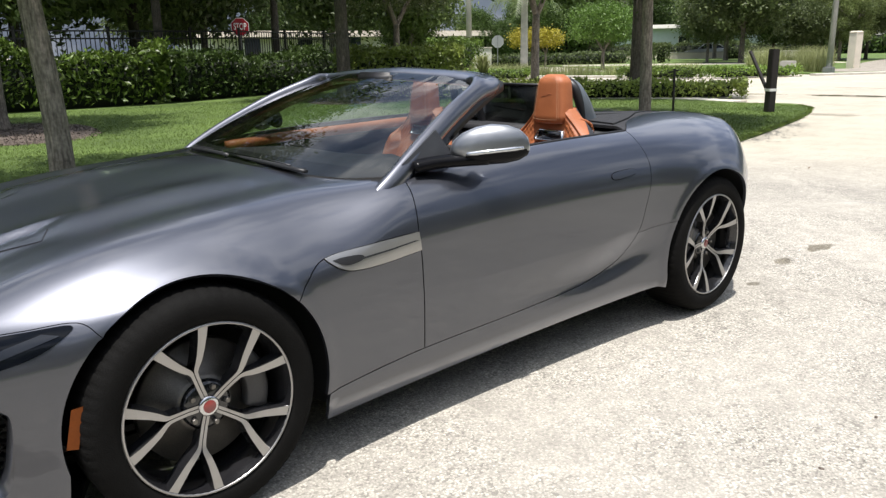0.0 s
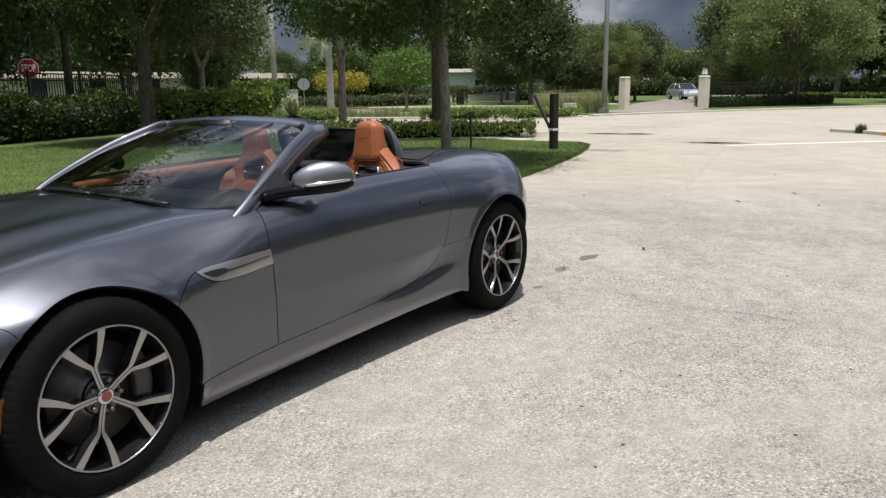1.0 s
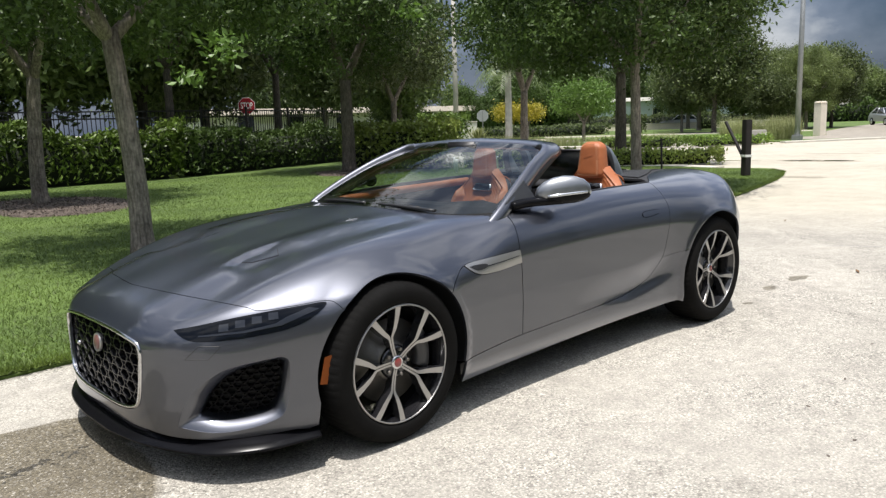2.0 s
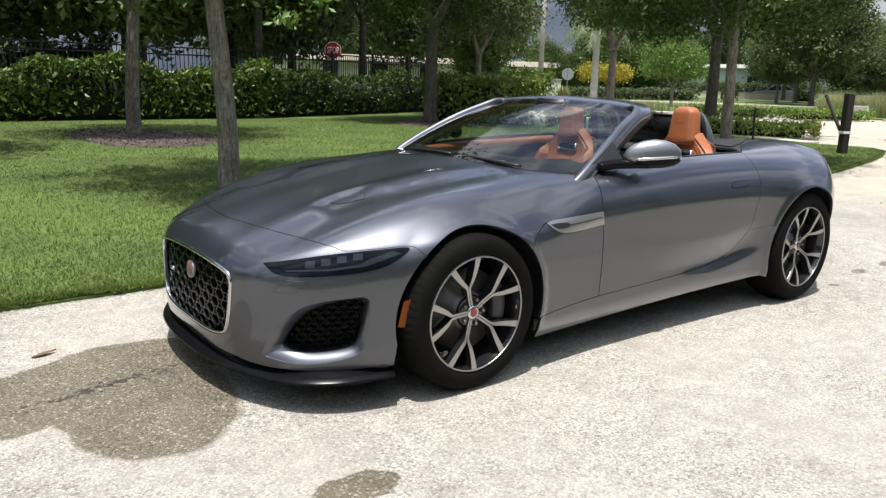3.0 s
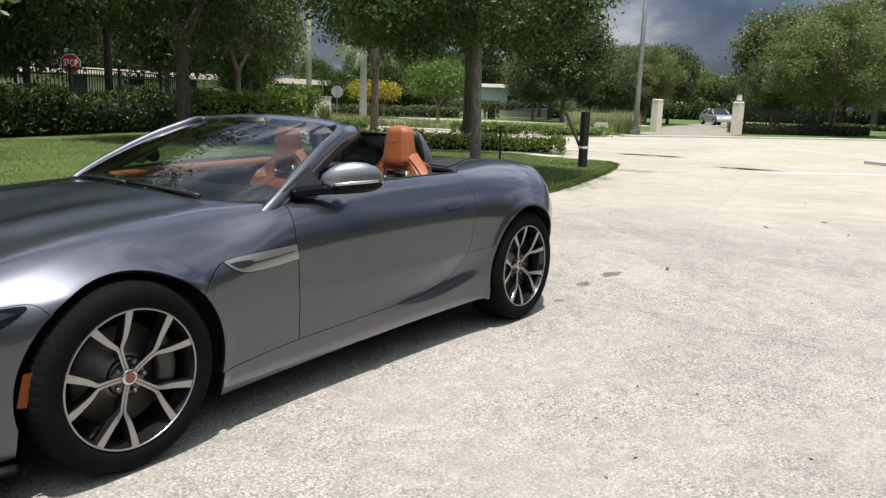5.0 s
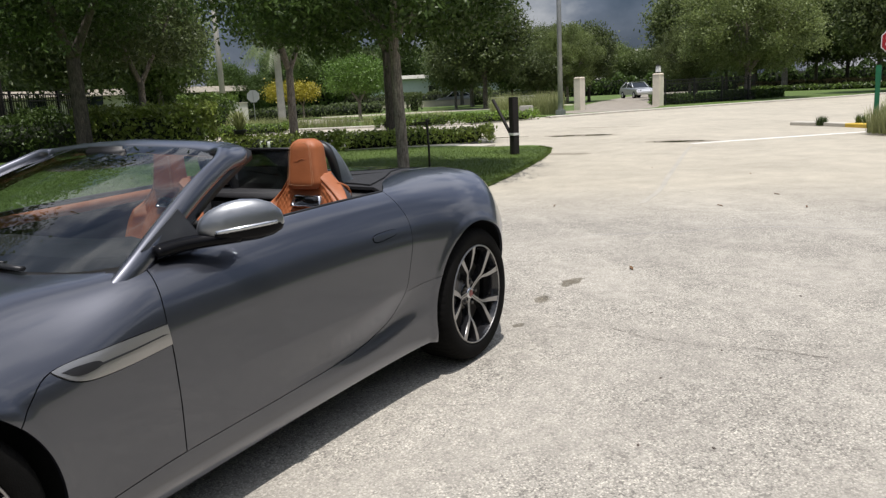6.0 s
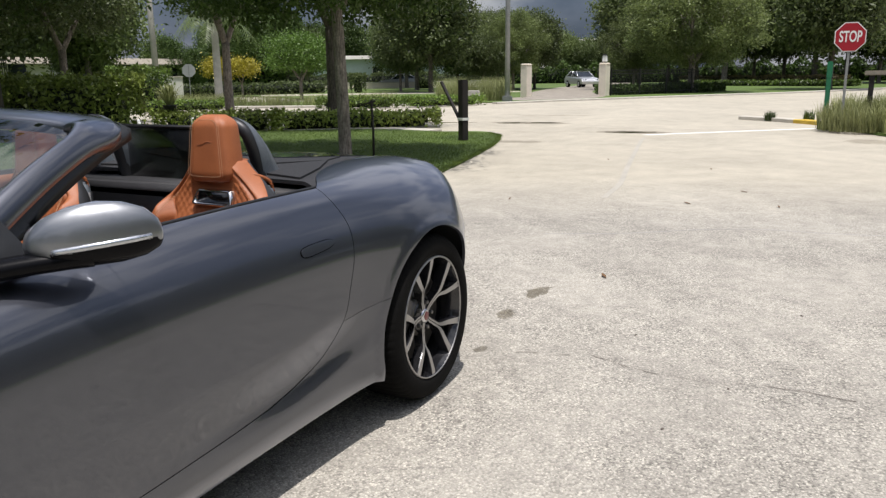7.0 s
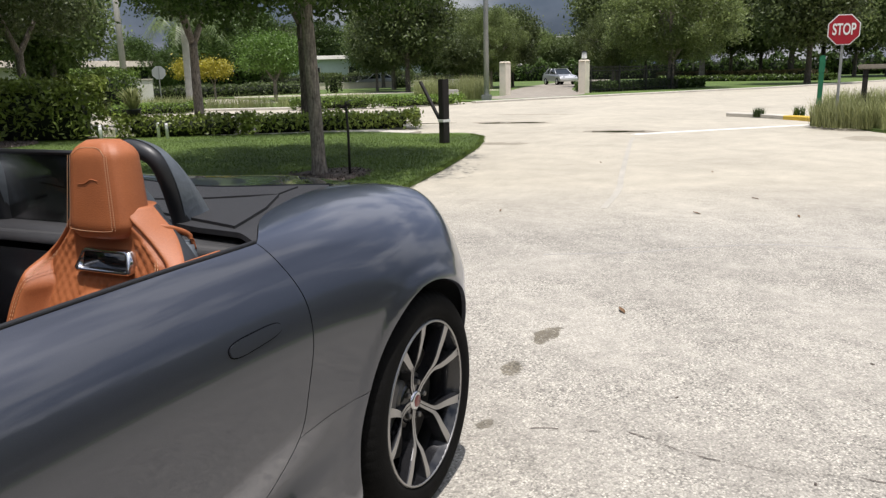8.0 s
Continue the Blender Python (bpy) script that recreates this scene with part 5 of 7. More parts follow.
    # the well behind the wheel
    bm = revolve([(0.0001, -0.30), (0.396, -0.30), (0.396, 0.002 if ax < 0 else 0.018)], 48)
    bmesh.ops.transform(bm, matrix=pose(ax, -0.93 * s, HUB + 0.012, 90 * s, 0, 0) @ Matrix.Translation((0, 0, -0.02)), verts=bm.verts)
    bmesh.ops.delete(bm, geom=[v for v in bm.verts if v.co.z < 0.235], context='VERTS')
    rim_v = [v for v in bm.verts if abs(v.co.y) > 0.80]
    skin = flank([(v.co.x, -0.9, max(v.co.z, 0.2)) for v in rim_v])
    for v, q in zip(rim_v, skin):
        v.co.y = s * (q[1] + 0.012)
    part("wheel_well", bm, BLACK, car, "black wheel-arch liner")


for ax in (AXF, AXR):
    for s in (1, -1):
        wheel(ax, s)

# underbody and cabin
under = [(-2.0, -0.45), (-1.72, -0.62), (-0.86, -0.62), (-0.84, -0.860), (0.94, -0.872), (0.95, -0.62), (1.75, -0.62), (2.0, -0.45), (2.0, 0.45), (1.75, 0.62), (0.95, 0.62), (0.94, 0.872), (-0.84, 0.860), (-0.86, 0.62), (-1.72, 0.62), (-2.0, 0.45)]
part("underbody", prism([(x, math.copysign(min(abs(y), 0.78), y)) for x, y in under], 0.145, 0.20), BLACK, car, smooth=False)
part("floor_pan", prism(under, 0.214, 0.234), BLACK, car, smooth=False)
part("engine_bay", prism([(-2.0, -0.45), (-0.85, -0.58), (-0.85, 0.58), (-2.0, 0.45)], 0.2, 0.55), BLACK, car, smooth=False)
part("bulkhead", box(0.05, 1.5, 0.66, (-0.62, 0, 0.19)), BLACK, car, smooth=False)
part("rear_bulkhead", box(0.06, 1.44, 0.70, (0.83, 0, 0.19), 0.01), SPLITTER, car, "black cloth rear bulkhead")
part("boot_box", box(0.8, 1.1, 0.5, (1.55, 0, 0.2)), BLACK, car, smooth=False)
part("rear_shelf", prism([(0.80, -0.72), (1.05, -0.60), (1.05, 0.60), (0.80, 0.72)], 0.86, 0.915, 0.01), SOFTTOP, car, "black shelf behind the seats")
dash = [(-0.64, 0.84), (-0.40, 0.895), (-0.22, 0.885), (-0.14, 0.83), (-0.13, 0.70), (-0.25, 0.55), (-0.6, 0.5)]
bm = bmesh.new()
rows = []
for y in (-0.74, -0.66, -0.5, -0.36, -0.2, 0.0, 0.2, 0.36, 0.5, 0.66, 0.74):
    hump = 0.03 * math.exp(-((y + 0.37) / 0.16) ** 2)
    rows.append([bm.verts.new((x, y, z - 0.015 + (hump if z > 0.8 else 0) - 0.04 * (abs(y) / 0.74) ** 4)) for x, z in dash])
for A, B in zip(rows, rows[1:]):
    for k in range(len(dash) - 1):
        bm.faces.new((A[k], A[k + 1], B[k + 1], B[k]))
bmesh.ops.recalc_face_normals(bm, faces=bm.faces)
part("dashboard", bm, SOFTTOP, car, "black stitched dashboard")
wheel_ring = revolve([(0.172 + 0.014 * math.cos(a), 0.014 * math.sin(a)) for a in np.linspace(0, 2 * math.pi, 11)], 40)
bmesh.ops.transform(wheel_ring, matrix=pose(-0.03, -0.40, 0.745, 0, -66, 0), verts=wheel_ring.verts)
steer = part("steering_wheel", wheel_ring, SOFTTOP, car, "black leather steering wheel")
hubm = join(box(0.10, 0.14, 0.03, (0, 0, -0.02), 0.012), box(0.03, 0.33, 0.014, (0, 0, -0.012), 0.004), box(0.16, 0.03, 0.014, (0.085, 0, -0.012), 0.004))
bmesh.ops.transform(hubm, matrix=pose(-0.03, -0.40, 0.745, 0, -66, 0), verts=hubm.verts)
part("wheel_boss", hubm, SOFTTOP, steer)
part("centre_console", box(1.05, 0.26, 0.42, (0.30, 0, 0.2), 0.03), SOFTTOP, car, "black centre console")
for s in (1, -1):
    roll = smooth_path([(-0.42, -0.70 * s, 0.862), (-0.1, -0.70 * s, 0.880), (0.3, -0.705 * s, 0.889), (0.62, -0.712 * s, 0.897), (0.74, -0.712 * s, 0.899)], 6)
    card = part("door_card", tube(roll, 0.026, 12), LEATHER, car, "tan leather door top")
    part("door_lining", box(1.2, 0.05, 0.60, (0.17, -0.72 * s, 0.27), 0.02), SOFTTOP, card)
    seal = [Vector(p) + Vector((0, 0.006, 0.001)) for p in belt]
    part("belt_seal", tube([(p.x, p.y * s, p.z) for p in seal], 0.006, 8), BLACK, car, "black rubber belt seal")
mirror_in = box(0.03, 0.24, 0.06, (-0.02, 0, 1.15), 0.012)
part("rear_view_mirror", mirror_in, BLACK, car, "black rear-view mirror")

# seats


def seat(y0):
    w = cubic([0.36, 0.50, 0.65, 0.76, 0.83, 0.89, 0.94, 0.985, 1.03], [0.245, 0.258, 0.270, 0.274, 0.264, 0.232, 0.188, 0.146, 0.104])
    cx = cubic([0.36, 0.60, 0.80, 0.90, 0.96, 1.00], [0.490, 0.580, 0.655, 0.690, 0.696, 0.690])
    hx = cubic([0.95, 1.05, 1.20], [0.672, 0.678, 0.684])

    def front(y, z, hw):
        """How far the face stands forward of the seat's middle plane."""
        y = y - 0
        inner = max(0.02, hw - 0.105 + 0.065 * float(ease((z - 0.83) / 0.08)))
        d = abs(y)
        bolster = float(ease((d - inner) / 0.045))
        out = 0.058 + 0.052 * bolster * float(ease((0.99 - z) / 0.12)) - 0.030 * float(ease((d - hw + 0.035) / 0.035))
        out -= 0.008 * math.exp(-((d - inner) / 0.007) ** 2)
        pad = ((y / 0.135) ** 2 + ((z - 0.69) / 0.155) ** 2)
        if pad < 1:
            out += 0.012 * float(ease((1 - pad) / 0.25))
        elif d < inner - 0.006 and z < 0.955 and not (d < 0.098 and z > 0.868):
            a, b = (y + z * 0.72) / 0.0250, (y - z * 0.72) / 0.0250
            out += 0.0052 * (abs(math.sin(math.pi * a)) * abs(math.sin(math.pi * b))) ** 0.5 * float(ease((inner - d) / 0.02))
        return out

    bm, rows = bmesh.new(), []
    for z in np.linspace(0.36, 1.030, 112):
        hw, c = float(w(z)), float(cx(z))
        row = [bm.verts.new((c - front(u * hw, z, hw) + 0.035 * abs(u) ** 14, y0 + u * hw, z)) for u in np.linspace(-1, 1, 97)]
        row += [bm.verts.new((c + 0.05 * (1 - u ** 4) + 0.01, y0 + u * hw, z)) for u in np.linspace(1, -1, 13)]
        rows.append(row)
    for A, B in zip(rows, rows[1:]):
        for i in range(len(A)):
            k = (i + 1) % len(A)
            bm.faces.new((A[i], A[k], B[k], B[i])).material_index = 1 if i >= 96 else 0
    bm.faces.new(list(reversed(rows[0])))
    bm.faces.new(rows[-1])
    bmesh.ops.recalc_face_normals(bm, faces=bm.faces)
    ob = part("seat", bm, [LEATHER, SATIN], car, "tan leather sports seat with quilted back")
    # headrest: a tapered block with a soft flat face
    n, rows, bm = 64, [], bmesh.new()
    for k in range(30):
        v = k / 29
        z = 0.962 + 0.221 * v
        edge = (1 - max(0, (v - 0.80) / 0.20) ** 2.6 * 0.48) * (1 - max(0, (0.16 - v) / 0.16) ** 2 * 0.22)
        hw = (0.102 - 0.028 * v) * edge
        dp = (0.055 - 0.006 * v) * edge
        ring = []
        for i in range(n):
            a = 2 * math.pi * i / n
            c, s_ = math.cos(a), math.sin(a)
            u, f = math.copysign(abs(s_) ** 0.66, s_), math.copysign(abs(c) ** 0.52, c)
            groove = 0.0025 * math.exp(-((abs(u) - 0.72) / 0.045) ** 2) if f < 0 else 0
            ring.append(bm.verts.new((float(hx(z)) - 0.014 + dp * f + groove + (0.018 * max(0, abs(u) - 0.72) if f < 0 else 0), y0 + u * hw, z)))
        rows.append(ring)
    for A, B in zip(rows, rows[1:]):
        for i in range(n):
            bm.faces.new((A[i], A[(i + 1) % n], B[(i + 1) % n], B[i]))
    bm.faces.new(list(reversed(rows[0])))
    bm.faces.new(rows[-1])
    bmesh.ops.recalc_face_normals(bm, faces=bm.faces)
    rest = part("headrest", bm, LEATHER, ob, "tan leather headrest with cream stitching")

    def rest_face(u, v):
        z = 0.962 + 0.221 * v
        return (float(hx(z)) - 0.014 - (0.055 - 0.006 * v) * (1 - max(0, (v - 0.80) / 0.20) ** 2.6 * 0.48) - 0.0004, y0 + u * (0.102 - 0.028 * v), z)

    def seam(points, owner, r=0.0007):
        """A row of short raised stitches along a line."""
        P = smooth_path(points, 8)
        bms = [tube([tuple(a), tuple(a.lerp(b, 0.5)), tuple(a.lerp(b, 0.85))], r, 5) for a, b in zip(P, P[1:])]
        part("stitching", join(*bms), STITCH, owner)

    for off in (0.68, 0.77):
        for side in (1, -1):
            seam([rest_face(side * off, v) for v in (0.10, 0.3, 0.5, 0.7, 0.86)], rest)
    seam([rest_face(-0.68, 0.86), rest_face(-0.4, 0.925), rest_face(0, 0.935), rest_face(0.4, 0.925), rest_face(0.68, 0.86)], rest)
    seam([rest_face(-0.68, 0.10), rest_face(-0.3, 0.085), rest_face(0.3, 0.085), rest_face(0.68, 0.10)], rest)
    part("headrest_emboss", tube(smooth_path([rest_face(-0.34, 0.60), rest_face(-0.1, 0.615), rest_face(0.12, 0.575), rest_face(0.40, 0.565)], 6), [0.0005 + 0.0011 * math.sin(math.pi * k / 18) for k in range(19)], 6), LEATHER, rest)
    for side in (1, -1):
        for off in (0.058, 0.051):
            line = []
            for z in (0.62, 0.70, 0.78, 0.85, 0.91, 0.955):
                hw = float(w(z))
                line.append((float(cx(z)) - front(side * (hw - off), z, hw) - 0.0005, y0 + side * (hw - off), z))
            seam(line, ob)
    base = box(0.50, 0.50, 0.16, (0.24, y0, 0.36), 0.06, 0, 0.94)
    part("seat_cushion", base, LEATHER, ob)
    # slot with a bevelled frame, leaning with the seat
    ys = y0 - 0.012
    xs = float(cx(0.905)) - 0.062
    corners = [(-0.082, -0.027), (0.082, -0.027), (0.090, -0.020), (0.076, 0.022), (0.066, 0.027), (-0.066, 0.027), (-0.076, 0.022), (-0.090, -0.020)]
    bm, loops = bmesh.new(), []
    for k, depth in ((1.0, 0.010), (1.0, -0.010), (0.90, -0.016), (0.80, -0.011), (0.76, 0.004)):
        loops.append([bm.verts.new((xs + depth + 0.36 * (zz * k), ys + yy * (1 - (1 - k) * 0.8), 0.908 + zz * (k if k == 1 else k - 0.12))) for yy, zz in corners])
    for A, B in zip(loops, loops[1:]):
        for i in range(8):
            bm.faces.new((A[i], A[(i + 1) % 8], B[(i + 1) % 8], B[i]))
    bmesh.ops.recalc_face_normals(bm, faces=bm.faces)
    part("slot_frame", bm, CHROME, ob, "chrome slot surround")
    part("belt_slot", box(0.006, 0.146, 0.044, (xs - 0.003, ys, 0.886), 0.002), GLOSSBLACK, ob)
    part("seat_shell", box(0.05, 0.36, 0.50, (0.745, y0, 0.42), 0.02), SATIN, ob, "dark back shell")
    guide = smooth_path([(0.675, y0 - 0.128, 0.985), (0.700, y0 - 0.150, 0.978), (0.740, y0 - 0.162, 0.955), (0.750, y0 - 0.166, 0.92)], 6)
    part("belt_guide", tube(guide, 0.007, 8, 0.5), LEATHER, ob, "tan leather belt guide loop")
    trim = box(0.060, 0.05, 0.17, (0.735, y0 - 0.150, 0.77), 0.008, 0, 0.80)
    part("side_trim", trim, HOOPGREY, ob, "grey plastic side trim")
    return ob


seat(-0.462)
far_seat = seat(0.462)
far_seat.location.z = -0.035
for s in (1, -1):
    y0 = -0.352 * s
    arc = smooth_path([(0.925, y0 - 0.098, 0.87), (0.898, y0 - 0.094, 0.97), (0.872, y0 - 0.092, 1.06), (0.856, y0 - 0.070, 1.120), (0.850, y0, 1.144), (0.856, y0 + 0.070, 1.120), (0.872, y0 + 0.092, 1.06), (0.898, y0 + 0.094, 0.97), (0.925, y0 + 0.098, 0.87)], 6)
    hoop = part("roll_hoop", tube(arc, 0.023, 16, 1.0, up=(1, 0, 0)), SATIN, car, "black padded roll hoop")
    # the shroud is a fin that widens backwards towards the foot
    bm, rows = bmesh.new(), []
    for p in arc:
        o = Vector((0, p.y - y0, (p.z - 1.02) * 0.9)).normalized()
        b = 0.034 + 0.42 * max(0.0, 1.141 - p.z)
        rows.append([bm.verts.new(q) for q in (p + o * 0.025, p + o * 0.023 + Vector((b * 0.6, 0, -0.002)), p + o * 0.012 + Vector((b, 0, -0.006)), p - o * 0.012 + Vector((b, 0, -0.006)), p - o * 0.022)])
    for A, B in zip(rows, rows[1:]):
        for k in range(4):
            bm.faces.new((A[k], B[k], B[k + 1], A[k + 1]))
    bmesh.ops.recalc_face_normals(bm, faces=bm.faces)
    part("hoop_shroud", bm, HOOPGREY, hoop, "blue-grey plastic hoop shroud")
net = box(0.008, 0.62, 0.20, (0.915, 0, 0.915), 0.003)
part("deflector_rail", box(0.016, 0.63, 0.014, (0.915, 0, 1.112), 0.004), BLACK, car)
part("wind_deflector", net, NETGLASS, car, "smoked wind deflector between the hoops")

# ---- ground ----
bm = bmesh.new()
# finer towards the car, out to the horizon
ring = [-900, -300, -120, -60, -30, -15, -8, -4, 0, 4, 8, 15, 30, 60, 120, 300, 900]
vs = [[bm.verts.new((x, y, 0)) for x in ring] for y in ring]
for A, B in zip(vs, vs[1:]):
    for i in range(len(ring) - 1):
        bm.faces.new((A[i], A[i + 1], B[i + 1], B[i]))
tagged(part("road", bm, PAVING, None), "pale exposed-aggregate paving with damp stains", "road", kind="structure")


def area(name, outline, height, material, label, category, kind="structure", bevel=0.02):
    pts = [(p.x, p.y) for p in smooth_path([(x, y, 0) for x, y in outline] + [(*outline[0], 0)], 6)][:-1]
    return tagged(part(name, prism(pts, -0.05, height, bevel), material, None, smooth=False), label, category, kind=kind)


lawn_plan = [(-40, 1.35), (-12, 1.33), (-4, 1.34), (-1, 1.42), (3, 1.60), (7.0, 2.15), (9.2, 2.55), (12.0, 3.2), (13.9, 3.85), (14.9, 4.7), (14.6, 5.8), (15.6, 7.4), (14.4, 9.4),
             (12.6, 12.6), (12.2, 16.0), (15.5, 18.5), (16.5, 24), (8, 40), (-10, 45), (-40, 45)]
area("lawn", lawn_plan, 0.035, GRASS, "mown green lawn under trees", "lawn")
area("far_verge", [(31.9, 10.5), (36, 8.8), (44.0, 3.6), (51.5, -1.2), (70, -9), (160, -40), (200, 60), (60, 60), (40, 32), (34, 20)], 0.05, GRASS, "grass verge beyond the street", "grass")
area("street_island", [(24.0, 22.2), (27.0, 15.5), (31.0, 13.5), (33, 16), (31.5, 22), (27, 28), (23.5, 27)], 0.06, GRASS, "planted street island", "grass")
area("side_verge", [(15.2, -4.6), (16.2, -3.5), (18.2, -2.75), (19.4, -2.35), (22, -3.0), (32, -8), (50, -18), (50, -60), (-40, -60), (-40, -9), (0, -8.5), (10, -7)], 0.05, GRASS, "rough grass verge at the corner", "grass")
area("far_ground", [(20, 26), (30, 30), (40, 34), (70, 64), (150, 120), (60, 200), (-60, 200), (-60, 47), (8, 43), (17, 26)], 0.03, GRASS, "far planted ground", "grass")


def ribbon(name, points, wide, z0, z1, material, label, category, bevel=0.015):
    """A kerb or painted line that follows a plan line."""
    P = [Vector((x, y, 0)) for x, y in points]
    P = smooth_path(P, 6) if len(P) > 2 else P
    bm = bmesh.new()
    rows = []
    for i, p in enumerate(P):
        d = (P[min(i + 1, len(P) - 1)] - P[max(i - 1, 0)]).normalized()
        n = Vector((-d.y, d.x, 0)) * wide / 2
        rows.append([bm.verts.new(p + n * a + Vector((0, 0, h))) for a, h in ((-1, z0), (-1, z1 - bevel), (-1 + 2 * bevel / wide, z1), (1 - 2 * bevel / wide, z1), (1, z1 - bevel), (1, z0))])
    for A, B in zip(rows, rows[1:]):
        for k in range(5):
            bm.faces.new((A[k], B[k], B[k + 1], A[k + 1]))
    bm.faces.new(rows[0])
    bm.faces.new(list(reversed(rows[-1])))
    bmesh.ops.recalc_face_normals(bm, faces=bm.faces)
    return tagged(part(name, bm, material, None, smooth=False), label, category, kind="structure")


ribbon("kerb_far", [(30.9, 11.0), (36, 8.3), (44.0, 3.1), (51.5, -1.7), (70, -10)], 0.35, 0, 0.09, KERB, "pale concrete kerb along the far verge", "kerb")
ribbon("kerb_corner", [(21.6, -0.3), (20.9, -1.2), (20.3, -1.75)], 0.30, 0, 0.10, KERB, "concrete kerb end at the corner", "kerb")
ribbon("kerb_painted", [(20.3, -1.75), (19.8, -2.2), (19.3, -2.45)], 0.30, 0, 0.10, YELLOW, "yellow-painted kerb", "kerb")
ribbon("stop_line", [(15.3, 1.1), (16.9, -0.6), (18.5, -2.4)], 0.22, 0.0, 0.005, WHITEPAINT, "worn white stop line", "road marking", 0.001)


def crack(points, wide, label):
    """A fine broken crack, wandering between its points."""
    g = np.random.default_rng(11)
    V, F = [], []
    for a, b in zip(points, points[1:]):
        A, B = np.array(a), np.array(b)
        L = np.linalg.norm(B - A)
        side = np.array((A[1] - B[1], B[0] - A[0])) / L
        k = max(3, int(L / 0.05))
        gone = g.random(k) < 0.18
        off = np.cumsum(g.normal(size=k + 1)) * 0.008
        off -= np.linspace(off[0], off[-1], k + 1)
        w = wide * g.uniform(0.15, 1, k + 1)
        for i in range(k):
            if gone[i]:
                continue
            n = len(V)
            for q in (i, i + 1):
                c = A + (B - A) * q / k + side * off[q]
                V += [(*(c - side * w[q] / 2), 0.004), (*(c + side * w[q] / 2), 0.004)]
            F.append((n, n + 1, n + 3, n + 2))
    return tagged(raw("paving_crack", V, F, MULCH, None, "", smooth=False), label, "crack", kind="structure")


crack([(1.92, -1.03), (2.02, -1.43), (1.95, -1.61), (1.93, -1.96), (1.98, -2.18), (1.96, -2.53)], 0.0065, "thin broken crack across the paving")
ribbon("paving_joint", [(4.62, -0.3), (4.91, -0.92), (5.3, -1.46), (5.5, -1.92), (5.54, -2.46), (5.7, -3.4)], 0.016, 0.0, 0.0015, ROOFGREY, "faint grey joint across the paving", "joint", 0.0004)
ribbon("paving_seam", [(14.6, 0.95), (13.35, 0.77), (9.28, 0.08), (7.8, -0.18), (6.64, -0.28)], 0.07, 0.0, 0.003, SEAMPALE, "pale mortar seam along the paving", "joint", 0.001)
ribbon("footpath", [(12.9, 12.3), (13.9, 9.8), (15.1, 7.6), (14.9, 5.9)], 0.5, 0, 0.045, KERB, "pale concrete path edge", "path")
ribbon("kerb_island", [(24.0, 22.2), (27.0, 15.5), (31.0, 13.5)], 0.3, 0, 0.10, KERB, "pale kerb of the street island", "kerb")
ribbon("driveway", [(35.5, 12.8), (40.2, 10.6), (52, 14.5), (72, 18.5), (100, 22)], 4.2, 0, 0.056, DRIVEPAVE, "brown-grey gated driveway", "driveway", 0.01)

# ---- plants ----
rng = np.random.default_rng(5)


def leaf_mesh(name, centres, size, material, parent, label, droop=0.3, slim=0.45):
    """Many small bent leaves, each of two faces, round the given places."""
    n = len(centres)
    d = rng.normal(size=(n, 3))
    d[:, 2] -= droop
    d /= np.linalg.norm(d, axis=1, keepdims=True)
    r = rng.normal(size=(n, 3))
    s = np.cross(d, r)
    s /= np.linalg.norm(s, axis=1, keepdims=True)
    k = size * rng.uniform(0.6, 1.35, (n, 1))
    nrm = np.cross(d, s)
    tip, root = centres + d * k, centres - d * k
    l, rr = centres + s * k * slim + nrm * k * 0.12, centres - s * k * slim + nrm * k * 0.12
    V = np.stack([root, l, tip, rr], 1).reshape(-1, 3)
    me = bpy.data.meshes.new(name)
    me.vertices.add(4 * n)
    me.vertices.foreach_set("co", V.ravel())
    idx = np.arange(n)[:, None] * 4
    F = np.concatenate([idx + [0, 1, 2], idx + [0, 2, 3]], 1).ravel()
    me.loops.add(len(F))
    me.loops.foreach_set("vertex_index", F)
    me.polygons.add(2 * n)
    me.polygons.foreach_set("loop_start", np.arange(2 * n) * 3)
    me.update(calc_edges=True)
    return link(name, me, material, parent, label, smooth=False)


def clumps(n_clumps, per, centre, radii, spread, low=-1.0, hollow=0.45):
    """Leaf places in clumps that fill the outer part of an uneven crown."""
    d = rng.normal(size=(n_clumps, 3))
    d /= np.linalg.norm(d, axis=1, keepdims=True)
    d[:, 2] = np.maximum(d[:, 2], low)
    c = d * (hollow + (1 - hollow) * rng.random((n_clumps, 1)) ** 0.6) * rng.uniform(0.75, 1.1, (n_clumps, 1)) * np.array(radii) + np.array(centre)
    p = np.repeat(c, per, 0) + rng.normal(size=(n_clumps * per, 3)) * spread * np.array((1, 1, 0.65))
    return p, c


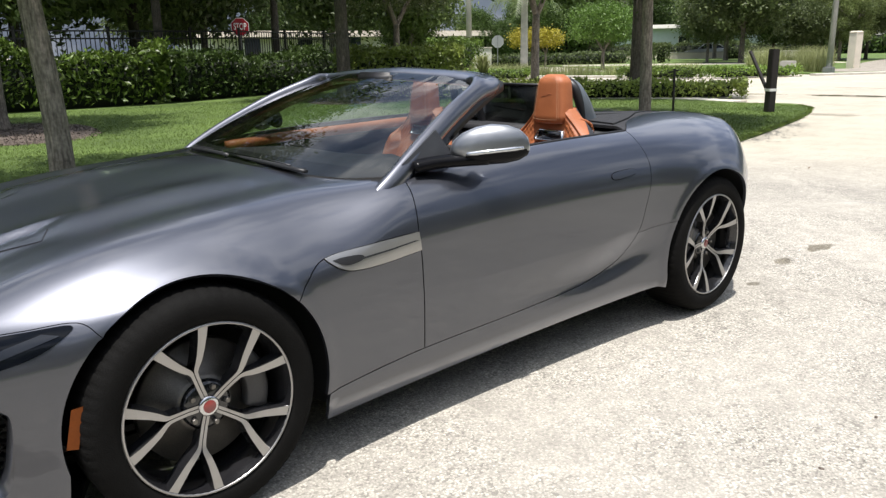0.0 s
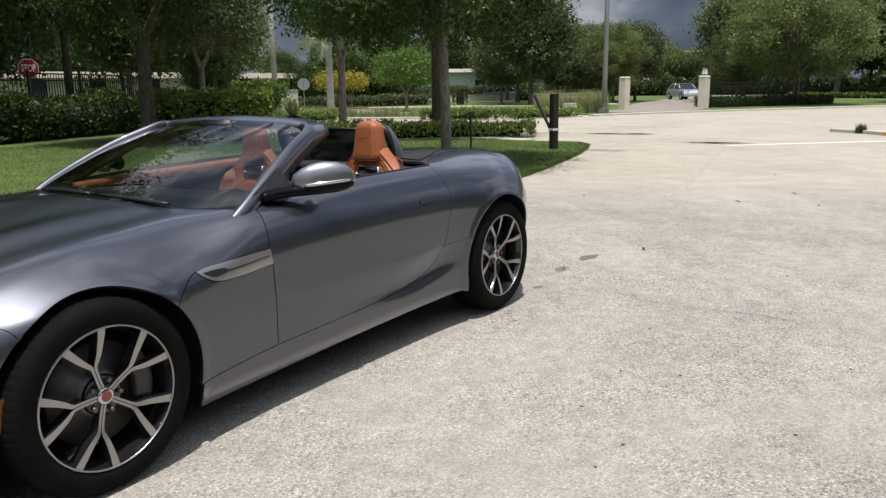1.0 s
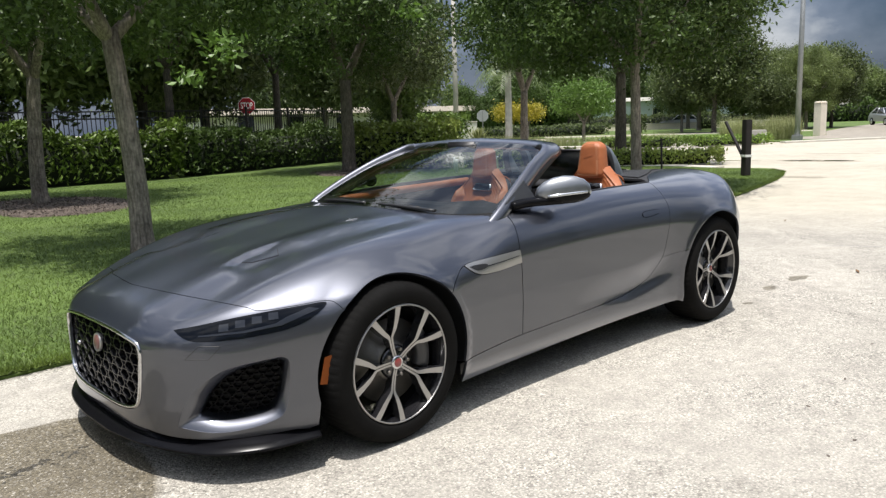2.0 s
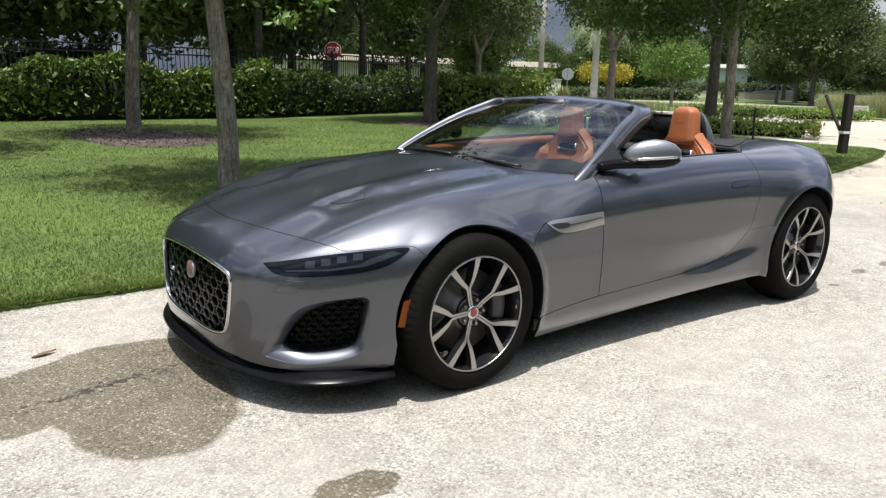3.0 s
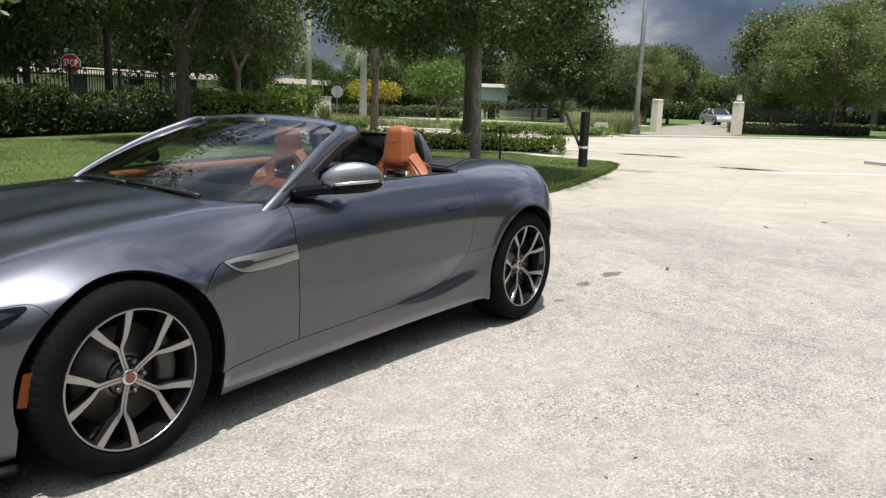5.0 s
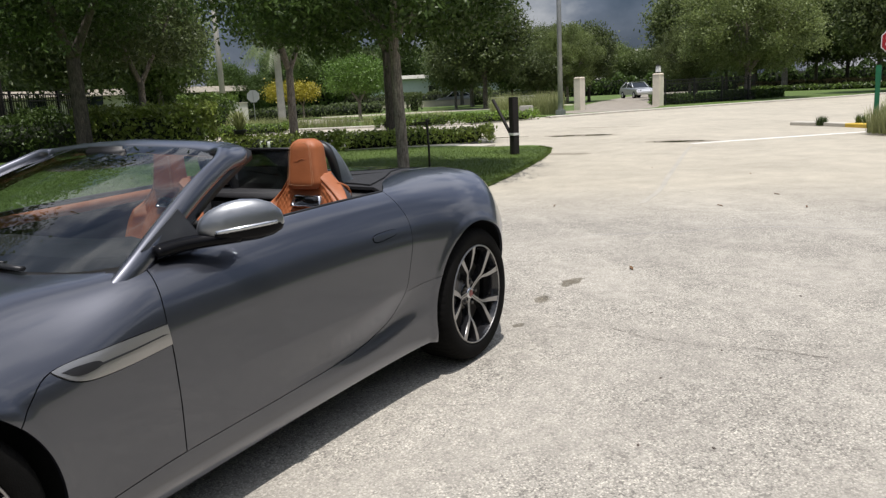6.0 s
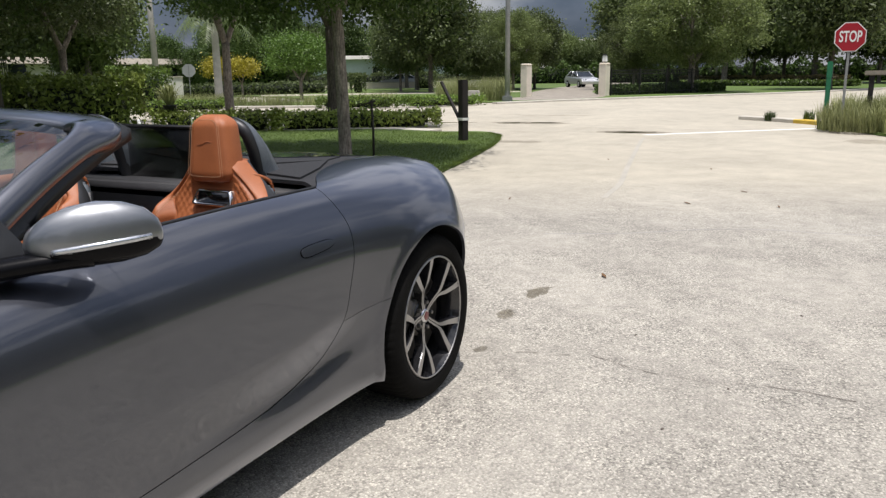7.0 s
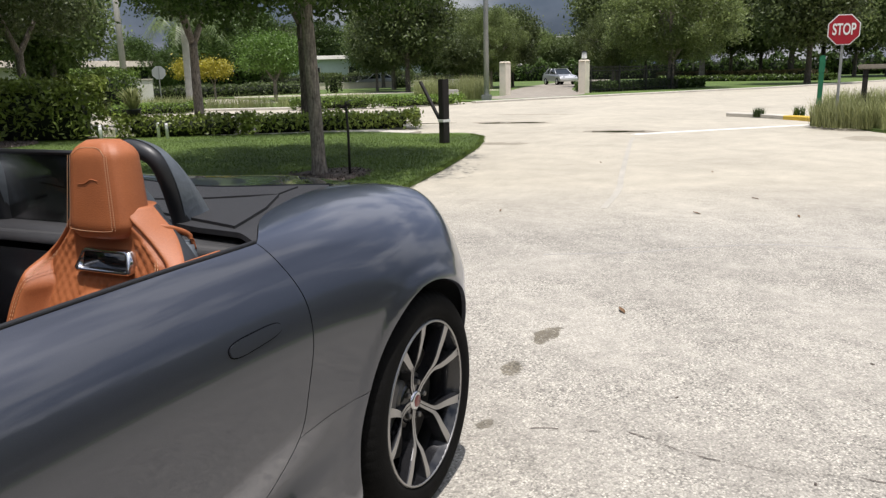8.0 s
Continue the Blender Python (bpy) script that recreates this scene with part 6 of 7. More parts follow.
def tree(label, at, trunk_h, trunk_r, crown, radii, leaves=(260, 46), size=0.055, leaf=LEAF, bark=BARK, lean=(0, 0), fork=3, low=-0.75, spread=0.26, group="", turn=None):
    """A tapered trunk with limbs, and a crown of small leaves in clumps."""
    t = thing("tree", label, "tree", at, rng.uniform(0, 360) if turn is None else turn, group)
    top = Vector((lean[0], lean[1], trunk_h))
    path = smooth_path([(0, 0, -0.05), (lean[0] * 0.25 + 0.02, lean[1] * 0.3, trunk_h * 0.4), tuple(top)], 6)
    n = len(path)
    radii_t = [trunk_r * (1.35 if i == 0 else 1.12 if i == 1 else 1.02 - 0.28 * i / n) for i in range(n)]
    trunk = tube(path, radii_t, 16)
    pts, cen = clumps(leaves[0], leaves[1], crown, radii, spread, low)
    limbs = []
    picks = cen[rng.choice(len(cen), min(fork * 5, len(cen)), replace=False)]
    for i in range(fork):
        a = 2 * math.pi * i / fork + rng.uniform(-0.4, 0.4)
        mid = top + Vector((math.cos(a) * radii[0] * 0.28, math.sin(a) * radii[1] * 0.28, (crown[2] - trunk_h) * 0.55))
        end = top + Vector((math.cos(a) * radii[0] * 0.55, math.sin(a) * radii[1] * 0.55, (crown[2] - trunk_h) * 1.15))
        limbs.append(tube(smooth_path([tuple(top - Vector((0, 0, 0.12))), tuple(mid), tuple(end)], 5), [trunk_r * (0.62 - 0.5 * k / 10) for k in range(11)], 8))
        for j in range(5):
            g = Vector(picks[i * 5 + j]) if i * 5 + j < len(picks) else end
            st = mid.lerp(end, j / 5)
            limbs.append(tube(smooth_path([tuple(st), tuple(st.lerp(g, 0.5) + Vector((0, 0, 0.12))), tuple(g)], 3), [trunk_r * 0.17, trunk_r * 0.14, trunk_r * 0.12, trunk_r * 0.1, trunk_r * 0.08, trunk_r * 0.06, trunk_r * 0.04], 5))
    part("trunk", join(trunk, *limbs), bark, t, "rough bark trunk and limbs")
    leaf_mesh("crown", pts, size, leaf, t, "loose crown of small leaves")
    return t


# near-black core colour stands for the shade inside a hedge
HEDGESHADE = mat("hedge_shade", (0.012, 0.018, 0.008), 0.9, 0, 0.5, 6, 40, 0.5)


def hedge(label, a, b, wide, high, leaf, count, size, wave=0.12):
    """A clipped hedge: thick leaf skin over a core coloured as inner shade."""
    A, B = Vector((*a, 0)), Vector((*b, 0))
    L = (B - A).length
    ang = math.degrees(math.atan2(B.y - A.y, B.x - A.x))
    t = thing("hedge", label, "hedge", (*a, 0), ang)
    u, v, w = rng.random(count), rng.normal(size=count) * 0.28, rng.random(count)
    h = high * (1 + wave * np.sin(u * L * 1.3) * 0.6 + wave * np.sin(u * L * 3.1 + 1) * 0.4)
    z = np.where(rng.random(count) < 0.36, h * (1.03 - 0.16 * rng.random(count)), h * (0.06 + 0.92 * w ** 0.62))
    y = np.where(z > h * 0.86, (rng.random(count) - 0.5) * wide, np.sign(v) * wide * (0.5 - 0.09 * np.abs(rng.normal(size=count))))
    y += 0.07 * np.sin(u * L * 2.2)
    ends = rng.random(count) < min(0.4, 0.9 * wide / (L + wide))
    u = np.where(ends, np.where(rng.random(count) < 0.5, 0.0, 1.0) + rng.normal(size=count) * 0.04 / L, u)
    y = np.where(ends, (rng.random(count) - 0.5) * wide, y)
    pts = np.stack([u * L, y, z], -1) + rng.normal(size=(count, 3)) * 0.04
    leaf_mesh("foliage", pts, size, leaf, t, "dense glossy leaves")
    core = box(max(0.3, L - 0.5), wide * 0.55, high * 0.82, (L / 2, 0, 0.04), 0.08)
    part("shade_core", core, HEDGESHADE, t)
    return t


# the trees on the lawn
kerb_tree = tree("street tree with grey bark beside the kerb", (-0.04, 4.93, 0), 2.4, 0.118, (0.3, 0.2, 3.5), (2.5, 2.4, 1.5), (190, 190), 0.046, lean=(-0.12, 0.05), group="lawn trees", turn=0, spread=0.20)
shoots = np.repeat(np.array([(-0.12, -2.33, 1.94), (-0.40, -2.33, 1.74), (-0.05, -2.2, 2.05), (1.96, -2.33, 2.43)]), 55, 0)
leaf_mesh("young_leaves", shoots + rng.normal(size=(220, 3)) * (0.08, 0.08, 0.05), 0.04, LEAFLIME, kerb_tree, "bright sprays of young leaves")
tree("young tree in a mulch ring", (1.12, 12.7, 0), 2.5, 0.15, (0, 0, 4.4), (2.7, 2.7, 2.0), (260, 130), 0.055, lean=(-0.1, 0.1), group="lawn trees", spread=0.24)
tree("dark-barked tree before the hedge", (9.78, 14.45, 0), 2.7, 0.20, (0.1, 0.3, 5.0), (3.0, 3.1, 2.7), (360, 120), 0.065, bark=DARKBARK, group="lawn trees", fork=4, spread=0.25)
tree("slim pale-barked tree before the hedge", (13.9, 17.3, 0), 2.2, 0.13, (0, 0, 4.3), (2.5, 2.5, 2.2), (260, 80), 0.07, LEAFPALE, group="lawn trees", spread=0.24)
tree("forked street tree over the grass corner", (7.8, 3.75, 0), 2.3, 0.095, (1.3, 0.4, 3.75), (3.3, 3.1, 1.95), (420, 180), 0.048, lean=(-0.1, 0.05), group="lawn trees", turn=34, fork=4, spread=0.22)
tree("dark-barked street tree at the low hedge", (15.15, 8.95, 0), 2.6, 0.17, (0, 0, 4.9), (2.8, 2.8, 2.3), (240, 130), 0.062, bark=DARKBARK, group="lawn trees", fork=4, spread=0.24)
tree("street tree behind the low hedge", (17.2, 14.2, 0), 2.4, 0.15, (0, 0, 4.6), (2.0, 2.0, 2.0), (170, 110), 0.065, LEAF, group="lawn trees", spread=0.22)
for x, y, rx, ry in ((1.05, 11.9, 1.25, 2.3), (9.8, 14.0, 1.3, 1.4), (7.75, 3.65, 0.75, 0.55)):
    ringp = [(x + rx * math.cos(a) * (1 + 0.12 * math.sin(3 * a + x)), y + ry * math.sin(a) * (1 + 0.1 * math.cos(2 * a))) for a in np.linspace(0, 2 * math.pi, 28)[:-1]]
    bed = tagged(part("mulch_bed", prism(ringp, 0.0, 0.06, 0.02), MULCH, None), "brown bark mulch round a tree", "mulch", group="mulch beds")
    k = max(420, int(700 * rx * ry))
    ca, cr = rng.uniform(0, 2 * math.pi, k), np.sqrt(rng.random(k)) * 1.06
    chips = leaf_mesh("bark_litter", np.stack([x + rx * cr * np.cos(ca), y + ry * cr * np.sin(ca), 0.058 + 0.012 * rng.random(k)], -1), 0.028, MULCH, bed, "loose curled bark chips", slim=0.35)
    tagged(chips, kind="stuff")
# added trees: their high crowns cast shade on the hedge
for x, y, k in ((7.5, 20.9, 1.0), (12.4, 22.4, 0.95)):
    tree("tall tree spreading over the fence and hedge", (x, y, 0), 3.4, 0.16, (0, -0.5, 5.9), (3.3 * k, 2.9 * k, 1.9), (230, 150), 0.075, LEAF, DARKBARK, group="fence trees", fork=4, low=-0.5, spread=0.28)
# hedges and fence
hedge("tall glossy clipped hedge along the fence", (-14, 17.6), (6.2, 17.9), 1.2, 1.42, HEDGELEAF, 22000, 0.085, 0.22)
# tree shade over this hedge is put into its dark leaf colour
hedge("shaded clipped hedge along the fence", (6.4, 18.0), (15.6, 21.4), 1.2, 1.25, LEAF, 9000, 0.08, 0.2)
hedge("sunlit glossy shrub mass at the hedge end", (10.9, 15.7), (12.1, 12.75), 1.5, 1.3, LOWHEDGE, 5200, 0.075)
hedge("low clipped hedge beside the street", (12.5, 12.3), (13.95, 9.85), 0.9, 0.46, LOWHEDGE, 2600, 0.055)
hedge("low clipped hedge beyond the street", (25.3, 16.6), (26.6, 13.6), 1.0, 0.40, HEDGELEAF, 2400, 0.06)
hedge("low clipped hedge on the street corner", (26.9, 13.3), (30.2, 11.5), 1.0, 0.40, HEDGELEAF, 2400, 0.06)
hedge("low clipped hedge on the island", (20.0, 21.6), (24.0, 20.4), 0.9, 0.40, HEDGELEAF, 2400, 0.06)
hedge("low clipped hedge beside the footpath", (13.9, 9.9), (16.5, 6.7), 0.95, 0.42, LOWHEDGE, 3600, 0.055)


def fence(a, b, high, label="black iron railing fence behind the hedge"):
    A, B = Vector((*a, 0)), Vector((*b, 0))
    L = (B - A).length
    f = thing("fence", label, "fence", (*a, 0), math.degrees(math.atan2(B.y - A.y, B.x - A.x)))
    for z in (high - 0.06, high - 0.26, 0.2):
        part("rail", box(L, 0.035, 0.04, (L / 2, 0, z)), IRON, f, smooth=False)
    picket = bpy.data.meshes.new("picket")
    bm = box(0.02, 0.02, high - 0.1, (0, 0, 0.05))
    bm.to_mesh(picket)
    bm.free()
    picket.materials.append(IRON)
    postm = bpy.data.meshes.new("fence_post")
    bm = join(box(0.07, 0.07, high + 0.04, (0, 0, 0), 0.005), box(0.09, 0.09, 0.03, (0, 0, high + 0.04), 0.008))
    bm.to_mesh(postm)
    bm.free()
    postm.materials.append(IRON)
    n = int(L / 0.125)
    for i in range(n + 1):
        o = new("fence_post" if i % 19 == 0 else "picket", postm if i % 19 == 0 else picket)
        o.parent = f
        o.matrix_basis = Matrix.Translation((i * L / n, 0, 0))
    return f


fence((-13.5, 18.9), (9.4, 19.6), 2.0)
fence((9.5, 19.6), (15.6, 22.3), 2.0)
fence((42.7, 8.7), (49.5, 4.9), 1.5, "black iron railing fence beside the gate pillar")

# ---- signs, posts, poles ----


def octagon(r, thick, y=0.0):
    bm = bmesh.new()
    ps = [(r * math.cos(radians(22.5 + 45 * i)), r * math.sin(radians(22.5 + 45 * i))) for i in range(8)]
    a = [bm.verts.new((x, y, z)) for x, z in ps]
    b = [bm.verts.new((x, y + thick, z)) for x, z in ps]
    bm.faces.new(a)
    bm.faces.new(list(reversed(b)))
    for i in range(8):
        bm.faces.new((a[i], b[i], b[(i + 1) % 8], a[(i + 1) % 8]))
    bmesh.ops.recalc_face_normals(bm, faces=bm.faces)
    return bm


def stop_sign(at, rz, r, zc, back=False):
    s = thing("stop_sign", "red octagonal stop sign on a steel post" if not back else "back of an octagonal sign on a steel post", "road sign", at, rz, "stop signs")
    part("sign_post", box(0.05, 0.04, zc + r * 0.8, (0, 0.03, 0), 0.005), GALV, s, smooth=False)
    plate = octagon(r, 0.006)
    bmesh.ops.translate(plate, vec=(0, 0, zc), verts=plate.verts)
    p = part("sign_plate", plate, SIGNBACK, s, "alloy sign plate", smooth=False)
    for rr, y, m, nm in ((r * 0.985, -0.004, SIGNWHITE, "sign_border"), (r * 0.93, -0.007, STOPRED, "sign_face")):
        f = octagon(rr, 0.003, y)
        bmesh.ops.translate(f, vec=(0, 0, zc), verts=f.verts)
        part(nm, f, m, p, smooth=False)
    cu = bpy.data.curves.new("stop_word", 'FONT')
    cu.body, cu.align_x, cu.align_y, cu.size, cu.extrude, cu.offset = "STOP", 'CENTER', 'CENTER', r * 0.92, 0.001, r * 0.018
    tmp = new("stop_word", cu)
    me = bpy.data.meshes.new_from_object(tmp)
    bpy.data.objects.remove(tmp)
    w = link("stop_word", me, SIGNWHITE, p, "white STOP lettering", smooth=False)
    w.matrix_basis = Matrix.Translation((0, -0.011, zc)) @ pose(0, 0, 0, 90, 0, 0) @ Matrix.Diagonal((0.60, 1.05, 1, 1))
    return s


stop_sign((17.2, -2.68, 0), -82, 0.325, 1.98)
stop_sign((9.87, 20.2, 0), -25, 0.30, 2.12)
stop_sign((33.6, 31.8, 0), 130, 0.40, 1.75, True)


def post(name, label, cat, at, sx, sy, h, material, rz=0.0, taper=1.0, bevel=0.01):
    t = thing(name, label, cat, at, rz)
    part(name + "_shaft", box(sx, sy, h, (0, 0, 0), bevel, 0, taper), material, t, smooth=False)
    return t


mail = thing("timber_post", "dark timber post with a slanting brace tied by a pale band", "post", (12.45, 4.05, 0.03), 242)
part("shaft", box(0.15, 0.15, 1.18, (0, 0, 0), 0.012), DARKWOOD, mail, smooth=False)
part("brace", box(0.05, 0.06, 1.02, (0, 0, 0), 0.008), DARKWOOD, mail, smooth=False).matrix_basis = pose(-0.07, 0, 0.36, 0, -40, 0)
part("number_band", box(0.168, 0.168, 0.05, (0, 0, 0.40), 0.002), SIGNWHITE, mail, smooth=False)
stick = thing("marker_stake", "thin dark stake standing in the grass", "stake", (7.9, 3.35, 0.03), 0)
part("shaft", tube([(0, 0, 0), (0.01, 0, 0.5), (0.0, 0.01, 0.95)], 0.017, 8), DARKWOOD, stick)
part("cross_bar", tube([(-0.13, 0.02, 0.90), (0.0, 0.0, 0.92), (0.02, -0.05, 0.93)], 0.012, 6), DARKWOOD, stick)
for x, y in ((40.0, 12.85), (42.3, 9.0)):
    g = thing("gate_pillar", "cream stucco gate pillar with a domed cap", "pillar", (x, y, 0), -18, "gate pillars")
    part("shaft", box(0.46, 0.46, 1.76, (0, 0, 0), 0.02), CREAM, g, smooth=False)
    part("cap", box(0.54, 0.54, 0.12, (0, 0, 1.76), 0.05, 0, 0.86), CREAM, g, smooth=False)
lan = thing("gate_lantern", "small lantern on the gate pillar", "lantern", (42.3, 9.0, 1.88), -18)
part("body", box(0.24, 0.24, 0.34, (0, 0, 0.06), 0.02, 0, 0.8), SIGNWHITE, lan, smooth=False)
part("foot", box(0.1, 0.1, 0.07, (0, 0, 0), 0.01), IRON, lan, smooth=False)
part("lid", box(0.28, 0.28, 0.06, (0, 0, 0.40), 0.02, 0, 0.5), IRON, lan, smooth=False)


def pole(label, at, h, r, material, head=False):
    p = thing("lamp_post" if head else "pole", label, "pole", at)
    part("shaft", tube([(0, 0, 0), (0, 0, h * 0.5), (0, 0, h)], [r, r * 0.85, r * 0.65], 12), material, p)
    part("base", box(r * 3, r * 3, 0.3, (0, 0, 0), 0.03), material, p, smooth=False)
    return p


pole("tall grey steel street pole beside the gate", (33.2, 11.3, 0), 9.5, 0.13, GALV)
pole("pale concrete utility pole", (28.4, 29.0, 0), 9.0, 0.17, POLECON)


def palm(label, at, h, r, n_fronds=22, reach=2.3):
    """A grey ringed trunk under a head of arching fronds with many leaflets."""
    p = thing("palm_tree", label, "palm", at)
    prof, k = [], 26
    for i in range(k + 1):
        z = h * i / k
        prof += [(r * (1.15 - 0.3 * i / k), z), (r * (1.10 - 0.3 * i / k), z + 0.03)]
    part("trunk", revolve([(0.0001, 0)] + prof, 16), POLECON, p, "grey ringed palm trunk")
    for f in range(n_fronds):
        a, lift = 2.4 * f, rng.uniform(-0.25, 1.0)
        d = np.array((math.cos(a), math.sin(a), 0.0))
        V, F = [], []
        spine = [np.array((0, 0, h)) + d * reach * u * (1 - 0.22 * u * max(0.0, lift)) + np.array((0, 0, reach * (0.55 * lift * u - 0.75 * u * u))) for u in np.linspace(0.05, 1, 15)]
        sd = np.array((-d[1], d[0], 0.0))
        for i, q in enumerate(spine[:-1]):
            w = reach * 0.30 * math.sin(math.pi * (0.12 + 0.85 * i / 14))
            step = spine[i + 1] - q
            for side in (1, -1):
                for u in (0.0, 0.5):
                    b, n = q + step * u, len(V)
                    e = b + sd * side * w + step * 0.9 - np.array((0, 0, w * rng.uniform(0.3, 0.6)))
                    V += [b, b + step * 0.28, e]
                    F.append((n, n + 1, n + 2))
        raw("frond", V, F, PALMLEAF, p, "", smooth=False)
    return p


palm("grey-trunked palm beyond the street", (31.0, 27.2, 0), 5.0, 0.20)
green = thing("green_marker", "green plastic utility marker post", "marker", (18.0, -2.36, 0), 80)
part("shaft", box(0.10, 0.05, 1.50, (0, 0, 0), 0.01), GREENPOST, green, smooth=False)
part("head", box(0.115, 0.06, 0.34, (0, 0, 1.14), 0.012), GREENPOST, green, smooth=False)
bench = thing("timber_rail", "dark posts with a weathered rail in tall grass", "rail", (18.0, -3.5, 0), 90)
for x in (-0.25, 0.30):
    part("post", box(0.10, 0.10, 1.19, (x, 0, 0), 0.01), DARKWOOD, bench, smooth=False)
part("rail_board", box(1.3, 0.16, 0.10, (-0.2, 0, 1.19), 0.015), GREYWOOD, bench, smooth=False)
util = thing("utility_box", "grey utility cabinet in the grass", "cabinet", (31.4, 12.3, 0.04), 20)
part("body", box(0.9, 0.6, 0.55, (0, 0, 0), 0.03), POLECON, util, smooth=False)
part("label_plate", box(0.16, 0.01, 0.14, (0, -0.305, 0.22)), SIGNWHITE, util, smooth=False)
for x, y, rz in ((12.6, 11.3, 30), (12.35, 10.8, 30), (10.9, 11.2, 0), (11.6, 12.0, 0)):
    s = thing("pipe_stub", "white plastic pipe stub in the lawn", "pipe", (x, y, 0.02), rz, "pipe stubs")
    part("pipe", tube([(0, 0, 0), (0, 0, 0.32), (0.0, 0, 0.36)], [0.035, 0.035, 0.03], 10), SIGNWHITE, s)


def tuft(label, at, r, h, n, material, name="grass_clump"):
    """A clump of long arching blades."""
    t = thing(name, label, "grass", at)
    V, F = [], []
    for i in range(n):
        a, d = rng.uniform(0, 2 * math.pi), r * math.sqrt(rng.random())
        hh, ln = h * rng.uniform(0.5, 1.1), rng.uniform(0.1, 0.5) * h
        b = rng.uniform(0, 2 * math.pi)
        base = np.array((math.cos(a) * d, math.sin(a) * d, 0))
        side = np.array((-math.sin(b), math.cos(b), 0)) * 0.008
        out = np.array((math.cos(b), math.sin(b), 0))
        k = len(V)
        V += [base - side, base + side, base + out * ln * 0.35 + (0, 0, hh * 0.6) + side * 0.8, base + out * ln * 0.35 + (0, 0, hh * 0.6) - side * 0.8, base + out * ln + (0, 0, hh)]
        F += [(k, k + 1, k + 2, k + 3), (k + 3, k + 2, k + 4)]
    raw("blade_mass", V, F, material, t, "", smooth=False)
    return t


for x, y, r, h, n in ((17.6, -3.2, 1.0, 0.62, 2600), (16.6, -4.3, 0.9, 0.6, 2000), (18.7, -3.4, 0.9, 0.75, 2200), (17.7, -4.6, 1.2, 0.7, 2600)):
    tuft("tall unmown grass at the corner", (x, y, 0.04), r, h, n, DRYGRASS)
for x, y in ((34.2, 12.4), (35.2, 13.6), (36.6, 13.4), (37.9, 13.8), (33.9, 14.6), (35.8, 15.4)):
    tuft("ornamental grass tuft beside the gate", (x, y, 0.04), 0.8, 1.15, 700, DRYGRASS)
for x, y in ((24.6, 23.6), (25.4, 21.5), (26.2, 19.6), (27.2, 17.6), (28.6, 16.0), (26.8, 24.5)):
    tuft("grey-green tufts on the street island", (x, y, 0.05), 1.1, 0.6, 600, DRYGRASS)
for x, y, h in ((20.9, -1.05, 0.26), (20.4, -2.0, 0.33)):
    tuft("small weed beside the kerb", (x, y, 0.02), 0.14, h, 150, LEAF, "weed")

planter = thing("planter", "dark pot of spiky grass on a white pipe stand", "planter", (12.75, 12.15, 0.03), -40)
for x in (-0.42, 0.0):
    part("leg", tube([(x, 0, 0), (x, 0, 0.2), (x, 0, 0.42)], 0.03, 10), SIGNWHITE, planter)
part("cross_pipe", tube([(-0.45, 0, 0.42), (-0.2, 0, 0.42), (0.05, 0, 0.42)], 0.03, 10), SIGNWHITE, planter)
part("pot", revolve([(0.0001, 0.42), (0.12, 0.42), (0.17, 0.62), (0.18, 0.64), (0.15, 0.64), (0.14, 0.60), (0.0001, 0.60)], 24), SATIN, planter, "dark round pot")
V, F = [], []
for i in range(160):
    a, r, h = rng.uniform(0, 2 * math.pi), rng.uniform(0.1, 0.42), rng.uniform(0.25, 0.6)
    o, k = np.array((math.cos(a), math.sin(a), 0)), len(V)
    sd = np.array((-math.sin(a), math.cos(a), 0)) * 0.012
    b = np.array((0, 0, 0.60)) + o * 0.05
    m = b + o * r * 0.5 + (0, 0, h * 0.75)
    V += [b - sd, b + sd, m + sd, m - sd, b + o * r + (0, 0, h)]
    F += [(k, k + 1, k + 2, k + 3), (k + 3, k + 2, k + 4)]
raw("spiky_leaves", V, F, DRYGRASS, planter, "pale spiky leaves", smooth=False)

# ---- distance: trees, walls, cars ----
protos = []
for i, (leafm, bk) in enumerate(((LEAFFAR, DARKBARK), (LEAFPALE, BARK), (LEAFFAR, BARK), (LEAF, DARKBARK))):
    protos.append(tree("far broadleaf tree beyond the street", (50 + 9 * i, 24 + 6 * i, 0), 2.4, 0.20, (0, 0, 5.2), (3.4, 3.2, 3.3), (330, 80), 0.14, leafm, bk, low=-0.9, spread=0.5, group="far trees"))
feather = tree("broad feathery olive tree beside the gate", (50.0, 5.4, 0), 1.9, 0.24, (0, 0, 4.6), (4.7, 4.4, 3.2), (210, 300), 0.085, LEAFFEATHER, BARK, low=-0.85, spread=0.38, group="gate trees", fork=5)
for x, y, s in ((54.5, 10.0, 0.66), (58.0, 20.6, 0.78), (64.0, 24.4, 0.85)):
    copy_thing(feather, Matrix.Translation((x, y, 0)) @ pose(0, 0, 0, 0, 0, 61 * x) @ Matrix.Diagonal((s * 0.8, s * 0.8, s * 1.05, 1)))
spots = []
for k in range(20):
    a = radians(-9 + 36 * k / 19)
    spots.append((66 + 5 * math.sin(k * 2.1), a, 1.05 + 0.25 * math.sin(k * 1.7)))
for k in range(17):
    a = radians(27 + 34 * k / 16)
    spots.append((70 + 9 * math.sin(k * 1.3), a, 1.0 + 0.22 * math.sin(k * 2.3)))
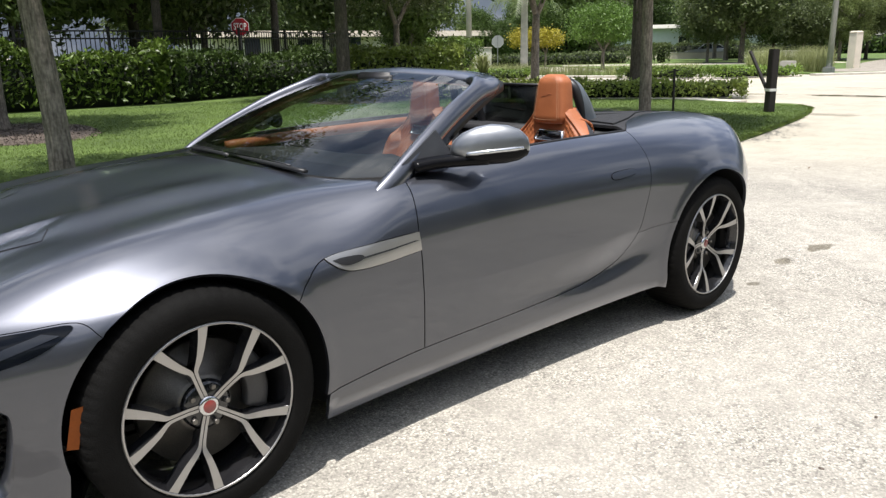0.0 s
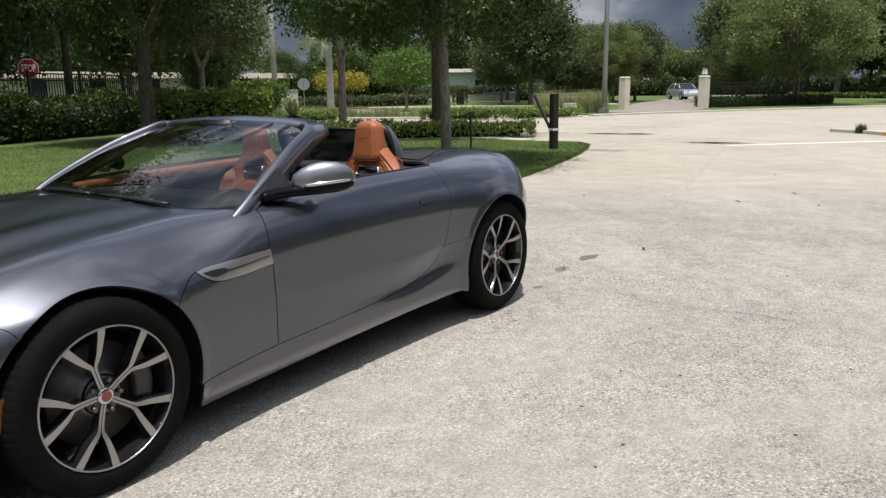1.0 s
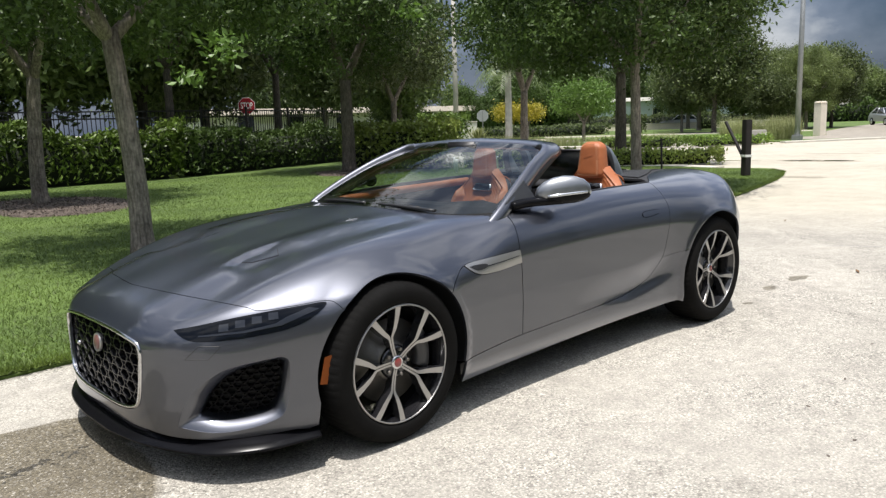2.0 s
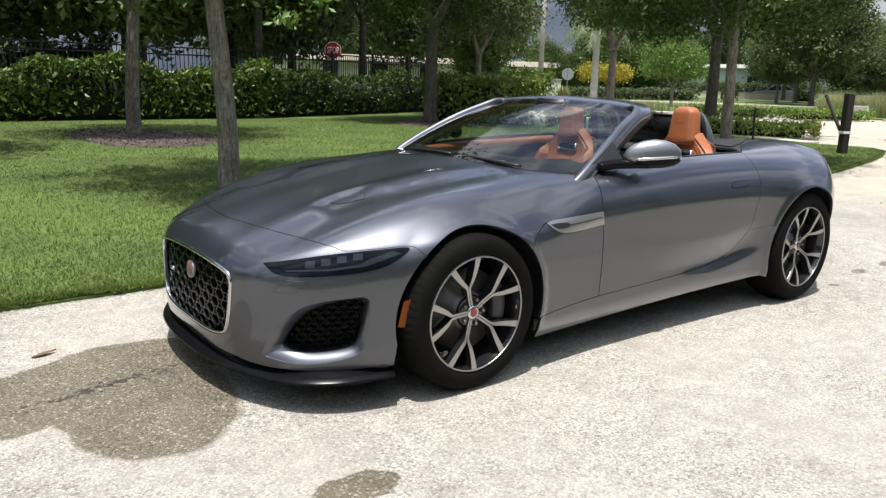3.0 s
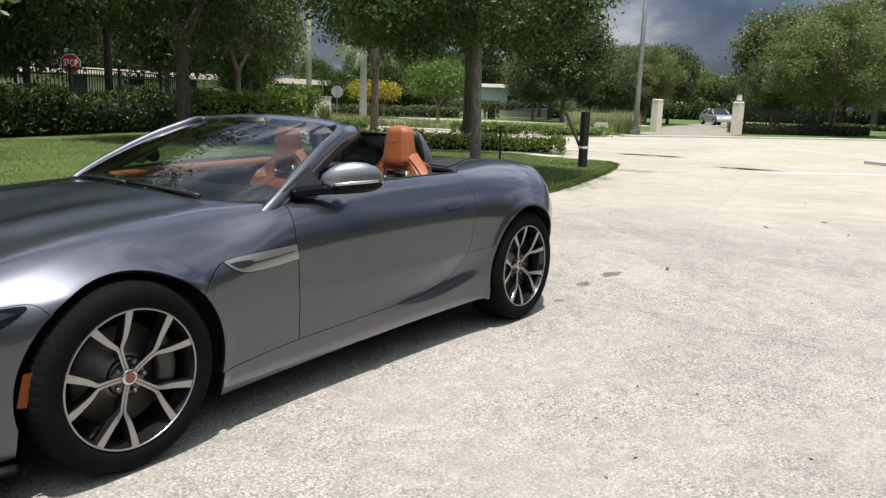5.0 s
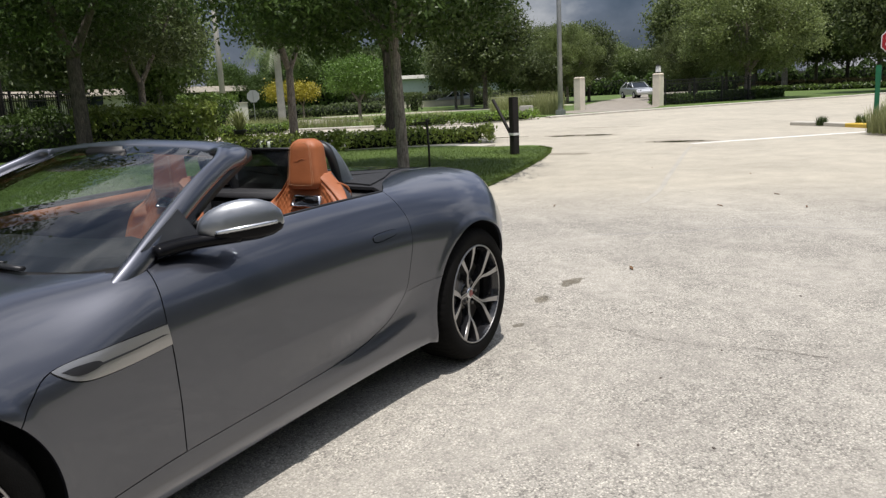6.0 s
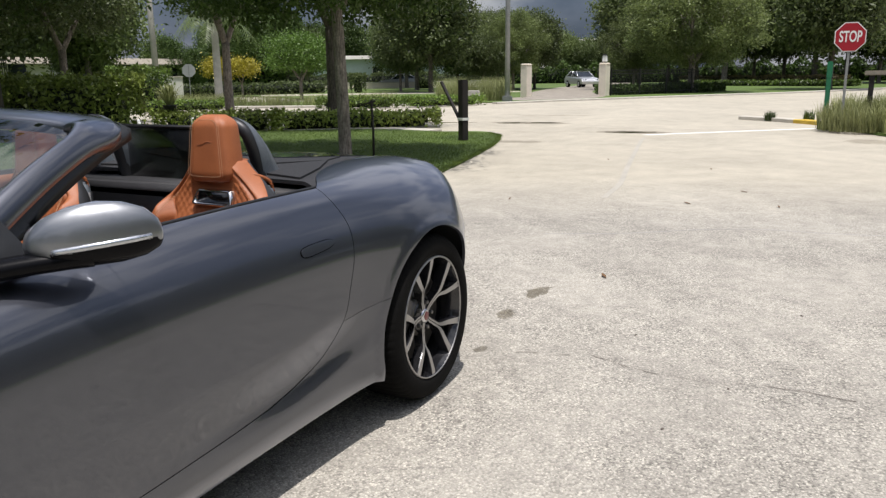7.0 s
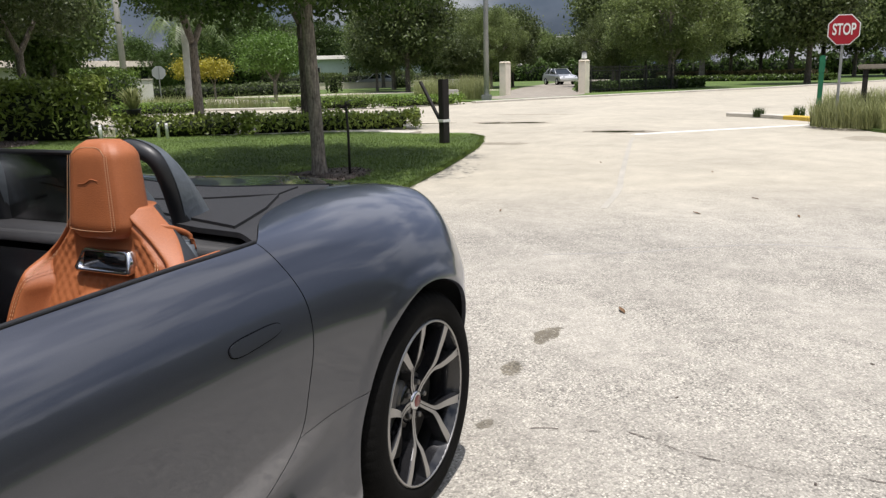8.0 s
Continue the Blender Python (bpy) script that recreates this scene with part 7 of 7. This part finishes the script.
for d, a, s in spots:
    deg = math.degrees(a)
    if deg < 11:
        d, s = d + 22, s * 1.2
    if 13.6 < deg < 18.5:
        d, s = 110, 0.80
    elif 18.5 <= deg < 25:
        s *= 0.62
    elif 42 <= deg < 51:
        s *= 0.42
    elif 25.5 <= deg < 36.5:
        d, s = d + 48, s * 0.95
    elif deg >= 25:
        s *= 0.85
    i = int(rng.integers(3)) if deg < 25 else 3
    copy_thing(protos[i], Matrix.Translation((-0.6 + d * math.cos(a), -1.9 + d * math.sin(a), 0)) @ pose(0, 0, 0, 0, 0, rng.uniform(0, 360)) @ Matrix.Diagonal((s, s, s * rng.uniform(0.9, 1.2), 1)))
for x, y, s in ((-12, 25, 1.0), (-6, 26, 1.15), (0, 25, 1.0), (5, 27, 1.1), (-9, 32, 1.3), (3, 33, 1.3), (-14, 20.5, 0.8), (-5, 10, 0.9),
                (58, -2.5, 1.1), (30, 36, 1.0), (24, 36, 1.05)):
    copy_thing(protos[int(rng.integers(3))], Matrix.Translation((x, y, 0)) @ pose(0, 0, 0, 0, 0, rng.uniform(0, 360)) @ Matrix.Diagonal((s, s, s, 1)))
for k in range(9):
    a0, a1 = radians(-10 + 8 * k), radians(-10 + 8 * k + 8.2)
    d = {0: 106, 1: 106, 2: 106, 3: 106, 4: 118, 5: 118}.get(k, 74)
    hedge("dense dark undergrowth beyond the street", (-0.6 + d * math.cos(a0), -1.9 + d * math.sin(a0)), (-0.6 + d * math.cos(a1), -1.9 + d * math.sin(a1)), 2.6, 2.3, LEAF, 2600, 0.26, 0.3)
for x0, y0, x1, y1 in ((-16, 29, -4, 30), (-4, 30, 5, 31)):
    hedge("dark shrubs behind the iron fence", (x0, y0), (x1, y1), 2.4, 2.2, LEAFPALE, 3600, 0.16, 0.3)
# unseen row behind the viewpoint, added to darken reflections in the car's flank
for x, y, s in ((-20, -17, 1.0), (-13, -19, 1.1), (-7, -16.5, 0.95), (-1, -18, 1.1), (5, -17, 1.0), (11, -19, 1.05), (18, -20, 1.1), (-27, -10, 1.1), (-30, 0, 1.1), (-26, 9, 1.0)):
    copy_thing(protos[int(rng.integers(3))], Matrix.Translation((x, y, 0)) @ pose(0, 0, 0, 0, 0, rng.uniform(0, 360)) @ Matrix.Diagonal((s, s, s, 1)))
hedge("dense shrubs across the road, unseen, added for dark reflections", (-26, -15.5), (0, -15.2), 2.0, 1.7, LEAF, 4200, 0.16, 0.3)
hedge("dense shrubs across the road, unseen, added for dark reflections", (0, -15.2), (22, -16.5), 2.0, 1.7, LEAF, 3800, 0.16, 0.3)
tree("round bright green street tree", (34.9, 24.6, 0), 1.2, 0.12, (0, 0, 2.5), (2.0, 2.0, 1.25), (200, 90), 0.065, LEAFLIME, low=-0.5, spread=0.3)
for x, y in ((38.0, 33.4), (39.6, 33.0)):
    tree("yellow flowering street tree", (x, y, 0), 1.0, 0.08, (0, 0, 1.9), (1.05, 1.0, 0.62), (90, 34), 0.08, LEAFYELLOW, low=-0.4, spread=0.28)
for x, y, s in ((31.5, 38.5, 0.5), (13, 34, 0.75), (8.5, 25.5, 1.15), (12.5, 28.5, 0.95), (4.5, 23.5, 1.05)):
    copy_thing(protos[int(rng.integers(3))], Matrix.Translation((x, y, 0)) @ pose(0, 0, 0, 0, 0, rng.uniform(0, 360)) @ Matrix.Diagonal((s, s, s, 1)))
hedge("loose dark shrubs before the white building", (19, 36.5), (33, 36), 2.0, 0.9, LEAF, 3000, 0.12, 0.4)
for x, y, L, wd, rz in ((18.58, 4.9, 0.85, 0.17, 109), (16.0, 1.55, 0.55, 0.15, 105), (18.1, 7.3, 0.9, 0.10, 112)):
    outline = [(L * math.cos(a) * (1 + 0.10 * math.sin(3 * a + x)), wd * math.sin(a) * (1 + 0.35 * math.sin(4 * a + y) + 0.2 * math.sin(9 * a))) for a in np.linspace(0, 2 * math.pi, 40)[:-1]]
    pd = tagged(part("puddle", prism(outline, -0.01, 0.004), WATER, None, smooth=False), "shallow dark rain puddle on the paving", "puddle", group="puddles")
    pd.matrix_basis = pose(x, y, 0, 0, 0, rz)
hedge("round clipped shrub behind the street", (23.0, 25.0), (25.4, 26.2), 2.0, 1.7, HEDGELEAF, 2600, 0.09)
hedge("low bronze hedge across the far lawn", (88, 12), (80, -4), 1.4, 0.85, REDHEDGE, 3500, 0.12)
# its dark leaves partly stand in for tree shade on the verge
hedge("low groundcover under the gate trees, its dark leaves partly painted shade", (44.6, 9.3), (53.0, 4.5), 2.2, 0.5, LEAF, 5200, 0.11, 0.3)
hedge("low green hedge across the far lawn", (76, 10), (69, -4.5), 1.4, 0.5, HEDGELEAF, 3500, 0.12)
hedge("far clipped hedge along the car park", (36, 38), (50, 33.5), 1.4, 0.9, LEAFPALE, 2600, 0.12)
hedge("far clipped hedge behind the low wall", (62, 47), (79, 33), 1.6, 1.5, LEAFPALE, 3600, 0.14)
for x, y, w, h in ((50.3, 30.6, 1.1, 1.4), (66.8, 33.2, 1.9, 1.6)):
    hedge("square clipped bush beside the car park", (x - 0.26 * w, y + 0.43 * w), (x + 0.26 * w, y - 0.43 * w), w, h, LEAFPALE, 1500, 0.09)
for x, y, s in ((52.5, 28.0, 0.62), (58, 41, 0.6)):
    copy_thing(protos[1], Matrix.Translation((x, y, 0)) @ pose(0, 0, 0, 0, 0, 77 * x) @ Matrix.Diagonal((s, s, s * 1.15, 1)))
ribbon("car_park", [(41.5, 33.0), (47.3, 26.0), (53.5, 18.6)], 4.2, 0.0, 0.06, PAVING, "pale paving of the car park", "road")
low = thing("boundary_wall", "low pale wall beyond the car park", "wall", (68, 37.5, 0), -42)
part("wall_body", box(22, 0.3, 0.62, (0, 0, 0), 0.02), CREAM, low, smooth=False)
part("coping", box(22.2, 0.4, 0.08, (0, 0, 0.62), 0.02), KERB, low, smooth=False)


def building(label, at, rz, sx, sy, h, wall, roofm, n_win):
    b = thing("building", label, "building", at, rz)
    part("wall", box(sx, sy, h, (0, 0, 0), 0.03), wall, b, smooth=False)
    part("roof", box(sx + 1.0, sy + 1.0, 0.45, (0, 0, h), 0.05, 0, 0.97), roofm, b, smooth=False)
    for i in range(n_win):
        w = part("window", box(1.3, 0.12, 1.4, (-sx / 2 + (i + 0.7) * sx / n_win, -sy / 2 - 0.03, 1.0), 0.02), WHITEWALL, b, smooth=False)
        part("pane", box(1.12, 0.05, 1.22, (-sx / 2 + (i + 0.7) * sx / n_win, -sy / 2 - 0.10, 1.09)), DARKGLASS, w, smooth=False)
    return b


building("long low pale building with a tan roof behind the trees", (33.0, 48, 0), -8, 23, 8, 2.3, TANWALL, TANROOF, 6)
building("pale blue pavilion beyond the car park", (82, 46, 0), -62, 18, 8, 3.2, TEAL, WHITEWALL, 4)
building("white house roof beyond the gate", (125, 37, 0), -72, 14, 10, 6.2, WHITEWALL, WHITEWALL, 3)
wall = thing("garden_wall", "white rendered wall beyond the street", "wall", (32.0, 33.3, 0), -46)
part("wall_body", box(3.6, 0.25, 1.35, (0, 0, 0), 0.02), WHITEWALL, wall, smooth=False)
part("coping", box(3.7, 0.35, 0.07, (0, 0, 1.35), 0.02), KERB, wall, smooth=False)


def parked_car(at, rz, paint, label):
    """A hatchback: body, glasshouse, wheels, lamps."""
    c = thing("parked_car", label, "car", at, rz)
    low = [(-2.1, 0.30), (-2.15, 0.55), (-1.95, 0.78), (-0.95, 0.95), (1.9, 1.0), (2.1, 0.75), (2.1, 0.32)]
    cab = [(-0.95, 0.93), (-0.25, 1.40), (0.9, 1.46), (1.7, 1.30), (1.95, 0.98)]
    for name, prof, w0, w1, m in (("body", low, 0.86, 0.80, paint), ("glasshouse", cab, 0.76, 0.62, DARKGLASS)):
        bm = bmesh.new()
        A = [bm.verts.new((x, -(w0 if z < 0.95 else w1), z)) for x, z in prof]
        B = [bm.verts.new((x, (w0 if z < 0.95 else w1), z)) for x, z in prof]
        bm.faces.new(A)
        bm.faces.new(list(reversed(B)))
        for i in range(len(prof)):
            j = (i + 1) % len(prof)
            bm.faces.new((A[i], B[i], B[j], A[j]))
        bmesh.ops.recalc_face_normals(bm, faces=bm.faces)
        bmesh.ops.bevel(bm, geom=list(bm.edges), offset=0.05, segments=2, affect='EDGES')
        part(name, bm, m, c, smooth=False)
    part("roof", box(1.35, 1.2, 0.05, (0.42, 0, 1.425), 0.02), paint, c, smooth=False)
    for s in (1, -1):
        for a, b in (((-0.93, 0.78, 0.95), (-0.2, 0.60, 1.44)), ((0.55, 0.79, 0.98), (0.5, 0.62, 1.44)), ((1.93, 0.76, 0.98), (1.1, 0.60, 1.44))):
            part("pillar", tube([(x, y * s, z) for x, y, z in (a, [(p + q) / 2 for p, q in zip(a, b)], b)], 0.045, 6), paint, c)
    for x in (-1.3, 1.3):
        for s in (1, -1):
            w = revolve([(0.0001, 0.0), (0.2, 0.0), (0.31, 0.01), (0.31, -0.2), (0.0001, -0.2)], 24, 'Y')
            bmesh.ops.transform(w, matrix=pose(x, -0.875 * s, 0.31, 0, 0, 0 if s > 0 else 180), verts=w.verts)
            w = part("wheel", w, RUBBER, c)
            rim = revolve([(0.0001, 0.012), (0.19, 0.012), (0.2, 0.0)], 20, 'Y')
            bmesh.ops.transform(rim, matrix=pose(x, -0.88 * s, 0.31, 0, 0, 0 if s > 0 else 180), verts=rim.verts)
            part("rim", rim, SILVER, w)
    for s in (1, -1):
        part("headlight", box(0.16, 0.36, 0.13, (-1.98, 0.58 * s, 0.62), 0.03), LAMPCLEAR, c)
    return c


parked_car((69.5, 18.2, 0.05), 40, SILVER, "silver hatchback waiting on the gated driveway")
parked_car((71.0, 38.8, 0.0), -42, SILVER, "silver car parked behind the low wall")

# ---- small litter ----
for i, (x, y, rz, L) in enumerate(((-2.73, 0.52, 20, 0.12), (3.46, -1.11, 30, 0.10), (6.2, 0.62, 10, 0.07), (6.6, -1.15, 50, 0.09), (6.7, -2.0, 12, 0.08), (9.6, -1.0, 20, 0.07), (10.3, 0.6, 40, 0.06), (7.6, -1.6, 70, 0.07))):
    lf = thing("fallen_leaf", "dry curled brown leaf on the paving", "leaf", (x, y, 0.0), rz, "fallen leaves")
    bm = bmesh.new()
    rows = [[bm.verts.new((L * (t - 0.5), s * 0.13 * L * math.sin(math.pi * min(0.98, max(0.02, t))), 0.003 + 0.007 * abs(s) + 0.006 * t)) for s in (-1, 0, 1)] for t in np.linspace(0, 1, 7)]
    for A, B in zip(rows, rows[1:]):
        for k in range(2):
            bm.faces.new((A[k], B[k], B[k + 1], A[k + 1]))
    part("blade", bm, DRYLEAF, lf)

for i, (x, y) in enumerate(((0.68, -1.97), (0.77, -2.23), (0.38, -2.80), (-0.06, -2.26), (1.28, -2.90), (-0.28, -2.24), (0.19, -1.98), (1.39, -1.87), (1.88, -2.05), (3.08, -2.30), (-2.02, -0.60), (2.40, -1.55))):
    bm = bmesh.new()
    bmesh.ops.create_icosphere(bm, subdivisions=1, radius=0.006)
    for v in bm.verts:
        v.co *= 0.7 + 0.6 * rng.random()
        v.co.z = max(0.0, v.co.z * 0.6 + 0.002)
        v.co.x *= 1.7
    crumb = tagged(part("bark_crumb", bm, MULCH, None, smooth=False), "small dark bark crumb lying on the paving", "debris", group="bark crumbs")
    crumb.matrix_basis = pose(x, y, 0.0, 0, 0, 47 * i)

# ---- grass blades near the kerb ----
n = 430000
gx, gy = rng.uniform(-4.5, 14.5, n), 1.38 + 15.6 * rng.random(n) ** 1.9
edge = np.interp(gx, [-12, -4, -1, 3, 7, 9.2, 12, 13.9, 14.9], [1.33, 1.34, 1.42, 1.60, 2.15, 2.55, 3.2, 3.85, 4.7])
ok = gy > edge - 0.03 * rng.random(n)
fx = rng.uniform(-6.5, 14.5, 26000)
fy = np.interp(fx, [-12, -4, -1, 3, 7, 9.2, 12, 13.9, 14.9], [1.33, 1.34, 1.42, 1.60, 2.15, 2.55, 3.2, 3.85, 4.7]) + rng.normal(size=26000) * 0.022 + 0.02 * np.sin(fx * 7.0) * np.sin(fx * 2.3 + 1)
gx, gy = np.concatenate([gx[ok], fx]), np.concatenate([gy[ok], fy])
n = len(gx)
ang, hh = rng.uniform(0, 2 * math.pi, n), rng.uniform(0.012, 0.042, n)
ln = rng.normal(size=(n, 2)) * 0.022
base = np.stack([gx, gy, np.full(n, 0.03)], -1)
sd = np.stack([np.cos(ang), np.sin(ang), np.zeros(n)], -1) * 0.0042
tip = base + np.stack([ln[:, 0], ln[:, 1], hh], -1)
V = np.stack([base - sd, base + sd, tip], 1).reshape(-1, 3)
me = bpy.data.meshes.new("grass_blades")
me.vertices.add(3 * n)
me.vertices.foreach_set("co", V.ravel())
me.loops.add(3 * n)
me.loops.foreach_set("vertex_index", np.arange(3 * n))
me.polygons.add(n)
me.polygons.foreach_set("loop_start", np.arange(n) * 3)
me.update(calc_edges=True)
tagged(link("grass_blades", me, BLADE, None, smooth=False), "short green grass blades on the lawn", "grass", kind="stuff")
